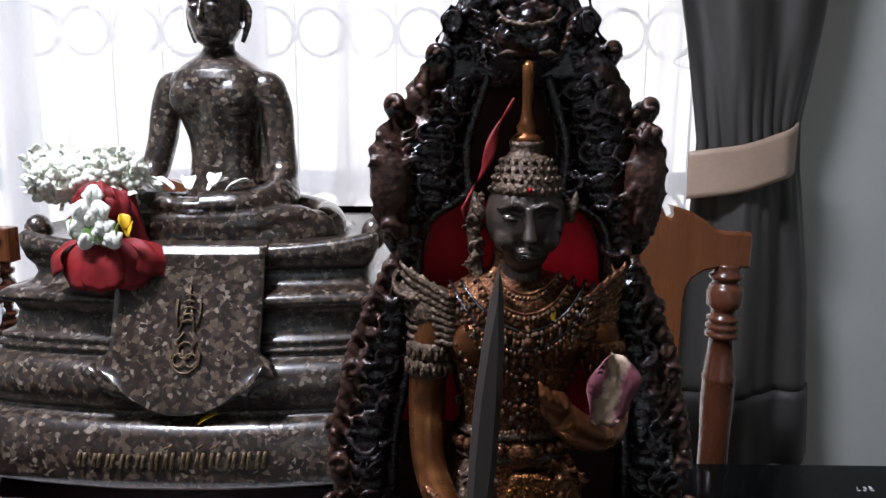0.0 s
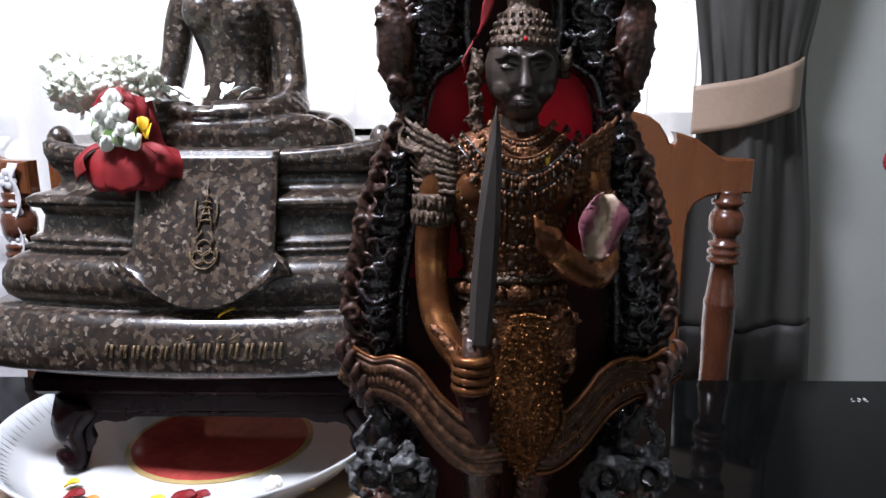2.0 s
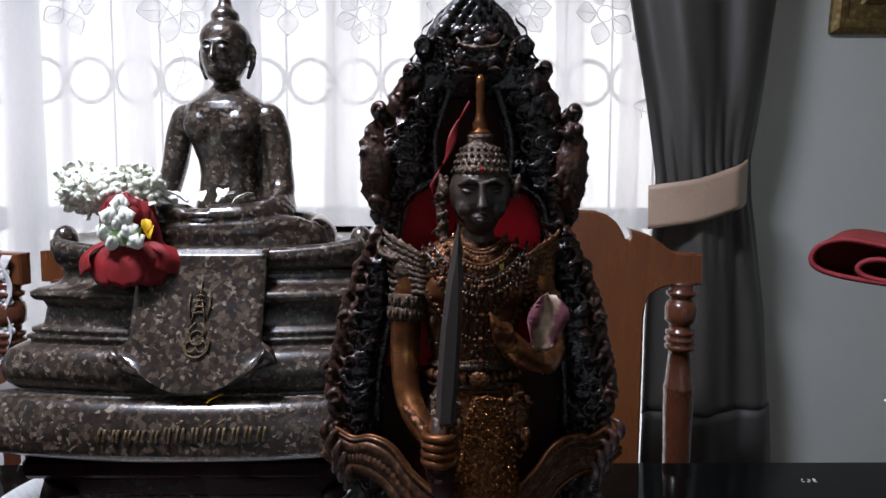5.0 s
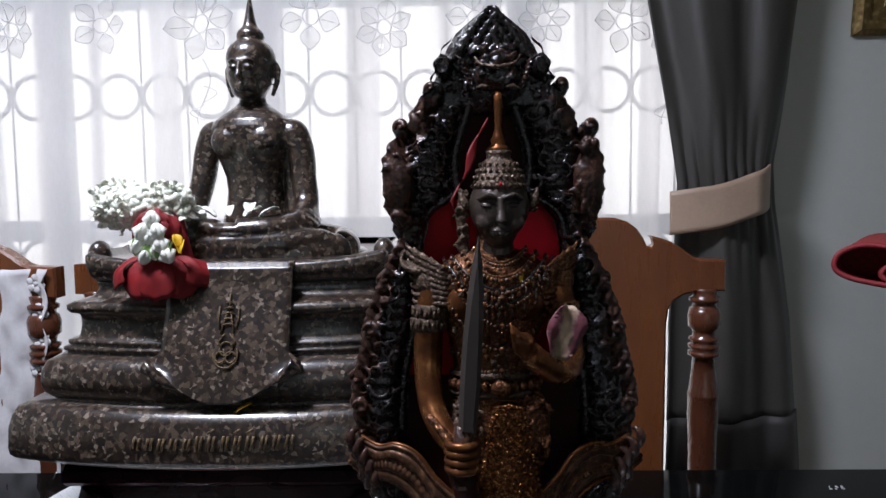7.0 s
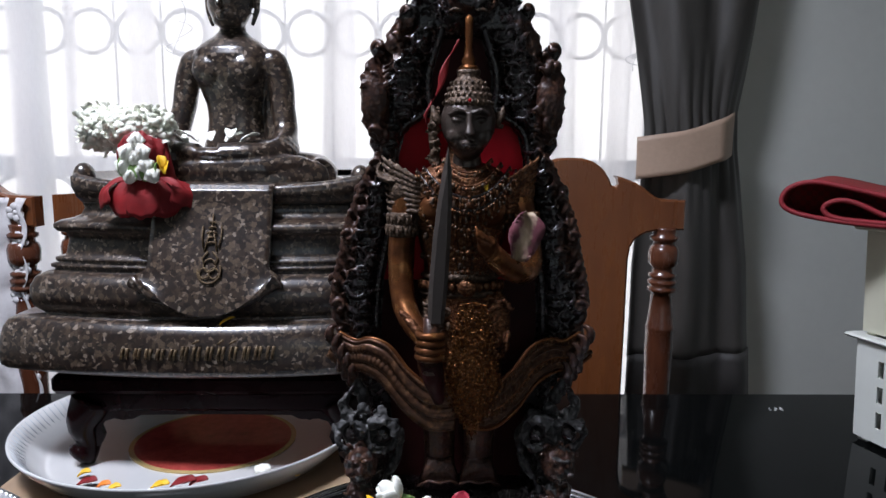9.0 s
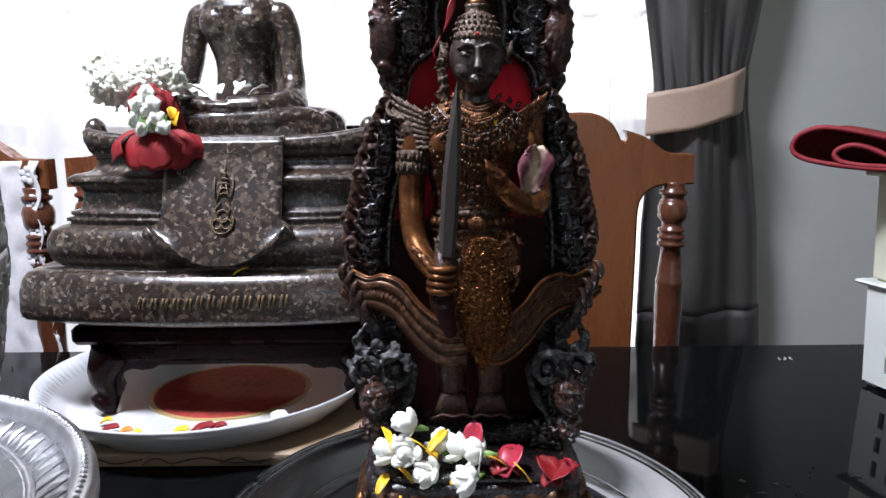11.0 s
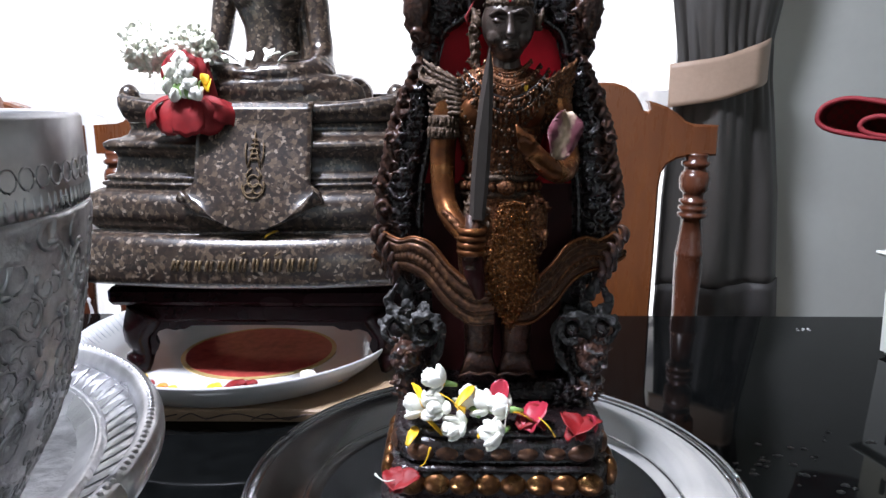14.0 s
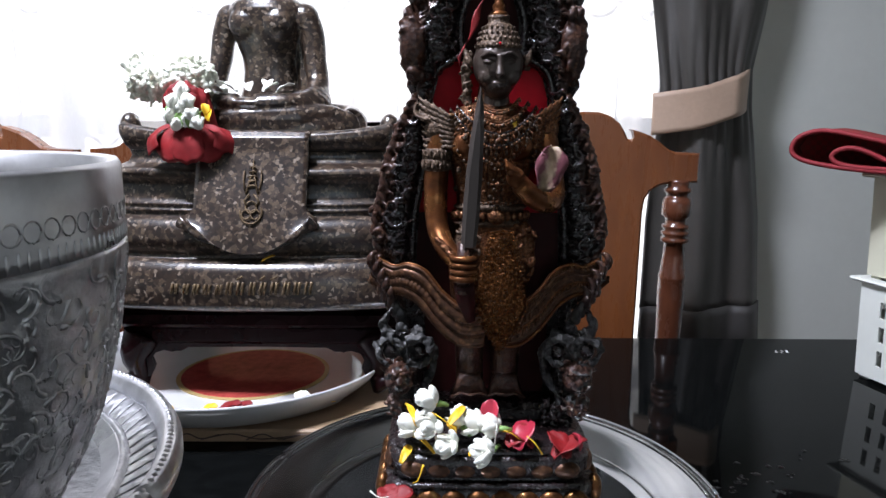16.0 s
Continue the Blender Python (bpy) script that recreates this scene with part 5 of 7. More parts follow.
    # skirt panel: a long pointed apron with beaded border
    pan = [(0.0, 0.252), (0.009, 0.250), (0.013, 0.235), (0.016, 0.215), (0.0205, 0.196), (0.0215, 0.190), (0.014, 0.172), (0.0, 0.150)]
    pan = pan + [(-x, z) for x, z in reversed(pan) if x > 0]
    st.slab([(x + 0.008, z) for x, z in pan], -0.0275, -0.016, 12, 0.003, True)
    for i in range(len(pan)):
        (ax, az), (bx, bz) = pan[i], pan[(i + 1) % len(pan)]
        for k in range(5):
            t = k / 5
            st.ball((ax + (bx - ax) * t + 0.008, -0.0275, az + (bz - az) * t), (0.0012,) * 3, 6, 4, 12)
    for i in range(260):
        zz = rnd.uniform(0.160, 0.247)
        hw = lerp_table([(0.150, 0.0), (0.172, 0.012), (0.193, 0.019), (0.215, 0.014), (0.25, 0.008)], zz)
        st.ball((0.008 + rnd.uniform(-hw, hw), -0.0275, zz), (0.0012, 0.0016, 0.0012), 6, 4, 12)
    # folded sash tails that sweep up at both sides, in ridges
    for s in (-1, 1):
        top = smooth_line([(s * 0.004, -0.0225, 0.191), (s * 0.022, -0.0235, 0.190), (s * 0.038, -0.021, 0.201), (s * 0.052, -0.016, 0.217), (s * 0.066, -0.011, 0.222), (s * 0.078, -0.006, 0.219), (s * 0.091, -0.001, 0.224)], 60)

        def band(u, v):
            p = top[round(u * 60)]
            w = 0.036 - 0.017 * u ** 1.5
            ridge = max(0, math.cos(2 * math.pi * 3.5 * v)) ** 0.6
            pleat = 0.0009 * math.sin(u * 190) if 0.30 < v < 0.55 or v > 0.86 else 0.0
            return (p[0] + s * 0.010 * v * u, p[1] - 0.0016 * ridge - pleat + 0.004 * v * v, p[2] - w * v)
        st.sheet(band, 60, 42, 0.003, 11)
        for v in (0.0, 0.16, 0.29, 0.57, 0.72, 0.86, 1.0):
            st.tube([band(i / 30, v) for i in range(31)], 0.0015 if v in (0.0, 1.0) else 0.0008, 6, 2 if v in (0.0, 0.57, 1.0) else 11)
        # notched border and a pleated knee fold
        for v in (0.08, 0.64):
            for i in range(34):
                p = Vector(band((i + 0.5) / 34, v))
                st.ball(p + Vector((0, -0.0012, 0)), (0.0012, 0.0010, 0.0017), 6, 4, 3)
        for k in range(6):
            u0 = 0.16 + 0.035 * k
            st.tube([band(u0, 0.05), band(u0 + 0.01, 0.5), band(u0, 0.97)], 0.0009, 5, 11)
        for k in range(5):
            flame(st, s * (0.080 + 0.004 * k), -0.004, 0.190 + 0.007 * k, 0.012, math.pi / 2 - s * 0.5, s * 0.8, 1)
    # belt, sashes, chest harness, collar
    for zz, r, mi in ((0.262, 0.0295, 3), (0.256, 0.0305, 8), (0.268, 0.0288, 8)):
        st.lathe([(r - 0.002, -0.003), (r + 0.0015, 0), (r - 0.002, 0.003)], (0, 0, zz), 30, mi, sy=0.66)
    for i in range(13):
        a = math.pi * (1.1 + 0.8 * i / 12)
        st.ball((0.031 * math.cos(a), 0.0205 * math.sin(a), 0.262), (0.003, 0.003, 0.004), 8, 6, 3)
    for i in range(70):
        a = math.pi * rnd.uniform(1.08, 1.92)
        zz = rnd.uniform(0.276, 0.336)
        r = lerp_table([(0.276, 0.028), (0.30, 0.034), (0.32, 0.039), (0.34, 0.037)], zz)
        if zz < 0.318 and abs(math.cos(a)) > 0.30 and rnd.random() < 0.8:
            continue
        st.ball((r * math.cos(a), r * 0.63 * math.sin(a), zz), (0.0022, 0.002, 0.0026), 7, 5, 3 if rnd.random() < 0.6 else 8)
    def on_chest(x, z):
        """The front of the chest at a place."""
        r = lerp_table([(0.25, 0.029), (0.276, 0.028), (0.30, 0.034), (0.32, 0.039), (0.335, 0.038), (0.35, 0.028)], z)
        d = max(0.0, 1 - ((x - 0.002) / (r * 1.12)) ** 2)
        return -0.006 - 0.62 * r * math.sqrt(d)

    # necklaces: ropes of beads that sag over the chest, the last with drops
    for half, top, sag, r, drops in ((0.017, 0.352, 0.010, 0.0011, 0), (0.024, 0.349, 0.016, 0.0014, 0), (0.031, 0.346, 0.021, 0.0013, 1), (0.036, 0.344, 0.028, 0.0012, 1)):
        n = int(half / r * 1.25)
        for i in range(n + 1):
            t = -1 + 2 * i / n
            x, z = 0.003 + half * t, top - sag * (1 - t * t)
            st.ball((x, on_chest(x, z) - 0.0012, z), (r, r, r * 1.15), 7, 5, 3 if i % 3 else 8)
            if drops and i % 2 == 0:
                st.ball((x, on_chest(x, z - 0.004) - 0.0012, z - 0.0042), (0.0012, 0.0012, 0.0028), 7, 5, 8 if i % 4 else 3)
        st.tube([(0.003 + half * t, on_chest(0.003 + half * t, top - sag * (1 - t * t) + 0.002) - 0.0004, top - sag * (1 - t * t) + 0.0022) for t in [-1 + 0.1 * i for i in range(21)]], 0.0009, 5, 0 if drops else 3)
    # chain down the middle with rosettes, and crossed swags
    for zz, r in ((0.322, 0.0048), (0.304, 0.0040), (0.288, 0.0044), (0.274, 0.0036)):
        y = on_chest(0.004, zz) - 0.0014
        st.ball((0.004, y, zz), (r * 0.55, 0.0022, r * 0.55), 10, 6, 3)
        for k in range(8):
            a = k * math.pi / 4
            st.ball((0.004 + r * math.cos(a), y + 0.0006, zz + r * 1.15 * math.sin(a)), (r * 0.30, 0.0015, r * 0.30), 7, 5, 8 if k % 2 else 3)
    for s in (-1, 1):
        for n, (x0, z0, x1, z1, sag) in enumerate(((0.030, 0.330, 0.004, 0.304, 0.004), (0.033, 0.318, 0.004, 0.288, 0.006), (0.027, 0.284, 0.004, 0.274, 0.005))):
            for i in range(13):
                t = i / 12
                x, z = 0.003 + s * (x0 + (x1 - x0) * t), z0 + (z1 - z0) * t - sag * math.sin(math.pi * t)
                st.ball((x, on_chest(x, z) - 0.0012, z), (0.0011, 0.0011, 0.0013), 6, 5, 3 if (i + n) % 2 else 8)
        # leafy hip ornaments beside the apron
        hip = Mesh()
        for k in range(34):
            flame(hip, 0.004 + s * rnd.uniform(0.013, 0.030), -0.0175 + rnd.uniform(-0.003, 0.003), rnd.uniform(0.214, 0.256), rnd.uniform(0.005, 0.008), -math.pi / 2 + rnd.uniform(-0.9, 0.9), rnd.choice((-1, 1)), 0, 0.7)
        hip.ball((0.004 + s * 0.021, -0.010, 0.235), (0.012, 0.010, 0.024), 14, 9)
        st.merge(fused(hip, 0.0008, 0), mi=8 if s < 0 else 3)
    st.ball((0.004, -0.0225, 0.262), (0.0075, 0.0035, 0.0065), 14, 8, 3)
    for s in (-1, 1):
        st.tube([(s * 0.006, -0.024, 0.33), (s * 0.005, -0.025, 0.305), (s * 0.004, -0.0225, 0.285)], 0.0015, 6, 3)
        for zz in (0.326, 0.318, 0.310, 0.302, 0.294):
            st.ball((s * 0.0055 + 0.010, -0.0255, zz), (0.0021, 0.0018, 0.0028), 8, 6, 3)
        # chest muscles show plain bronze between the ornament
        st.ball((s * 0.0185, -0.0155, 0.317), (0.0135, 0.0095, 0.0125), 14, 9, 2)
        # wing-like shoulder pieces: feathered layers that flare up and out
        ep = Mesh()
        k = 1.18 if s < 0 else 1.0
        ep.ball((s * 0.041, -0.002, 0.330), (0.0130, 0.0115, 0.0130), 14, 9)
        for row in range(4):
            for q in range(8):
                t = q / 7
                x0, z0 = 0.028 + 0.0035 * row, 0.319 + 0.0028 * q + 0.0006 * row
                x1, z1 = 0.036 + 0.0048 * row * k + 0.004 * t, 0.3165 + 0.0040 * q + 0.0030 * row * t
                pts = smooth_line([(s * x0, -0.0135 + 0.0022 * row, z0), (s * (x0 + x1) / 2, -0.0165 + 0.0026 * row, (z0 + z1) / 2 - 0.0014), (s * x1, -0.0135 + 0.0030 * row, z1), (s * (x1 + 0.0012), -0.0120 + 0.003 * row, z1 + 0.0028)], 9)
                ep.tube(pts, [0.0010, 0.0014, 0.0016, 0.0017, 0.0017, 0.0016, 0.0014, 0.0011, 0.0008, 0.0005], 6)
        for q in range(5):
            pts = smooth_line([(s * 0.034, -0.008 + 0.002 * q, 0.336), (s * 0.047 * k, -0.008 + 0.002 * q, 0.338 + 0.001 * q), (s * 0.052 * k, -0.004 + 0.002 * q, 0.344 + 0.0012 * q), (s * 0.050 * k, -0.002 + 0.002 * q, 0.351 + 0.001 * q)], 10)
            ep.tube(pts, [0.0016, 0.0020, 0.0022, 0.0022, 0.0020, 0.0018, 0.0016, 0.0014, 0.0011, 0.0008, 0.0005], 7)
        # paler, greyer bronze on the left piece, browner on the right
        st.merge(fused(ep, 0.0006, 0), mi=8 if s < 0 else 3)
    # arms
    arm = Mesh()
    arm.tube(smooth_line([(-0.038, -0.002, 0.336), (-0.043, -0.004, 0.305), (-0.0445, -0.006, 0.275), (-0.0425, -0.014, 0.252), (-0.036, -0.026, 0.238), (-0.024, -0.036, 0.226)], 22), [0.0108 - 0.0030 * i / 22 for i in range(23)], 14)
    arm.tube(smooth_line([(0.040, -0.002, 0.336), (0.046, -0.004, 0.306), (0.050, -0.010, 0.280), (0.043, -0.024, 0.274), (0.030, -0.036, 0.280), (0.019, -0.042, 0.290)], 22), [0.0108 - 0.0030 * i / 22 for i in range(23)], 14)
    arm.ball((0.016, -0.043, 0.295), (0.0075, 0.006, 0.008), 12, 8)
    for i in range(4):
        arm.tube([(0.0105 + 0.0034 * i, -0.047, 0.298), (0.0085 + 0.0036 * i, -0.051, 0.304 - 0.002 * i), (0.0075 + 0.0036 * i, -0.049, 0.310 - 0.003 * i)], [0.0021, 0.0019, 0.0012], 7)
    st.merge(fused(arm, 0.0013, 3), mi=2)
    for (x, y, zz, r) in ((-0.0425, -0.004, 0.310, 0.0128), (-0.0435, -0.005, 0.302, 0.0126), (0.0445, -0.003, 0.312, 0.0128), (0.0465, -0.004, 0.304, 0.0126)):
        st.lathe([(r - 0.003, -0.005), (r - 0.0010, -0.003), (r - 0.0018, 0), (r - 0.0008, 0.003), (r - 0.003, 0.005)], (x, y, zz), 18, 8 if x < 0 else 3)
        for i in range(13):
            a = math.pi * (1 + i / 12)
            st.ball((x + (r - 0.0010) * math.cos(a), y + (r - 0.0010) * math.sin(a), zz + 0.0012 * (-1) ** i), (0.0013, 0.0012, 0.0030), 7, 5, 8 if x < 0 else 3)
    for t in range(3):
        st.ball((-0.037 + 0.004 * t, -0.025 - 0.004 * t, 0.2405 - 0.004 * t), (0.0102, 0.0095, 0.0042), 12, 7, 3, pose(0, 0, 0, 0, 35, 0))
    # right fist round the hilt
    for i in range(4):
        zz = 0.2335 - 0.0052 * i
        st.tube([(-0.022 + 0.0092 * math.cos(a), -0.043 + 0.0082 * math.sin(a), zz) for a in [math.pi * (0.85 + 1.3 * k / 10) for k in range(11)]], 0.0028, 7, 2)
    st.tube([(-0.0225, -0.043, 0.205), (-0.022, -0.043, 0.245)], 0.0055, 10, 1)
    # flat leaf-shaped blade, raised upright
    bl = [(0.0, 0.362), (0.0034, 0.346), (0.0050, 0.325), (0.0060, 0.300), (0.0063, 0.270), (0.0056, 0.245), (0.0046, 0.240), (-0.0046, 0.240), (-0.0058, 0.245), (-0.0064, 0.270), (-0.0060, 0.300), (-0.0045, 0.325), (-0.0026, 0.346)]
    v0 = len(st.v)
    st.slab([(x, z) for x, z in bl], -0.0035, 0.0035, 6, 0.0028)
    lean = Matrix.Translation((-0.019, -0.046, 0)) @ pose(0, 0, 0.24, 0, 3.6, 0) @ pose(0, 0, -0.24)
    for i in range(v0, len(st.v)):
        st.v[i] = tuple(lean @ Vector(st.v[i]))
    # pendant scabbard below the fist
    st.tube([(-0.022, -0.042, 0.213), (-0.020, -0.037, 0.198), (-0.016, -0.030, 0.180)], [0.008, 0.0075, 0.004], 10, 9)
    # neck and head
    head_from = len(st.v)
    hd = Mesh()
    hd.ball((0.002, -0.010, 0.383), (0.0180, 0.0185, 0.0235), 22, 14)
    hd.ball((0.002, -0.014, 0.370), (0.0125, 0.0125, 0.0125), 18, 10)
    hd.tube([(0.002, -0.006, 0.365), (0.001, -0.002, 0.345)], [0.0095, 0.0125], 14)
    for s in (-1, 1):
        hd.tube([(0.002 + s * 0.0022, -0.0285, 0.3895), (0.002 + s * 0.007, -0.0285, 0.3915), (0.002 + s * 0.0125, -0.0235, 0.3885)], [0.0012, 0.0019, 0.0011], 6)
        hd.ball((0.002 + s * 0.0068, -0.0266, 0.3848), (0.0042, 0.0024, 0.0014), 10, 6)
        hd.ball((0.002 + s * 0.0085, -0.020, 0.374), (0.007, 0.006, 0.007), 12, 8)
    hd.tube([(0.002, -0.0285, 0.390), (0.002, -0.0305, 0.382), (0.002, -0.0330, 0.3755), (0.002, -0.0285, 0.3740)], [0.0017, 0.0022, 0.0035, 0.0024], 8)
    hd.ball((0.002, -0.0268, 0.3688), (0.0058, 0.0028, 0.0014), 10, 6)
    hd.ball((0.002, -0.0262, 0.3662), (0.0045, 0.0030, 0.0014), 10, 6)
    face = fused(hd, 0.0008, 2)
    wide = [(0.34, 1.0), (0.358, 1.0), (0.366, 0.98), (0.376, 1.06), (0.386, 1.11), (0.42, 1.11)]
    face.v = [(0.002 + (x - 0.002) * lerp_table(wide, z), y, z) for x, y, z in face.v]
    face.v = [(x, y + 0.0015 * (1 if y < -0.012 else 0) * sum(math.exp(-((x - 0.002 - q * 0.0078) / 0.0046) ** 2 - ((z - 0.3862) / 0.0024) ** 2) for q in (-1, 1)), z) for x, y, z in face.v]
    st.merge(face, mi=5)
    for s in (-1, 1):
        st.ball((0.002 + s * 0.0080, -0.0240, 0.3852), (0.0048, 0.0034, 0.0020), 16, 10, 5)
        st.tube(smooth_line([(0.002 + s * 0.0026, -0.0288, 0.3893), (0.002 + s * 0.0080, -0.0282, 0.3918), (0.002 + s * 0.0145, -0.0218, 0.3888)], 10), [0.0006 + 0.0005 * math.sin(math.pi * i / 10) for i in range(11)], 6, 5)
        st.tube(smooth_line([(0.002 + s * 0.0034, -0.0268, 0.3848), (0.002 + s * 0.0078, -0.0266, 0.3836), (0.002 + s * 0.0125, -0.0225, 0.3850)], 8), 0.0004, 5, 0)
    st.tube([(-0.0035, -0.0275, 0.3678), (0.002, -0.0302, 0.3674), (0.0075, -0.0275, 0.3680)], 0.0004, 5, 0)
    # tiered crown with beads, ear ornaments, and a tall spire
    crown = [(0.0176, 0.394), (0.0184, 0.397), (0.0176, 0.400), (0.0166, 0.4012), (0.0168, 0.4040), (0.0150, 0.4055), (0.0151, 0.4080), (0.0130, 0.4095), (0.0128, 0.4120), (0.0100, 0.4135), (0.0082, 0.4155), (0.0086, 0.4175), (0.0090, 0.4200), (0.0068, 0.4228), (0.0047, 0.4242), (0.0055, 0.4272), (0.0036, 0.4300), (0.0026, 0.4360), (0.0031, 0.4500), (0.0033, 0.4555), (0.0012, 0.4580)]
    crown = [(r * 0.95, z) for r, z in crown]
    st.lathe(crown[:13], (0.002, -0.009, 0), 30, 8)
    st.lathe(crown[12:], (0.002, -0.008, 0), 20, 2)
    for r, zz, n in ((0.0184, 0.3972, 26), (0.0168, 0.4026, 24), (0.0151, 0.4068, 22), (0.0129, 0.4108, 18)):
        for i in range(n):
            a = 2 * math.pi * i / n
            st.ball((0.002 + 0.95 * r * math.cos(a), -0.009 + 0.95 * r * math.sin(a), zz), (0.0012, 0.0012, 0.0016), 6, 5, 8)
    st.ball((0.002, -0.0275, 0.398), (0.0011, 0.0009, 0.0013), 8, 6, 4)
    for s in (-1, 1):
        br = Mesh()
        br.tube([(0.002 + s * 0.0215, -0.002, 0.392), (0.002 + s * 0.0225, -0.002, 0.386), (0.002 + s * 0.0220, -0.002, 0.380)] if s > 0 else [(0.002 - 0.0225, -0.002, 0.394), (0.002 - 0.0255, -0.002, 0.378), (0.002 - 0.0235, -0.003, 0.362), (0.002 - 0.021, -0.006, 0.346)], 0.0022 if s > 0 else 0.0034, 8)
        for i in range(52 if s < 0 else 4):
            flame(br, 0.002 + s * (0.0235 + rnd.uniform(-0.003, 0.004)), -0.003 + rnd.uniform(-0.003, 0.002), 0.346 + 0.00092 * i if s < 0 else 0.380 + 0.0018 * i, rnd.uniform(0.0030, 0.0046), rnd.uniform(0.6, 2.5), rnd.choice((-1, 1)) * 1.1, 0, 0.9)
        st.merge(fused(br, 0.0006, 1), mi=8)
        st.tube(smooth_line([(0.002 + s * 0.020, -0.010, 0.383), (0.002 + s * 0.0238, -0.008, 0.389), (0.002 + s * 0.0255, -0.006, 0.396)], 8), [0.002, 0.0026, 0.003, 0.003, 0.0026, 0.0022, 0.0016, 0.001, 0.0005], 7, 8)
    st.v[head_from:] = [(x + 0.0015, y, z - 0.0045) for x, y, z in st.v[head_from:]]
    return st


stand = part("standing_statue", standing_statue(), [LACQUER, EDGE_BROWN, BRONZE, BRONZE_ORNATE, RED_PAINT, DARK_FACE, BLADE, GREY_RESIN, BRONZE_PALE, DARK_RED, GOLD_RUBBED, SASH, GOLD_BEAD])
stand.location = (SX, SY, SZ)
tagged(stand, "dark bronze standing statue before a carved black flame back", "statue")


# ---- offerings and tableware ----
# steel tray under the standing statue
tray = thing("steel_tray", "round polished steel tray on the black glass table", "tray", pose(0.047, 0.475, 0.7505))
m = Mesh()
m.lathe([(0.0001, 0.004), (0.150, 0.004), (0.158, 0.005), (0.161, 0.008), (0.186, 0.020), (0.200, 0.026), (0.206, 0.0265), (0.209, 0.024), (0.208, 0.022), (0.201, 0.0235), (0.187, 0.0175), (0.162, 0.003), (0.150, 0.0), (0.0001, 0.0)], n=96)
part("dish", m, STEEL, tray)
for r, z, w in ((0.162, 0.0092, 0.0012), (0.199, 0.0262, 0.0012), (0.2075, 0.0262, 0.0022)):
    m = Mesh()
    m.tube([(r * math.cos(a * math.pi / 60), r * math.sin(a * math.pi / 60), z) for a in range(121)], w, 8)
    part("rim_ring", m, STEEL, tray, "bright rolled steel ring")
m = Mesh()
m.lathe([(0.0001, 0.0044), (0.150, 0.0044), (0.150, 0.0050), (0.0001, 0.0050)], n=72)
part("floor_disc", m, STEEL_MATT, tray, "scuffed flat tray floor")

# low black stand under the seated statue
ls = thing("lacquer_stand", "dark maroon lacquered wooden stand with bracket feet", "stand", pose(-0.214, 0.80, 0.7735))
m = Mesh()
m.box((0, 0, 0.096), (0.350, 0.21, 0.022), 0.005)
part("top", m, STAND_BLACK, ls)
m = Mesh()
m.box((0, 0, 0.074), (0.320, 0.19, 0.024), 0.004)
part("frieze", m, STAND_BLACK, ls)
for sx in (-1, 1):
    for sy in (-1, 1):
        m = Mesh()
        m.tube(smooth_line([(sx * 0.140, sy * 0.078, 0.070), (sx * 0.150, sy * 0.086, 0.045), (sx * 0.146, sy * 0.084, 0.022), (sx * 0.156, sy * 0.09, 0.006)], 10), [0.026, 0.025, 0.022, 0.019, 0.016, 0.014, 0.013, 0.013, 0.015, 0.017, 0.013], 10)
        part("foot", m, STAND_BLACK, ls)
for sy in (-1, 1):
    m = Mesh()
    half = [(0.146, 0.066), (0.146, 0.018), (0.132, 0.022), (0.128, 0.032), (0.131, 0.042), (0.126, 0.051), (0.114, 0.055), (0.104, 0.050), (0.094, 0.054), (0.084, 0.059), (0.0, 0.060)]
    out = half + [(-x, z) for x, z in reversed(half) if x > 0]
    m.slab(out, sy * 0.085 - 0.005, sy * 0.085 + 0.005, 0, 0.002)
    part("apron", m, STAND_BLACK, ls)

# tan card under the plate, with a red mark and dark line print
card = thing("printed_card_box", "flat tan card box with dark line print", "box", pose(-0.236, 0.79, 0.7505))
m = Mesh()
m.box((0, 0, 0.0075), (0.40, 0.335, 0.015), 0.002)
part("box_body", m, BOARD, card)
m = Mesh()
for i, (x0, w) in enumerate(((-0.12, 0.07), (-0.05, 0.05), (-0.02, 0.11), (0.03, 0.06), (0.07, 0.07), (0.10, 0.05))):
    m.tube(smooth_line([(x0, -0.169, 0.004), (x0 + w * 0.3, -0.169, 0.011), (x0 + w * 0.6, -0.169, 0.005), (x0 + w, -0.169, 0.010)], 12), 0.0007, 5)
part("line_print", m, INK, card, "dark scrolling line print")
m = Mesh()
m.slab([(-0.035, 0.0), (-0.020, 0.016), (-0.010, 0.006), (0.0, 0.016), (0.016, 0.0), (0.004, 0.004), (0.0, 0.008), (-0.010, 0.0), (-0.02, 0.008), (-0.026, 0.003)], -0.0005, 0.0005)
ob = part("red_mark", m, PRINT_RED, card, "plain red printed mark")
ob.matrix_local = pose(-0.165, -0.158, 0.0156, -90, 0, 0)

# oval plate with a red and gold centre
plate = thing("oval_plate", "large white plate with a red centre under the stand", "plate", pose(-0.258, 0.775, 0.766))
m = Mesh()
prof = [(0.0001, 0.0065), (0.80, 0.0065), (0.86, 0.010), (0.95, 0.026), (1.0, 0.0385), (1.012, 0.039), (1.012, 0.036), (0.97, 0.025), (0.88, 0.006), (0.80, 0.0), (0.0001, 0.0)]
m.lathe([(r * 0.2, z) for r, z in prof], n=96, sy=0.92)
part("dish", m, PORCELAIN, plate)
m = Mesh()
m.lathe([(0.092, 0.0045), (0.092, 0.0085)], n=64, sy=0.92, smooth=False)
m.v = [(x + 0.020, y, z) for x, y, z in m.v]
part("red_print", m, PLATE_RED, plate, "red floral print")
m = Mesh()
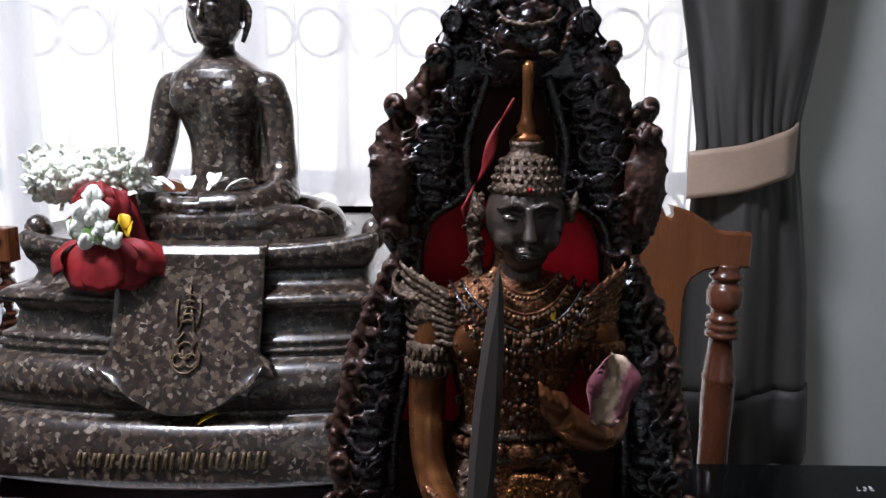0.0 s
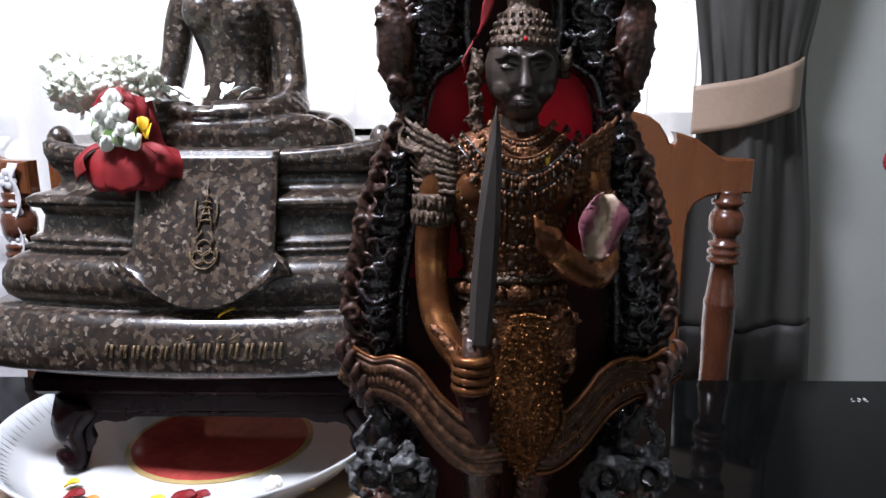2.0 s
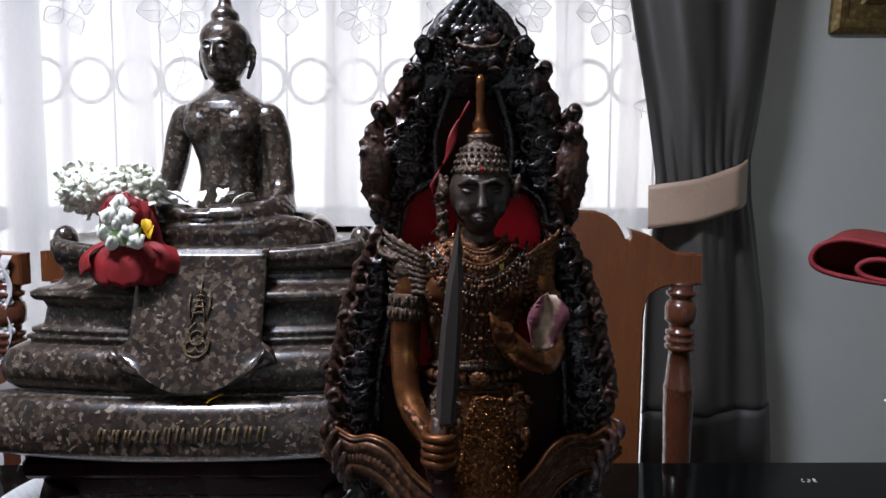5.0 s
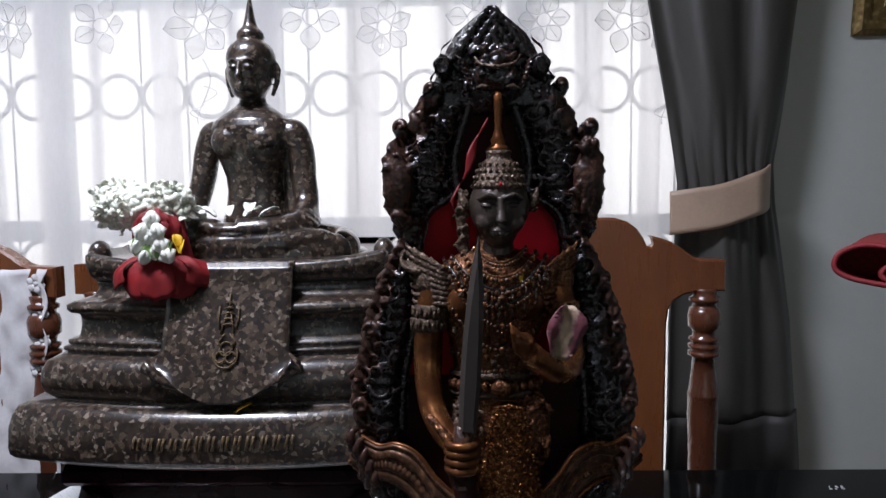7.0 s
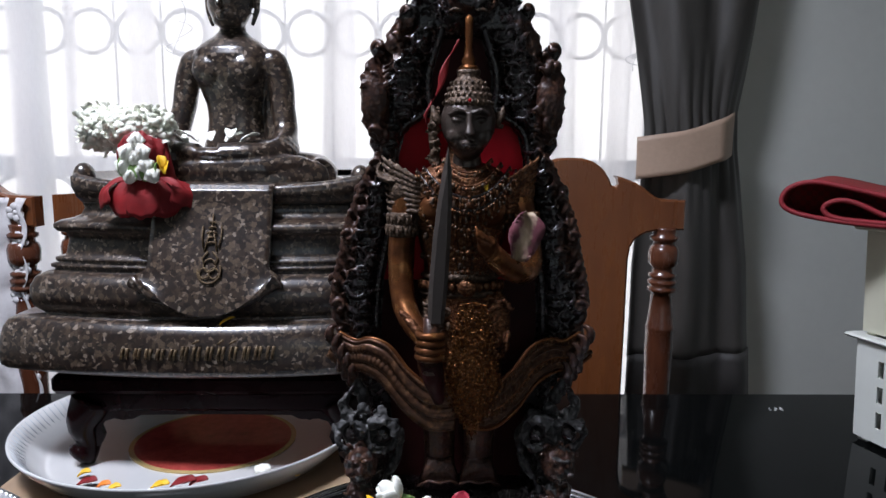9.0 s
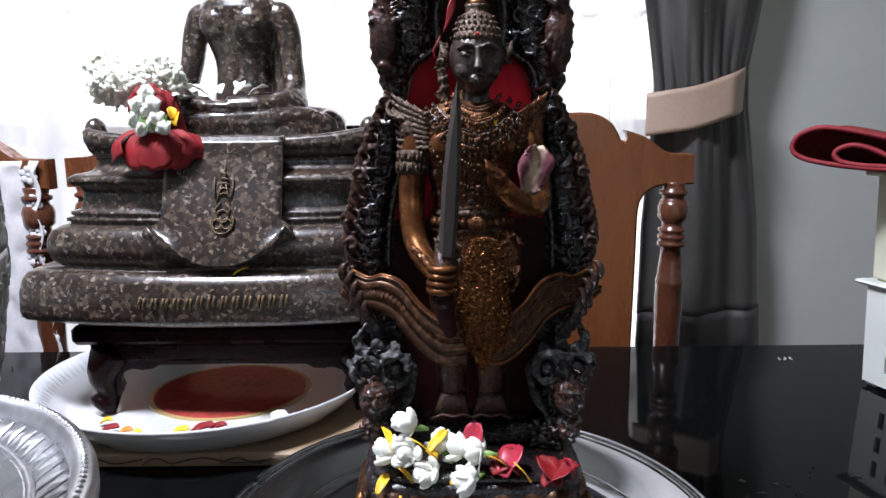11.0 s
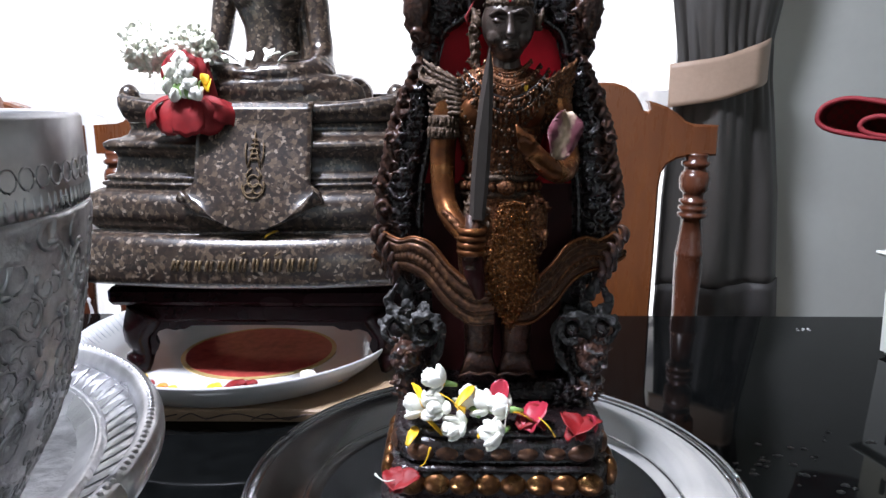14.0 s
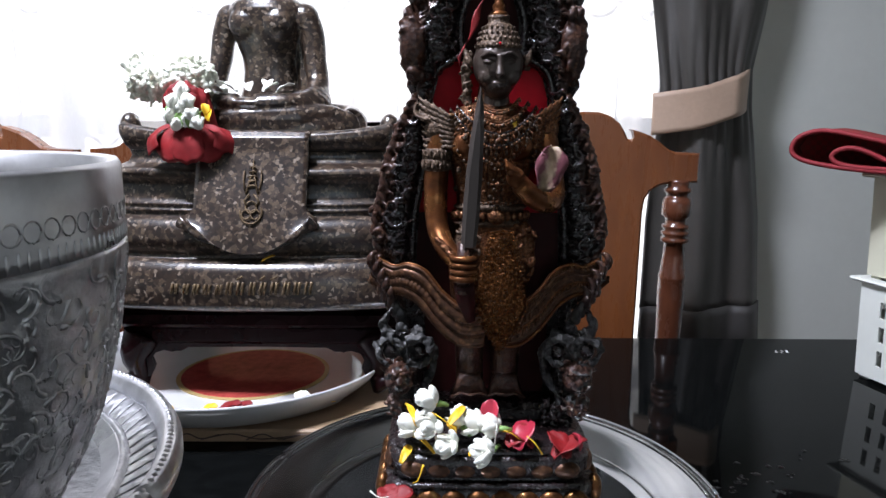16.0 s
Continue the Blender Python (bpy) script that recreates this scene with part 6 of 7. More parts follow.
m.lathe([(0.0935, 0.0045), (0.098, 0.0045), (0.098, 0.0080), (0.0935, 0.0080)], n=64, sy=0.92, smooth=False)
m.v = [(x + 0.020, y, z) for x, y, z in m.v]
part("gold_band", m, PLATE_GOLD, plate, "thin gold line")
m = Mesh()
for i in range(120):
    a = 2 * math.pi * i / 120
    if math.sin(a) > 0.6 or not 1.6 < a < 4.4:
        continue
    p, q = 0.182, 0.199
    m.tube([(p * math.cos(a), 0.92 * p * math.sin(a), 0.0175), (q * math.cos(a), 0.92 * q * math.sin(a), 0.0375)], 0.0008, 4)
part("rim_lines", m, IRON, plate, "fine grey rim lines")


def petal_mesh(length, width, curl, cup, n=6, wave=0.12):
    m = Mesh()

    def f(u, v):
        t = u
        w = width * math.sqrt(max(0.0, math.sin(math.pi * (0.06 + 0.92 * t ** 1.25)))) * (v - 0.5) * 2
        return (w, length * t, curl * math.sin(t * 2.2) + wave * width * math.sin(9 * t + 7 * v) + cup * (2 * v - 1) ** 2 * math.sin(math.pi * t))
    m.sheet(f, n, 5, 0.0005)
    return m


def petal(name, label, mat, m4, length, width, curl=0.004, cup=0.004, cat="petal", group="", wave=0.12):
    ob = part(name, petal_mesh(length, width, curl, cup, 12, wave), mat)
    ob.matrix_world = m4
    return tagged(ob, label, cat, group)


random.seed(11)
for i, (x, y, mat, nm, ln) in enumerate(((-0.345, 0.655, ROSE, "rose_petal", 0.022), (-0.318, 0.640, ORANGE, "marigold_petal", 0.016), (-0.303, 0.633, YELLOW, "marigold_petal", 0.014), (-0.262, 0.640, YELLOW, "marigold_petal", 0.020), (-0.243, 0.646, ROSE, "rose_petal", 0.026), (-0.225, 0.648, ROSE, "rose_petal", 0.020), (-0.156, 0.655, ROSE, "rose_petal", 0.020), (-0.128, 0.668, YELLOW, "marigold_petal", 0.014), (-0.354, 0.675, YELLOW, "marigold_petal", 0.014))):
    petal(nm, ("fallen red rose petal on the white plate" if mat is ROSE else "fallen yellow flower petal on the white plate"), mat, pose(x, y, 0.7755 if y > 0.65 else 0.7795, 8, 0, random.uniform(-110, -70)), ln, ln * 0.34, 0.003, 0.003, group="petals on the plate")
m = Mesh()
m.ball((0, 0, 0), (0.009, 0.008, 0.007), 14, 9)
for i in range(6):
    m.ball((0.005 * math.cos(i), 0.005 * math.sin(i), 0.003), (0.005, 0.004, 0.0045), 8, 6)
ob = part("jasmine_bud", m, JASMINE)
ob.location = (-0.152, 0.664, 0.7855)
tagged(ob, "pale jasmine bud on the white plate", "flower bud")


def jasmine(m4, label, turn=0):
    """An open jasmine blossom: layered petals, yellow heart and calyx."""
    fl = thing("jasmine_flower", label, "flower", m4, "flowers at the statue's feet")
    p = Mesh()
    p.ball((0, 0.0068, 0), (0.0054, 0.0076, 0.0030), 12, 8)
    p.v = [(x, y, z + 34 * y * y * (1 - 20 * y)) for x, y, z in p.v]
    data = p.data("petal", JASMINE)
    for i in range(10):
        ob = part("petal", data, None, fl)
        ring, a = divmod(i, 5)
        ob.matrix_local = pose(0, 0, 0.001 + 0.002 * ring, 0, 0, 72 * a + 36 * ring + turn) @ pose(0, 0.0005, 0, 22 + 34 * ring + 14 * math.sin(i * 2.3 + turn), 0, 0)
    m = Mesh()
    m.ball((0, 0, 0.004), (0.0042, 0.0042, 0.006), 10, 7)
    part("heart", m, YELLOW if turn % 2 else JASMINE, fl)
    m = Mesh()
    m.tube([(0, 0, 0.001), (0.001, -0.002, -0.005), (0.003, -0.003, -0.010)], [0.003, 0.0022, 0.0014], 7)
    part("calyx", m, LEAF, fl)
    return fl


# blossoms and petals on the plinth
ZP = SZ + 0.086
for x, y, z, rx, ry, t in ((-0.016, 0.425, 0.010, -55, -15, 3), (-0.004, 0.420, 0.016, -70, 20, 8), (-0.001, 0.422, 0.034, -60, 15, 5), (0.012, 0.416, 0.003, -75, 10, 7), (0.034, 0.424, 0.012, -60, -20, 2), (0.048, 0.420, 0.014, -72, 15, 4), (0.041, 0.410, 0.000, -80, 0, 6), (0.020, 0.428, 0.012, -50, 0, 1)):
    jasmine(pose(x + 0.006, y, ZP + z, rx, ry, 20 * t), "white jasmine blossom with a yellow heart on the plinth", t)
for x, y, z, r, ln in ((-0.010, 0.418, 0.020, 30, 0.026), (0.014, 0.414, 0.022, -30, 0.024), (0.018, 0.412, 0.010, 10, 0.024), (0.004, 0.408, 0.002, 60, 0.022), (-0.022, 0.408, -0.006, -15, 0.018), (0.074, 0.414, 0.008, 80, 0.020), (0.030, 0.410, 0.000, -70, 0.018)):
    petal("marigold_petal", "slim yellow marigold petal lying among the blossoms", YELLOW, pose(x, y, ZP + z - 0.003, 14, 20, r), ln, 0.0034, 0.004, 0.001, group="petals at the statue's feet")
for x, y, z, rx, ry, rz, ln, mat in ((0.045, 0.428, 0.012, 68, 10, -35, 0.022, ROSE_PINK), (0.060, 0.416, 0.002, 16, 10, -60, 0.026, ROSE), (0.068, 0.410, 0.002, 24, -12, -35, 0.028, ROSE_PINK), (0.080, 0.412, 0.002, 14, 12, 60, 0.020, ROSE), (0.094, 0.402, 0.0, 16, -8, -75, 0.030, ROSE), (0.104, 0.398, 0.001, 22, 12, 30, 0.026, ROSE), (0.116, 0.406, 0.003, 50, 25, 70, 0.014, ROSE_PINK), (-0.034, 0.390, -0.034, 16, 12, -75, 0.024, ROSE), (-0.026, 0.386, -0.034, 14, -12, 20, 0.022, ROSE)):
    petal("rose_petal", "crumpled red rose petal on the dark plinth", mat, pose(x, y, ZP + z, rx, ry, rz), ln, ln * 0.36, 0.003, 0.0035, group="petals at the statue's feet")
for i, (x, y, z, dx, dz) in enumerate(((0.002, 0.414, 0.030, 0.018, -0.014), (0.052, 0.412, 0.022, -0.002, -0.018), (0.074, 0.404, 0.016, 0.012, -0.014), (-0.030, 0.392, -0.028, -0.014, 0.006), (-0.012, 0.398, -0.020, 0.008, 0.016))):
    m = Mesh()
    m.tube(smooth_line([(x, y, ZP + z), (x + dx * 0.5, y - 0.004, ZP + z + dz * 0.3), (x + dx, y - 0.002, ZP + z + dz)], 8), [0.0005] * 7 + [0.0008, 0.001], 5)
    tagged(part("flower_thread", m, JASMINE if i % 2 else YELLOW), "thin pale flower thread among the blossoms", "flower thread", "threads at the statue's feet")
# single petals tucked on the figure
petal("pale_petal", "faded pink rose petal tucked by the statue's arm", PALE_PETAL, pose(0.085, 0.438, 1.051, 78, 16, 8), 0.034, 0.0120, 0.005, 0.003, wave=0.28)
petal("yellow_petal", "tiny yellow petal on the statue's collar", YELLOW, pose(0.064, 0.450, 1.097, 70, 0, 10), 0.009, 0.0013, 0.001, 0.0005)
m = Mesh()
m.sheet(lambda u, v: (-0.012 - 0.021 * u + 0.004 * (v - 0.5) * math.sin(u * 9 + 1), -0.016 + 0.003 * math.sin(u * 11), 0.445 - 0.052 * u + 0.006 * (v - 0.5)), 14, 4, 0.0012)
ob = part("red_ribbon", m, ROSE)
ob.location = (SX + 0.006, SY, SZ - 0.012)
tagged(ob, "twisted red ribbon hanging from the statue's spire", "ribbon")

# flowers in the seated figure's lap and on its throne
for i, (x, y, z, rz) in enumerate(((-0.250, 0.762, 1.144, 50), (-0.236, 0.758, 1.146, 80), (-0.222, 0.757, 1.147, 20), (-0.205, 0.757, 1.146, -40), (-0.190, 0.760, 1.145, -70), (-0.200, 0.757, 1.150, 10))):
    petal("white_petal", "white blossom petal in the statue's lap", JASMINE, pose(x, y - 0.006, z - 0.011, 16, 0, rz), 0.024, 0.0066, 0.004, 0.003, group="petals in the lap")
for x, y, z, rz in ((-0.262, 0.735, 1.0935, 60), (-0.196, 0.676, 0.9435, -70), (-0.287, 0.752, 1.1015, 80)):
    petal("yellow_petal", "yellow marigold petal on the stone throne", YELLOW, pose(x, y, z, 15, 0, rz), 0.017, 0.0042, 0.003, 0.001, group="petals on the throne")

# garland on the throne's corner
gar = thing("flower_garland", "flower garland of white blossoms and red roses draped on stone", "garland", pose(-0.285, 0.724, 1.10))
random.seed(5)
tiny = petal_mesh(0.0080, 0.0040, 0.002, 0.002, 4, 0.04)
m = Mesh()
for i in range(220):
    t = random.random()
    a = random.uniform(0, 2 * math.pi)
    b = math.acos(random.uniform(-1, 1))
    cx = -0.060 + 0.068 * t
    r = 0.0245 * (0.92 + 0.25 * math.sin(t * 9))
    n = Vector((math.sin(b) * math.cos(a) * 0.9, math.sin(b) * math.sin(a), math.cos(b)))
    p = Vector((cx, 0.02, 0.048)) + n * r * random.uniform(0.8, 1.08)
    m.merge(tiny, Matrix.Translation(p) @ n.to_track_quat("Y", "Z").to_matrix().to_4x4() @ pose(0, -0.003, 0, 0, random.uniform(0, 360), 0))
for i in range(900):
    t, a, b = random.random(), random.uniform(0, 2 * math.pi), math.acos(random.uniform(-1, 1))
    n = Vector((math.sin(b) * math.cos(a) * 0.9, math.sin(b) * math.sin(a), math.cos(b)))
    r = random.uniform(0.0028, 0.0044)
    m.ball(Vector((-0.058 + 0.066 * t, 0.02, 0.047)) + n * 0.0220 * random.uniform(0.94, 1.08), (r, r, r), 7, 5)
m.tube([(-0.060, 0.02, 0.048), (0.006, 0.02, 0.048)], 0.0220, 14)
part("white_blossoms", m, POMPOM, gar, "dense cream-white blossoms")


def velvet_petal(a, spread, r0, r1, z0, z1, depth, seed):
    """One broad petal that leaves the heart, rolls over and hangs down."""
    m = Mesh()

    def f(u, v):
        t = (u - 0.5) * 2
        ang = a + spread * t * (0.55 + 0.45 * v)
        r = r0 + (r1 - r0) * math.sin(min(1.0, v * 1.25) * math.pi / 2) + 0.0010 * math.sin(5 * t + 4 * v + seed)
        fall = v ** 1.9
        z = z0 + (z1 - z0) * fall * (1 - 0.30 * t * t) + 0.0035 * math.sin(math.pi * min(1, v * 2)) * (1 - t * t) + 0.0010 * math.sin(4 * t + seed) * v + 0.0030 * noise.noise((t * 3.1 + seed, v * 2.5, seed)) * v
        return (r * math.sin(ang), -depth * r * math.cos(ang), z)
    m.sheet(f, 16, 14, 0.0009)
    return m


def rose(m4, petals, name, lab):
    m = Mesh()
    for i, (a, spread, r0, r1, z0, z1, depth) in enumerate(petals):
        m.merge(velvet_petal(a, spread, r0, r1, z0, z1, depth, 1.7 * i))
    ob = part(name, m, ROSE, gar, lab)
    ob.matrix_local = m4
    return ob


rose(pose(-0.001, -0.003, 0.008), [(-1.0, 0.6, 0.004, 0.025, 0.031, 0.006, 0.7), (0.95, 0.6, 0.004, 0.026, 0.030, 0.004, 0.7), (-0.3, 0.5, 0.003, 0.021, 0.034, 0.017, 0.8), (0.35, 0.5, 0.003, 0.022, 0.035, 0.016, 0.8), (-1.6, 0.5, 0.004, 0.024, 0.026, -0.006, 0.6), (1.6, 0.5, 0.004, 0.024, 0.025, -0.008, 0.6)], "upper_rose", "folded dark red rose petals")
rose(pose(0.006, -0.006, -0.001), [(-1.25, 0.62, 0.006, 0.052, -0.004, -0.038, 0.55), (1.25, 0.62, 0.006, 0.050, -0.005, -0.036, 0.55), (-0.55, 0.6, 0.005, 0.042, -0.004, -0.046, 0.62), (0.62, 0.6, 0.005, 0.041, -0.005, -0.045, 0.62), (0.05, 0.6, 0.005, 0.036, -0.003, -0.047, 0.75), (-0.9, 0.5, 0.004, 0.036, 0.000, -0.040, 0.5)], "lower_rose", "broad dark red rose petals")
m = Mesh()
m.lathe([(0.001, 0.040), (0.014, 0.034), (0.019, 0.010), (0.022, -0.004), (0.030, -0.018), (0.026, -0.036), (0.001, -0.040)], (0.009, 0.006, 0.0), 16, sy=0.55)
part("rose_heart", m, ROSE, gar, "dark red hearts of the roses")
bud = Mesh()
bud.ball((0, 0, 0), (0.0068, 0.0065, 0.0095), 10, 8)
for i in range(4):
    bud.tube([(0.003 * math.cos(i * 1.57), 0.003 * math.sin(i * 1.57), -0.006), (0.0072 * math.cos(i * 1.57), 0.0072 * math.sin(i * 1.57), 0.0), (0.002 * math.cos(i * 1.57), 0.002 * math.sin(i * 1.57), 0.0085)], [0.002, 0.003, 0.001], 6)
bud_data = bud.data("jasmine_bud", JASMINE)
for i, (x, z, tl) in enumerate(((0.000, 0.028, 0), (-0.009, 0.016, 20), (0.009, 0.016, -18), (-0.003, 0.008, 8), (-0.013, 0.002, 25), (0.012, 0.003, -25), (0.003, -0.004, 0), (-0.006, -0.008, 14), (0.018, -0.007, -30))):
    ob = part("jasmine_bud", bud_data, None, gar)
    ob.matrix_local = pose(x * 1.0 + 0.004, -0.028 - 0.004 * (i % 3), z + 0.006, -15, tl, 0)
for i, (x, z, r) in enumerate(((-0.020, -0.010, 50), (0.004, -0.016, -10), (0.016, -0.014, -60), (-0.008, -0.016, 20))):
    ob = part("leaf", petal_mesh(0.018, 0.005, 0.003, 0.002), LEAF, gar, "small green leaf")
    ob.matrix_local = pose(x + 0.010, -0.034, z + 0.008, 80, 0, r)
for i, (x, z, r) in enumerate(((0.024, -0.008, -30), (0.022, -0.002, 40))):
    ob = part("marigold_petal", petal_mesh(0.014, 0.005, 0.003, 0.002), YELLOW, gar, "yellow petal")
    ob.matrix_local = pose(x + 0.010, -0.034, z + 0.008, 60, 0, r)

# pierced footed tray and bowl
TX, TY, TZ = -0.236, 0.149, 0.967
foot = thing("pierced_tray", "pierced silver-coloured footed tray with a beaded rim", "tray", pose(TX, TY, 0.7505) @ Matrix.Diagonal((0.73, 0.73, 1, 1)))
dz = TZ - 0.7505
m = Mesh()
m.lathe([(0.110, 0.0), (0.112, 0.006), (0.090, 0.03), (0.055, 0.08), (0.05, 0.10), (0.060, 0.135), (0.076, dz - 0.048), (0.072, dz - 0.048), (0.056, 0.139), (0.044, 0.10), (0.05, 0.08), (0.085, 0.03), (0.105, 0.0)], n=72)
part("foot", m, SILVER, foot)
m = Mesh()
m.lathe([(0.0001, dz - 0.050), (0.078, dz - 0.047), (0.085, dz - 0.044), (0.0885, dz - 0.041), (0.0885, dz - 0.038), (0.083, dz - 0.040), (0.077, dz - 0.044), (0.0001, dz - 0.046)], n=72)
part("floor_plate", m, SILVER_PLAIN, foot)
# sloping wall pierced by two rows of upright slots
m = Mesh()
ncol = 120
zrow = [0.0, 0.004, 0.015, 0.019, 0.031, 0.036]


def wall_ring(r0):
    out = []
    for zi in zrow:
        out += [((r0 + 2.0 * zi) * math.cos(2 * math.pi * k / ncol), (r0 + 2.0 * zi) * math.sin(2 * math.pi * k / ncol), dz - 0.042 + zi) for k in range(ncol)]
    return out


inside, outside = wall_ring(0.0870), wall_ring(0.0900)
n = len(inside)
fs = []
solid = {(k, j) for k in range(ncol) for j in range(5) if not (k % 3 == (0 if j == 1 else 1) and j in (1, 3))}
for k, j in solid:
    q = (j * ncol + k, j * ncol + (k + 1) % ncol, (j + 1) * ncol + (k + 1) % ncol, (j + 1) * ncol + k)
    fs += [q, tuple(v + n for v in reversed(q))]
    for dk, dj, e in ((-1, 0, (0, 3)), (1, 0, (1, 2)), (0, -1, (0, 1)), (0, 1, (3, 2))):
        if ((k + dk) % ncol, j + dj) not in solid:
            fs.append((q[e[0]], q[e[1]], q[e[1]] + n, q[e[0]] + n))
m.add(inside + outside, fs, 0, False)
part("pierced_wall", m, SILVER_PLAIN, foot, "wall pierced by two rows of slots")
m = Mesh()
m.lathe([(0.1590, dz - 0.011), (0.1600, dz - 0.0050), (0.1630, dz - 0.0050), (0.1642, dz - 0.0072), (0.172, dz - 0.0050), (0.181, dz - 0.0025), (0.182, dz - 0.005), (0.172, dz - 0.0085), (0.163, dz - 0.012)], n=96)
part("flange", m, SILVER, foot, "chased flat rim")
m = Mesh()
for k in range(88):
    a = 2 * math.pi * k / 88
    b = 2 * math.pi * 0.40 / 88
    o = []
    for r, w in ((0.1650, -1), (0.1650, 1), (0.1725, 0.45), (0.1800, 0)):
        o.append((r * math.cos(a + b * w), r * math.sin(a + b * w), dz - 0.0075 + (r - 0.1642) * 0.29 + (0.0006 if w in (0.45,) else 0)))
    m.add(o + [(p[0], p[1], p[2] + 0.0008) for p in o], [(0, 1, 2, 3), (4, 5, 6, 7), (0, 1, 5, 4), (1, 2, 6, 5), (2, 3, 7, 6), (3, 0, 4, 7)], 0, False)
part("leaf_border", m, SILVER_PLAIN, foot, "row of pointed embossed leaves")
m = Mesh()
pts = [(0.188 * math.cos(a * math.pi / 60), 0.188 * math.sin(a * math.pi / 60), dz - 0.002) for a in range(121)]
m.tube(pts, 0.0072, 10)
for k in range(230):
    a = 2 * math.pi * k / 230
    m.ball((0.1885 * math.cos(a), 0.1885 * math.sin(a), dz + 0.0035), (0.0024, 0.0024, 0.0022), 7, 5)
part("beaded_rim", m, SILVER_PLAIN, foot, "beaded rim")

bowl = thing("silver_bowl", "tall chased silver-coloured bowl standing in the tray", "bowl", pose(-0.183, 0.130, TZ - 0.046) @ Matrix.Diagonal((1.02, 1.02, 1, 1)))
H = 1.0898 - (TZ - 0.046)
m = Mesh()
m.lathe([(0.034, 0.0), (0.038, 0.002), (0.037, 0.010), (0.047, 0.030), (0.055, 0.045), (0.0605, 0.055), (0.067, 0.067), (0.0715, 0.077), (0.0750, 0.087), (0.0775, 0.097), (0.0805, 0.110), (0.0830, 0.125), (0.0848, 0.138), (0.0850, H - 0.029), (0.0848, H - 0.027), (0.080, H - 0.031), (0.074, 0.10), (0.062, 0.068), (0.042, 0.030), (0.0001, 0.014)], n=96)
part("body", m, SILVER, bowl, "chased scrolling relief")
m = Mesh()
m.lathe([(0.0846, H - 0.028), (0.0848, H - 0.024), (0.0850, H - 0.015), (0.0850, H - 0.002), (0.0840, H), (0.0805, H - 0.001), (0.0795, H - 0.02), (0.0785, H - 0.028)], n=96)
part("neck", m, SILVER_PLAIN, bowl, "smooth plain band below the lip")
m = Mesh()
for k in range(84):
    a = 2 * math.pi * k / 84
    c, s = math.cos(a), math.sin(a)
    r = 0.0848
    m.tube([(r * c - 0.0027 * math.cos(t) * s, r * s + 0.0027 * math.cos(t) * c, H - 0.0165 + 0.0030 * math.sin(t)) for t in [i * 0.5236 for i in range(13)]], 0.00045, 5)
    for q in (-0.0017, 0.0017):
        m.ball((r * c - q * s, r * s + q * c, H - 0.0240), (0.0006, 0.0006, 0.0030), 6, 5)
part("ring_border", m, SILVER_PLAIN, bowl, "row of stamped rings")
BOWL_WALL = [(0.0, 0.037), (0.010, 0.037), (0.030, 0.047), (0.045, 0.055), (0.055, 0.0605), (0.067, 0.067), (0.077, 0.0715), (0.087, 0.0750), (0.097, 0.0775), (0.110, 0.0805), (0.125, 0.0830), (0.138, 0.0848), (0.4, 0.0850)]
random.seed(9)
m = Mesh()
for k in range(1500):
    a = random.uniform(0, 2 * math.pi)
    z = random.uniform(0.02, H - 0.034)
    sz, d = random.uniform(0.005, 0.009), random.choice((-1, 1))
    pts, rad = [], []
    th, px, pz = random.uniform(0, 6.28), 0, 0
    for i in range(9):
        r = lerp_table(BOWL_WALL, z + pz) - 0.0002
        b = a + px / r
        pts.append((r * math.cos(b), r * math.sin(b), z + pz))
        rad.append(0.0010 * (1 - i / 11))
        th += d * (0.2 + 0.09 * i)
        px += math.cos(th) * sz * 0.28
        pz += math.sin(th) * sz * 0.28
    m.tube(pts, rad, 5)
part("scroll_relief", m, SILVER, bowl, "raised scrolling leaves")


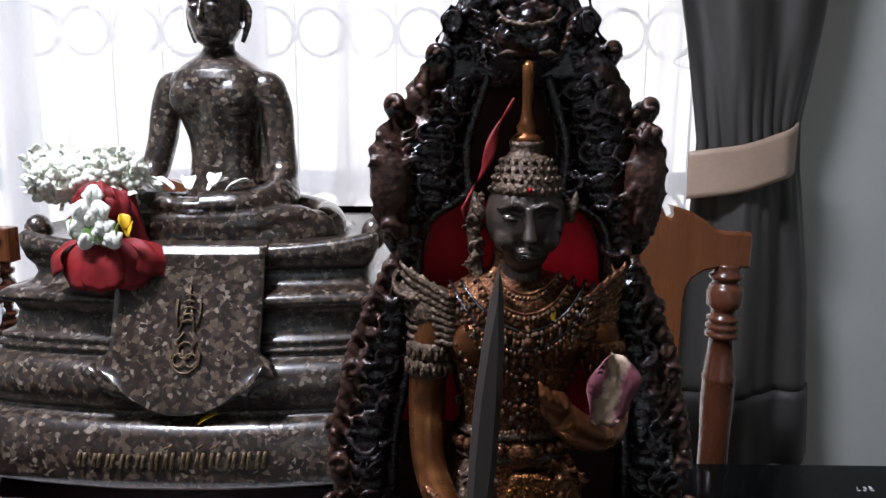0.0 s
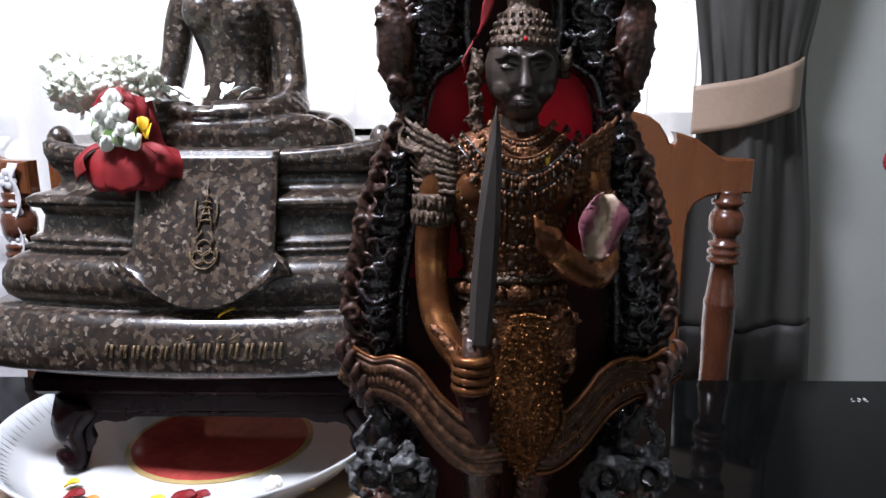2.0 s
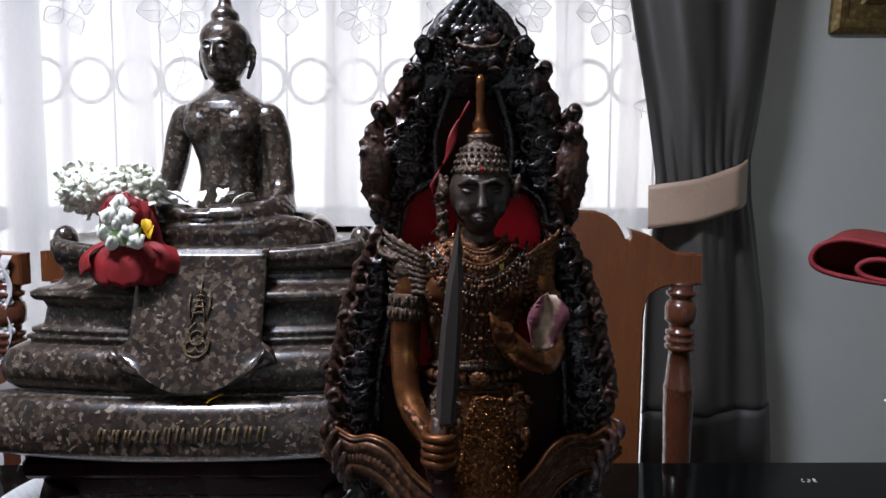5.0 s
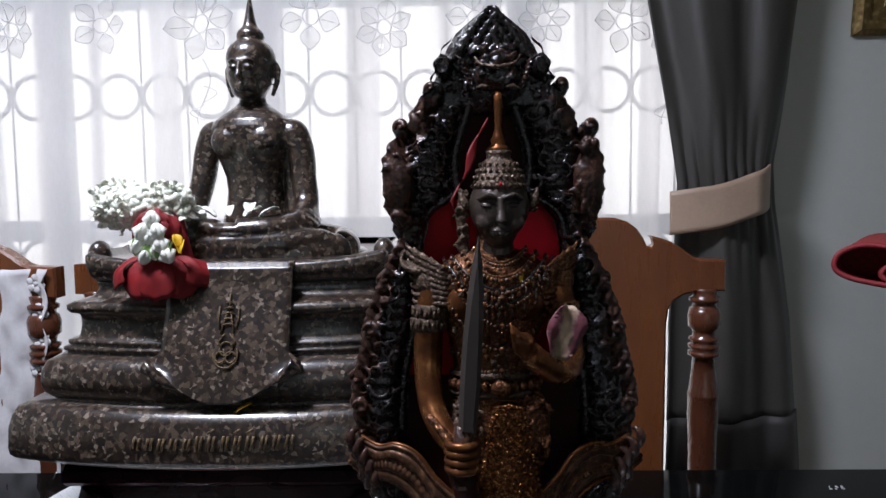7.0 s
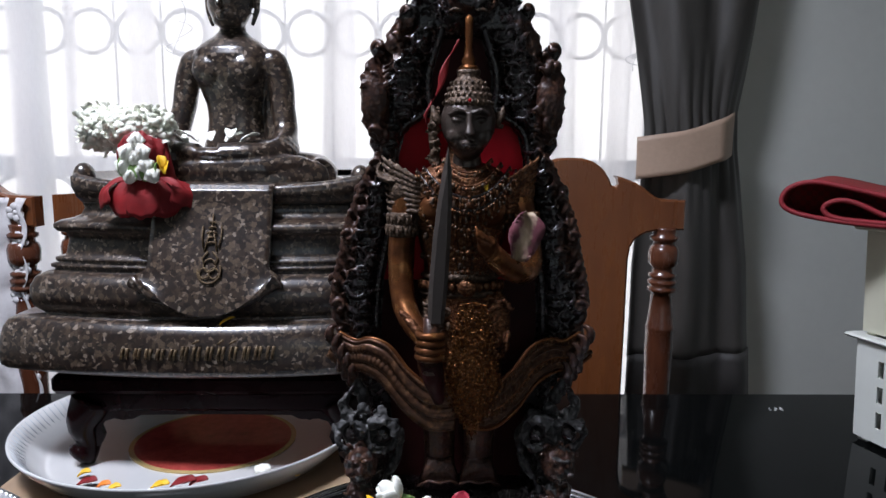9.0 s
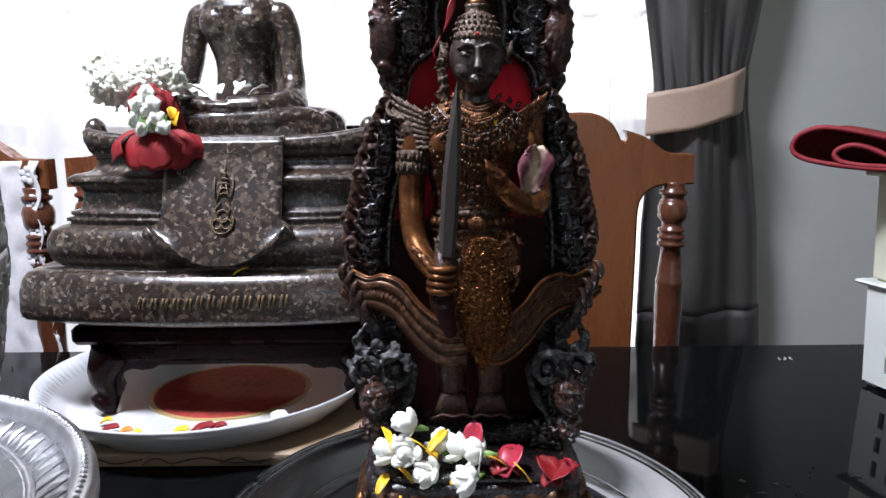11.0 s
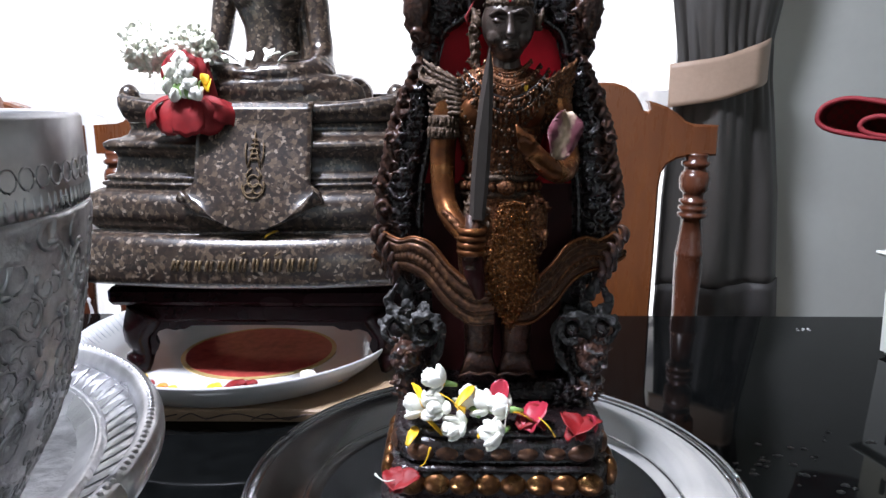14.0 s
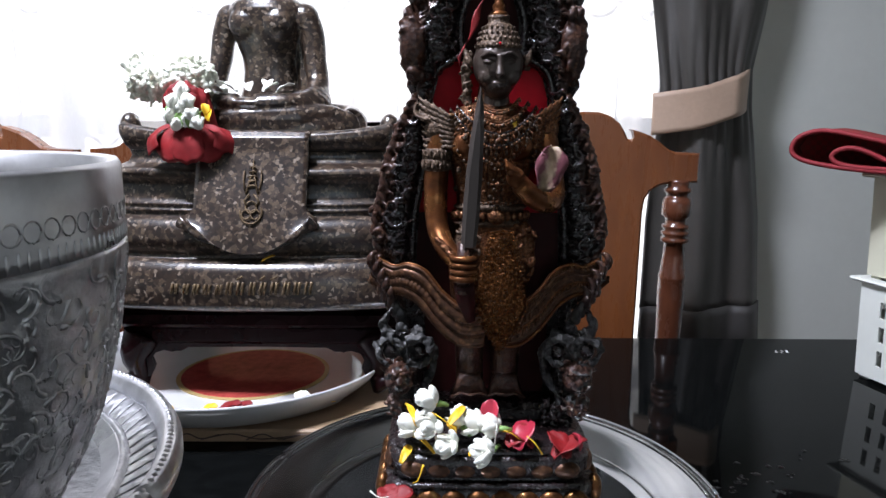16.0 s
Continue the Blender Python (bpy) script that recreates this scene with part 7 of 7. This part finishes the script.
# stacked plastic baskets with a rolled red mat on top
def basket(m4, mat, label, w=0.30, d=0.22, h=0.135):
    bk = thing("plastic_basket", label, "basket", m4, "stacked baskets")
    t = 0.003

    def panel(name, length, place):
        """A slotted wall in one piece: a plate with rows of tall holes."""
        cols = max(3, int((length - 0.05) / 0.021))
        xs = [-length / 2]
        for i in range(cols):
            c = -length / 2 + 0.025 + (length - 0.05) * (i + 0.5) / cols
            xs += [c - 0.0042, c + 0.0042]
        xs.append(length / 2)
        zs = [0.0, 0.020, 0.042, 0.054, 0.076, 0.088, 0.110, h]
        keep = {(i, j) for i in range(len(xs) - 1) for j in range(len(zs) - 1) if not (i % 2 and j % 2)}
        w = len(zs)
        vs = [(x, y, z) for y in (-t / 2, t / 2) for x in xs for z in zs]
        n = len(xs) * w
        fs = []
        for i, j in keep:
            q = (i * w + j, (i + 1) * w + j, (i + 1) * w + j + 1, i * w + j + 1)
            fs += [q, tuple(k + n for k in reversed(q))]
            for di, dj, e in ((-1, 0, (0, 3)), (1, 0, (1, 2)), (0, -1, (0, 1)), (0, 1, (3, 2))):
                if (i + di, j + dj) not in keep:
                    p, r = q[e[0]], q[e[1]]
                    fs.append((p, r, r + n, p + n))
        m = Mesh()
        m.add(vs, fs, 0, False)
        ob = part(name, m, mat, bk)
        ob.matrix_local = place
    panel("front_wall", w - 0.012, pose(0, -d / 2 + 0.006, 0, 3, 0, 0))
    panel("back_wall", w - 0.012, pose(0, d / 2 - 0.006, 0, -3, 0, 0))
    panel("side_wall", d - 0.012, pose(-w / 2 + 0.006, 0, 0, 0, -3, 0) @ pose(0, 0, 0, 0, 0, 90))
    panel("side_wall", d - 0.012, pose(w / 2 - 0.006, 0, 0, 0, 3, 0) @ pose(0, 0, 0, 0, 0, 90))
    m = Mesh()
    m.box((0, 0, 0.004), (w - 0.03, d - 0.03, 0.006), 0.002)
    part("bottom", m, mat, bk)
    for sx in (-1, 1):
        m = Mesh()
        m.box((sx * (w / 2), 0, h), (0.020, d + 0.02, 0.005), 0.002)
        part("rim", m, mat, bk)
    for sy in (-1, 1):
        m = Mesh()
        m.box((0, sy * (d / 2), h - 0.0005), (w + 0.018, 0.020, 0.005), 0.002)
        part("rim", m, mat, bk)
    for sx in (-1, 1):
        for sy in (-1, 1):
            m = Mesh()
            m.box((sx * (w / 2 - 0.016), sy * (d / 2 - 0.016), 0.0), (0.016, 0.016, 0.012), 0.002)
            part("foot", m, mat, bk)
    return bk


basket(pose(0.760, 0.769, 0.7565, 0, 0, 14.5), PLASTIC, "white plastic basket with slotted walls on the table")
basket(pose(0.760, 0.769, 0.8985, 0, 0, 14.5), PLASTIC_CREAM, "cream plastic basket stacked on a white basket")
roll = thing("rolled_mat", "folded red woven table mat lying on the baskets", "mat", pose(0.472, 0.833, 1.0378, 0, 0, -35))
fold = [(0.30, 0.001), (0.16, 0.001), (0.08, 0.004), (0.03, 0.010), (0.006, 0.018), (0.0, 0.030), (0.008, 0.044), (0.030, 0.052), (0.06, 0.049), (0.12, 0.036), (0.20, 0.024), (0.30, 0.022)]
inner = [(0.30, 0.008), (0.17, 0.006), (0.10, 0.006), (0.062, 0.009), (0.048, 0.017), (0.051, 0.026), (0.066, 0.031), (0.085, 0.027), (0.115, 0.014), (0.15, 0.011), (0.20, 0.016), (0.30, 0.018)]
for nm, line in (("outer_fold", fold), ("inner_fold", inner)):
    path = smooth_line([(x, 0, z) for x, z in line], 64)
    m = Mesh()
    m.sheet(lambda u, v: (path[round(u * 64)][0], 0.27 * v, path[round(u * 64)][2] + 0.001), 64, 10, 0.0024)
    part(nm, m, MAT_RED, roll)
    m = Mesh()
    m.tube([(q[0], -0.001, q[2] + 0.002) for q in path], 0.0032, 6)
    part("binding", m, MAT_EDGE, roll, "brighter red bound edge")

m = Mesh()
m.slab([(x, z) for x, z in fold], 0.075, 0.085)
part("tucked_layer", m, MAT_RED, roll, "dark tucked inner layer")

# wrapped packet at the table's far end
pk = thing("wrapped_packet", "blue and white wrapped packet standing on the table", "packet", pose(-0.735, 0.93, 0.7505, 0, 0, 25))
m = Mesh()
m.box((0, 0, 0.055), (0.14, 0.05, 0.11), 0.012)
part("wrapper", m, BLUE, pk)
m = Mesh()
for i in range(4):
    m.box((-0.04 + 0.028 * i, -0.0262, 0.045 + 0.008 * i), (0.012, 0.002, 0.03), 0.0005, 0, None)
part("print", m, WHITE_PAPER, pk, "white printed bars")
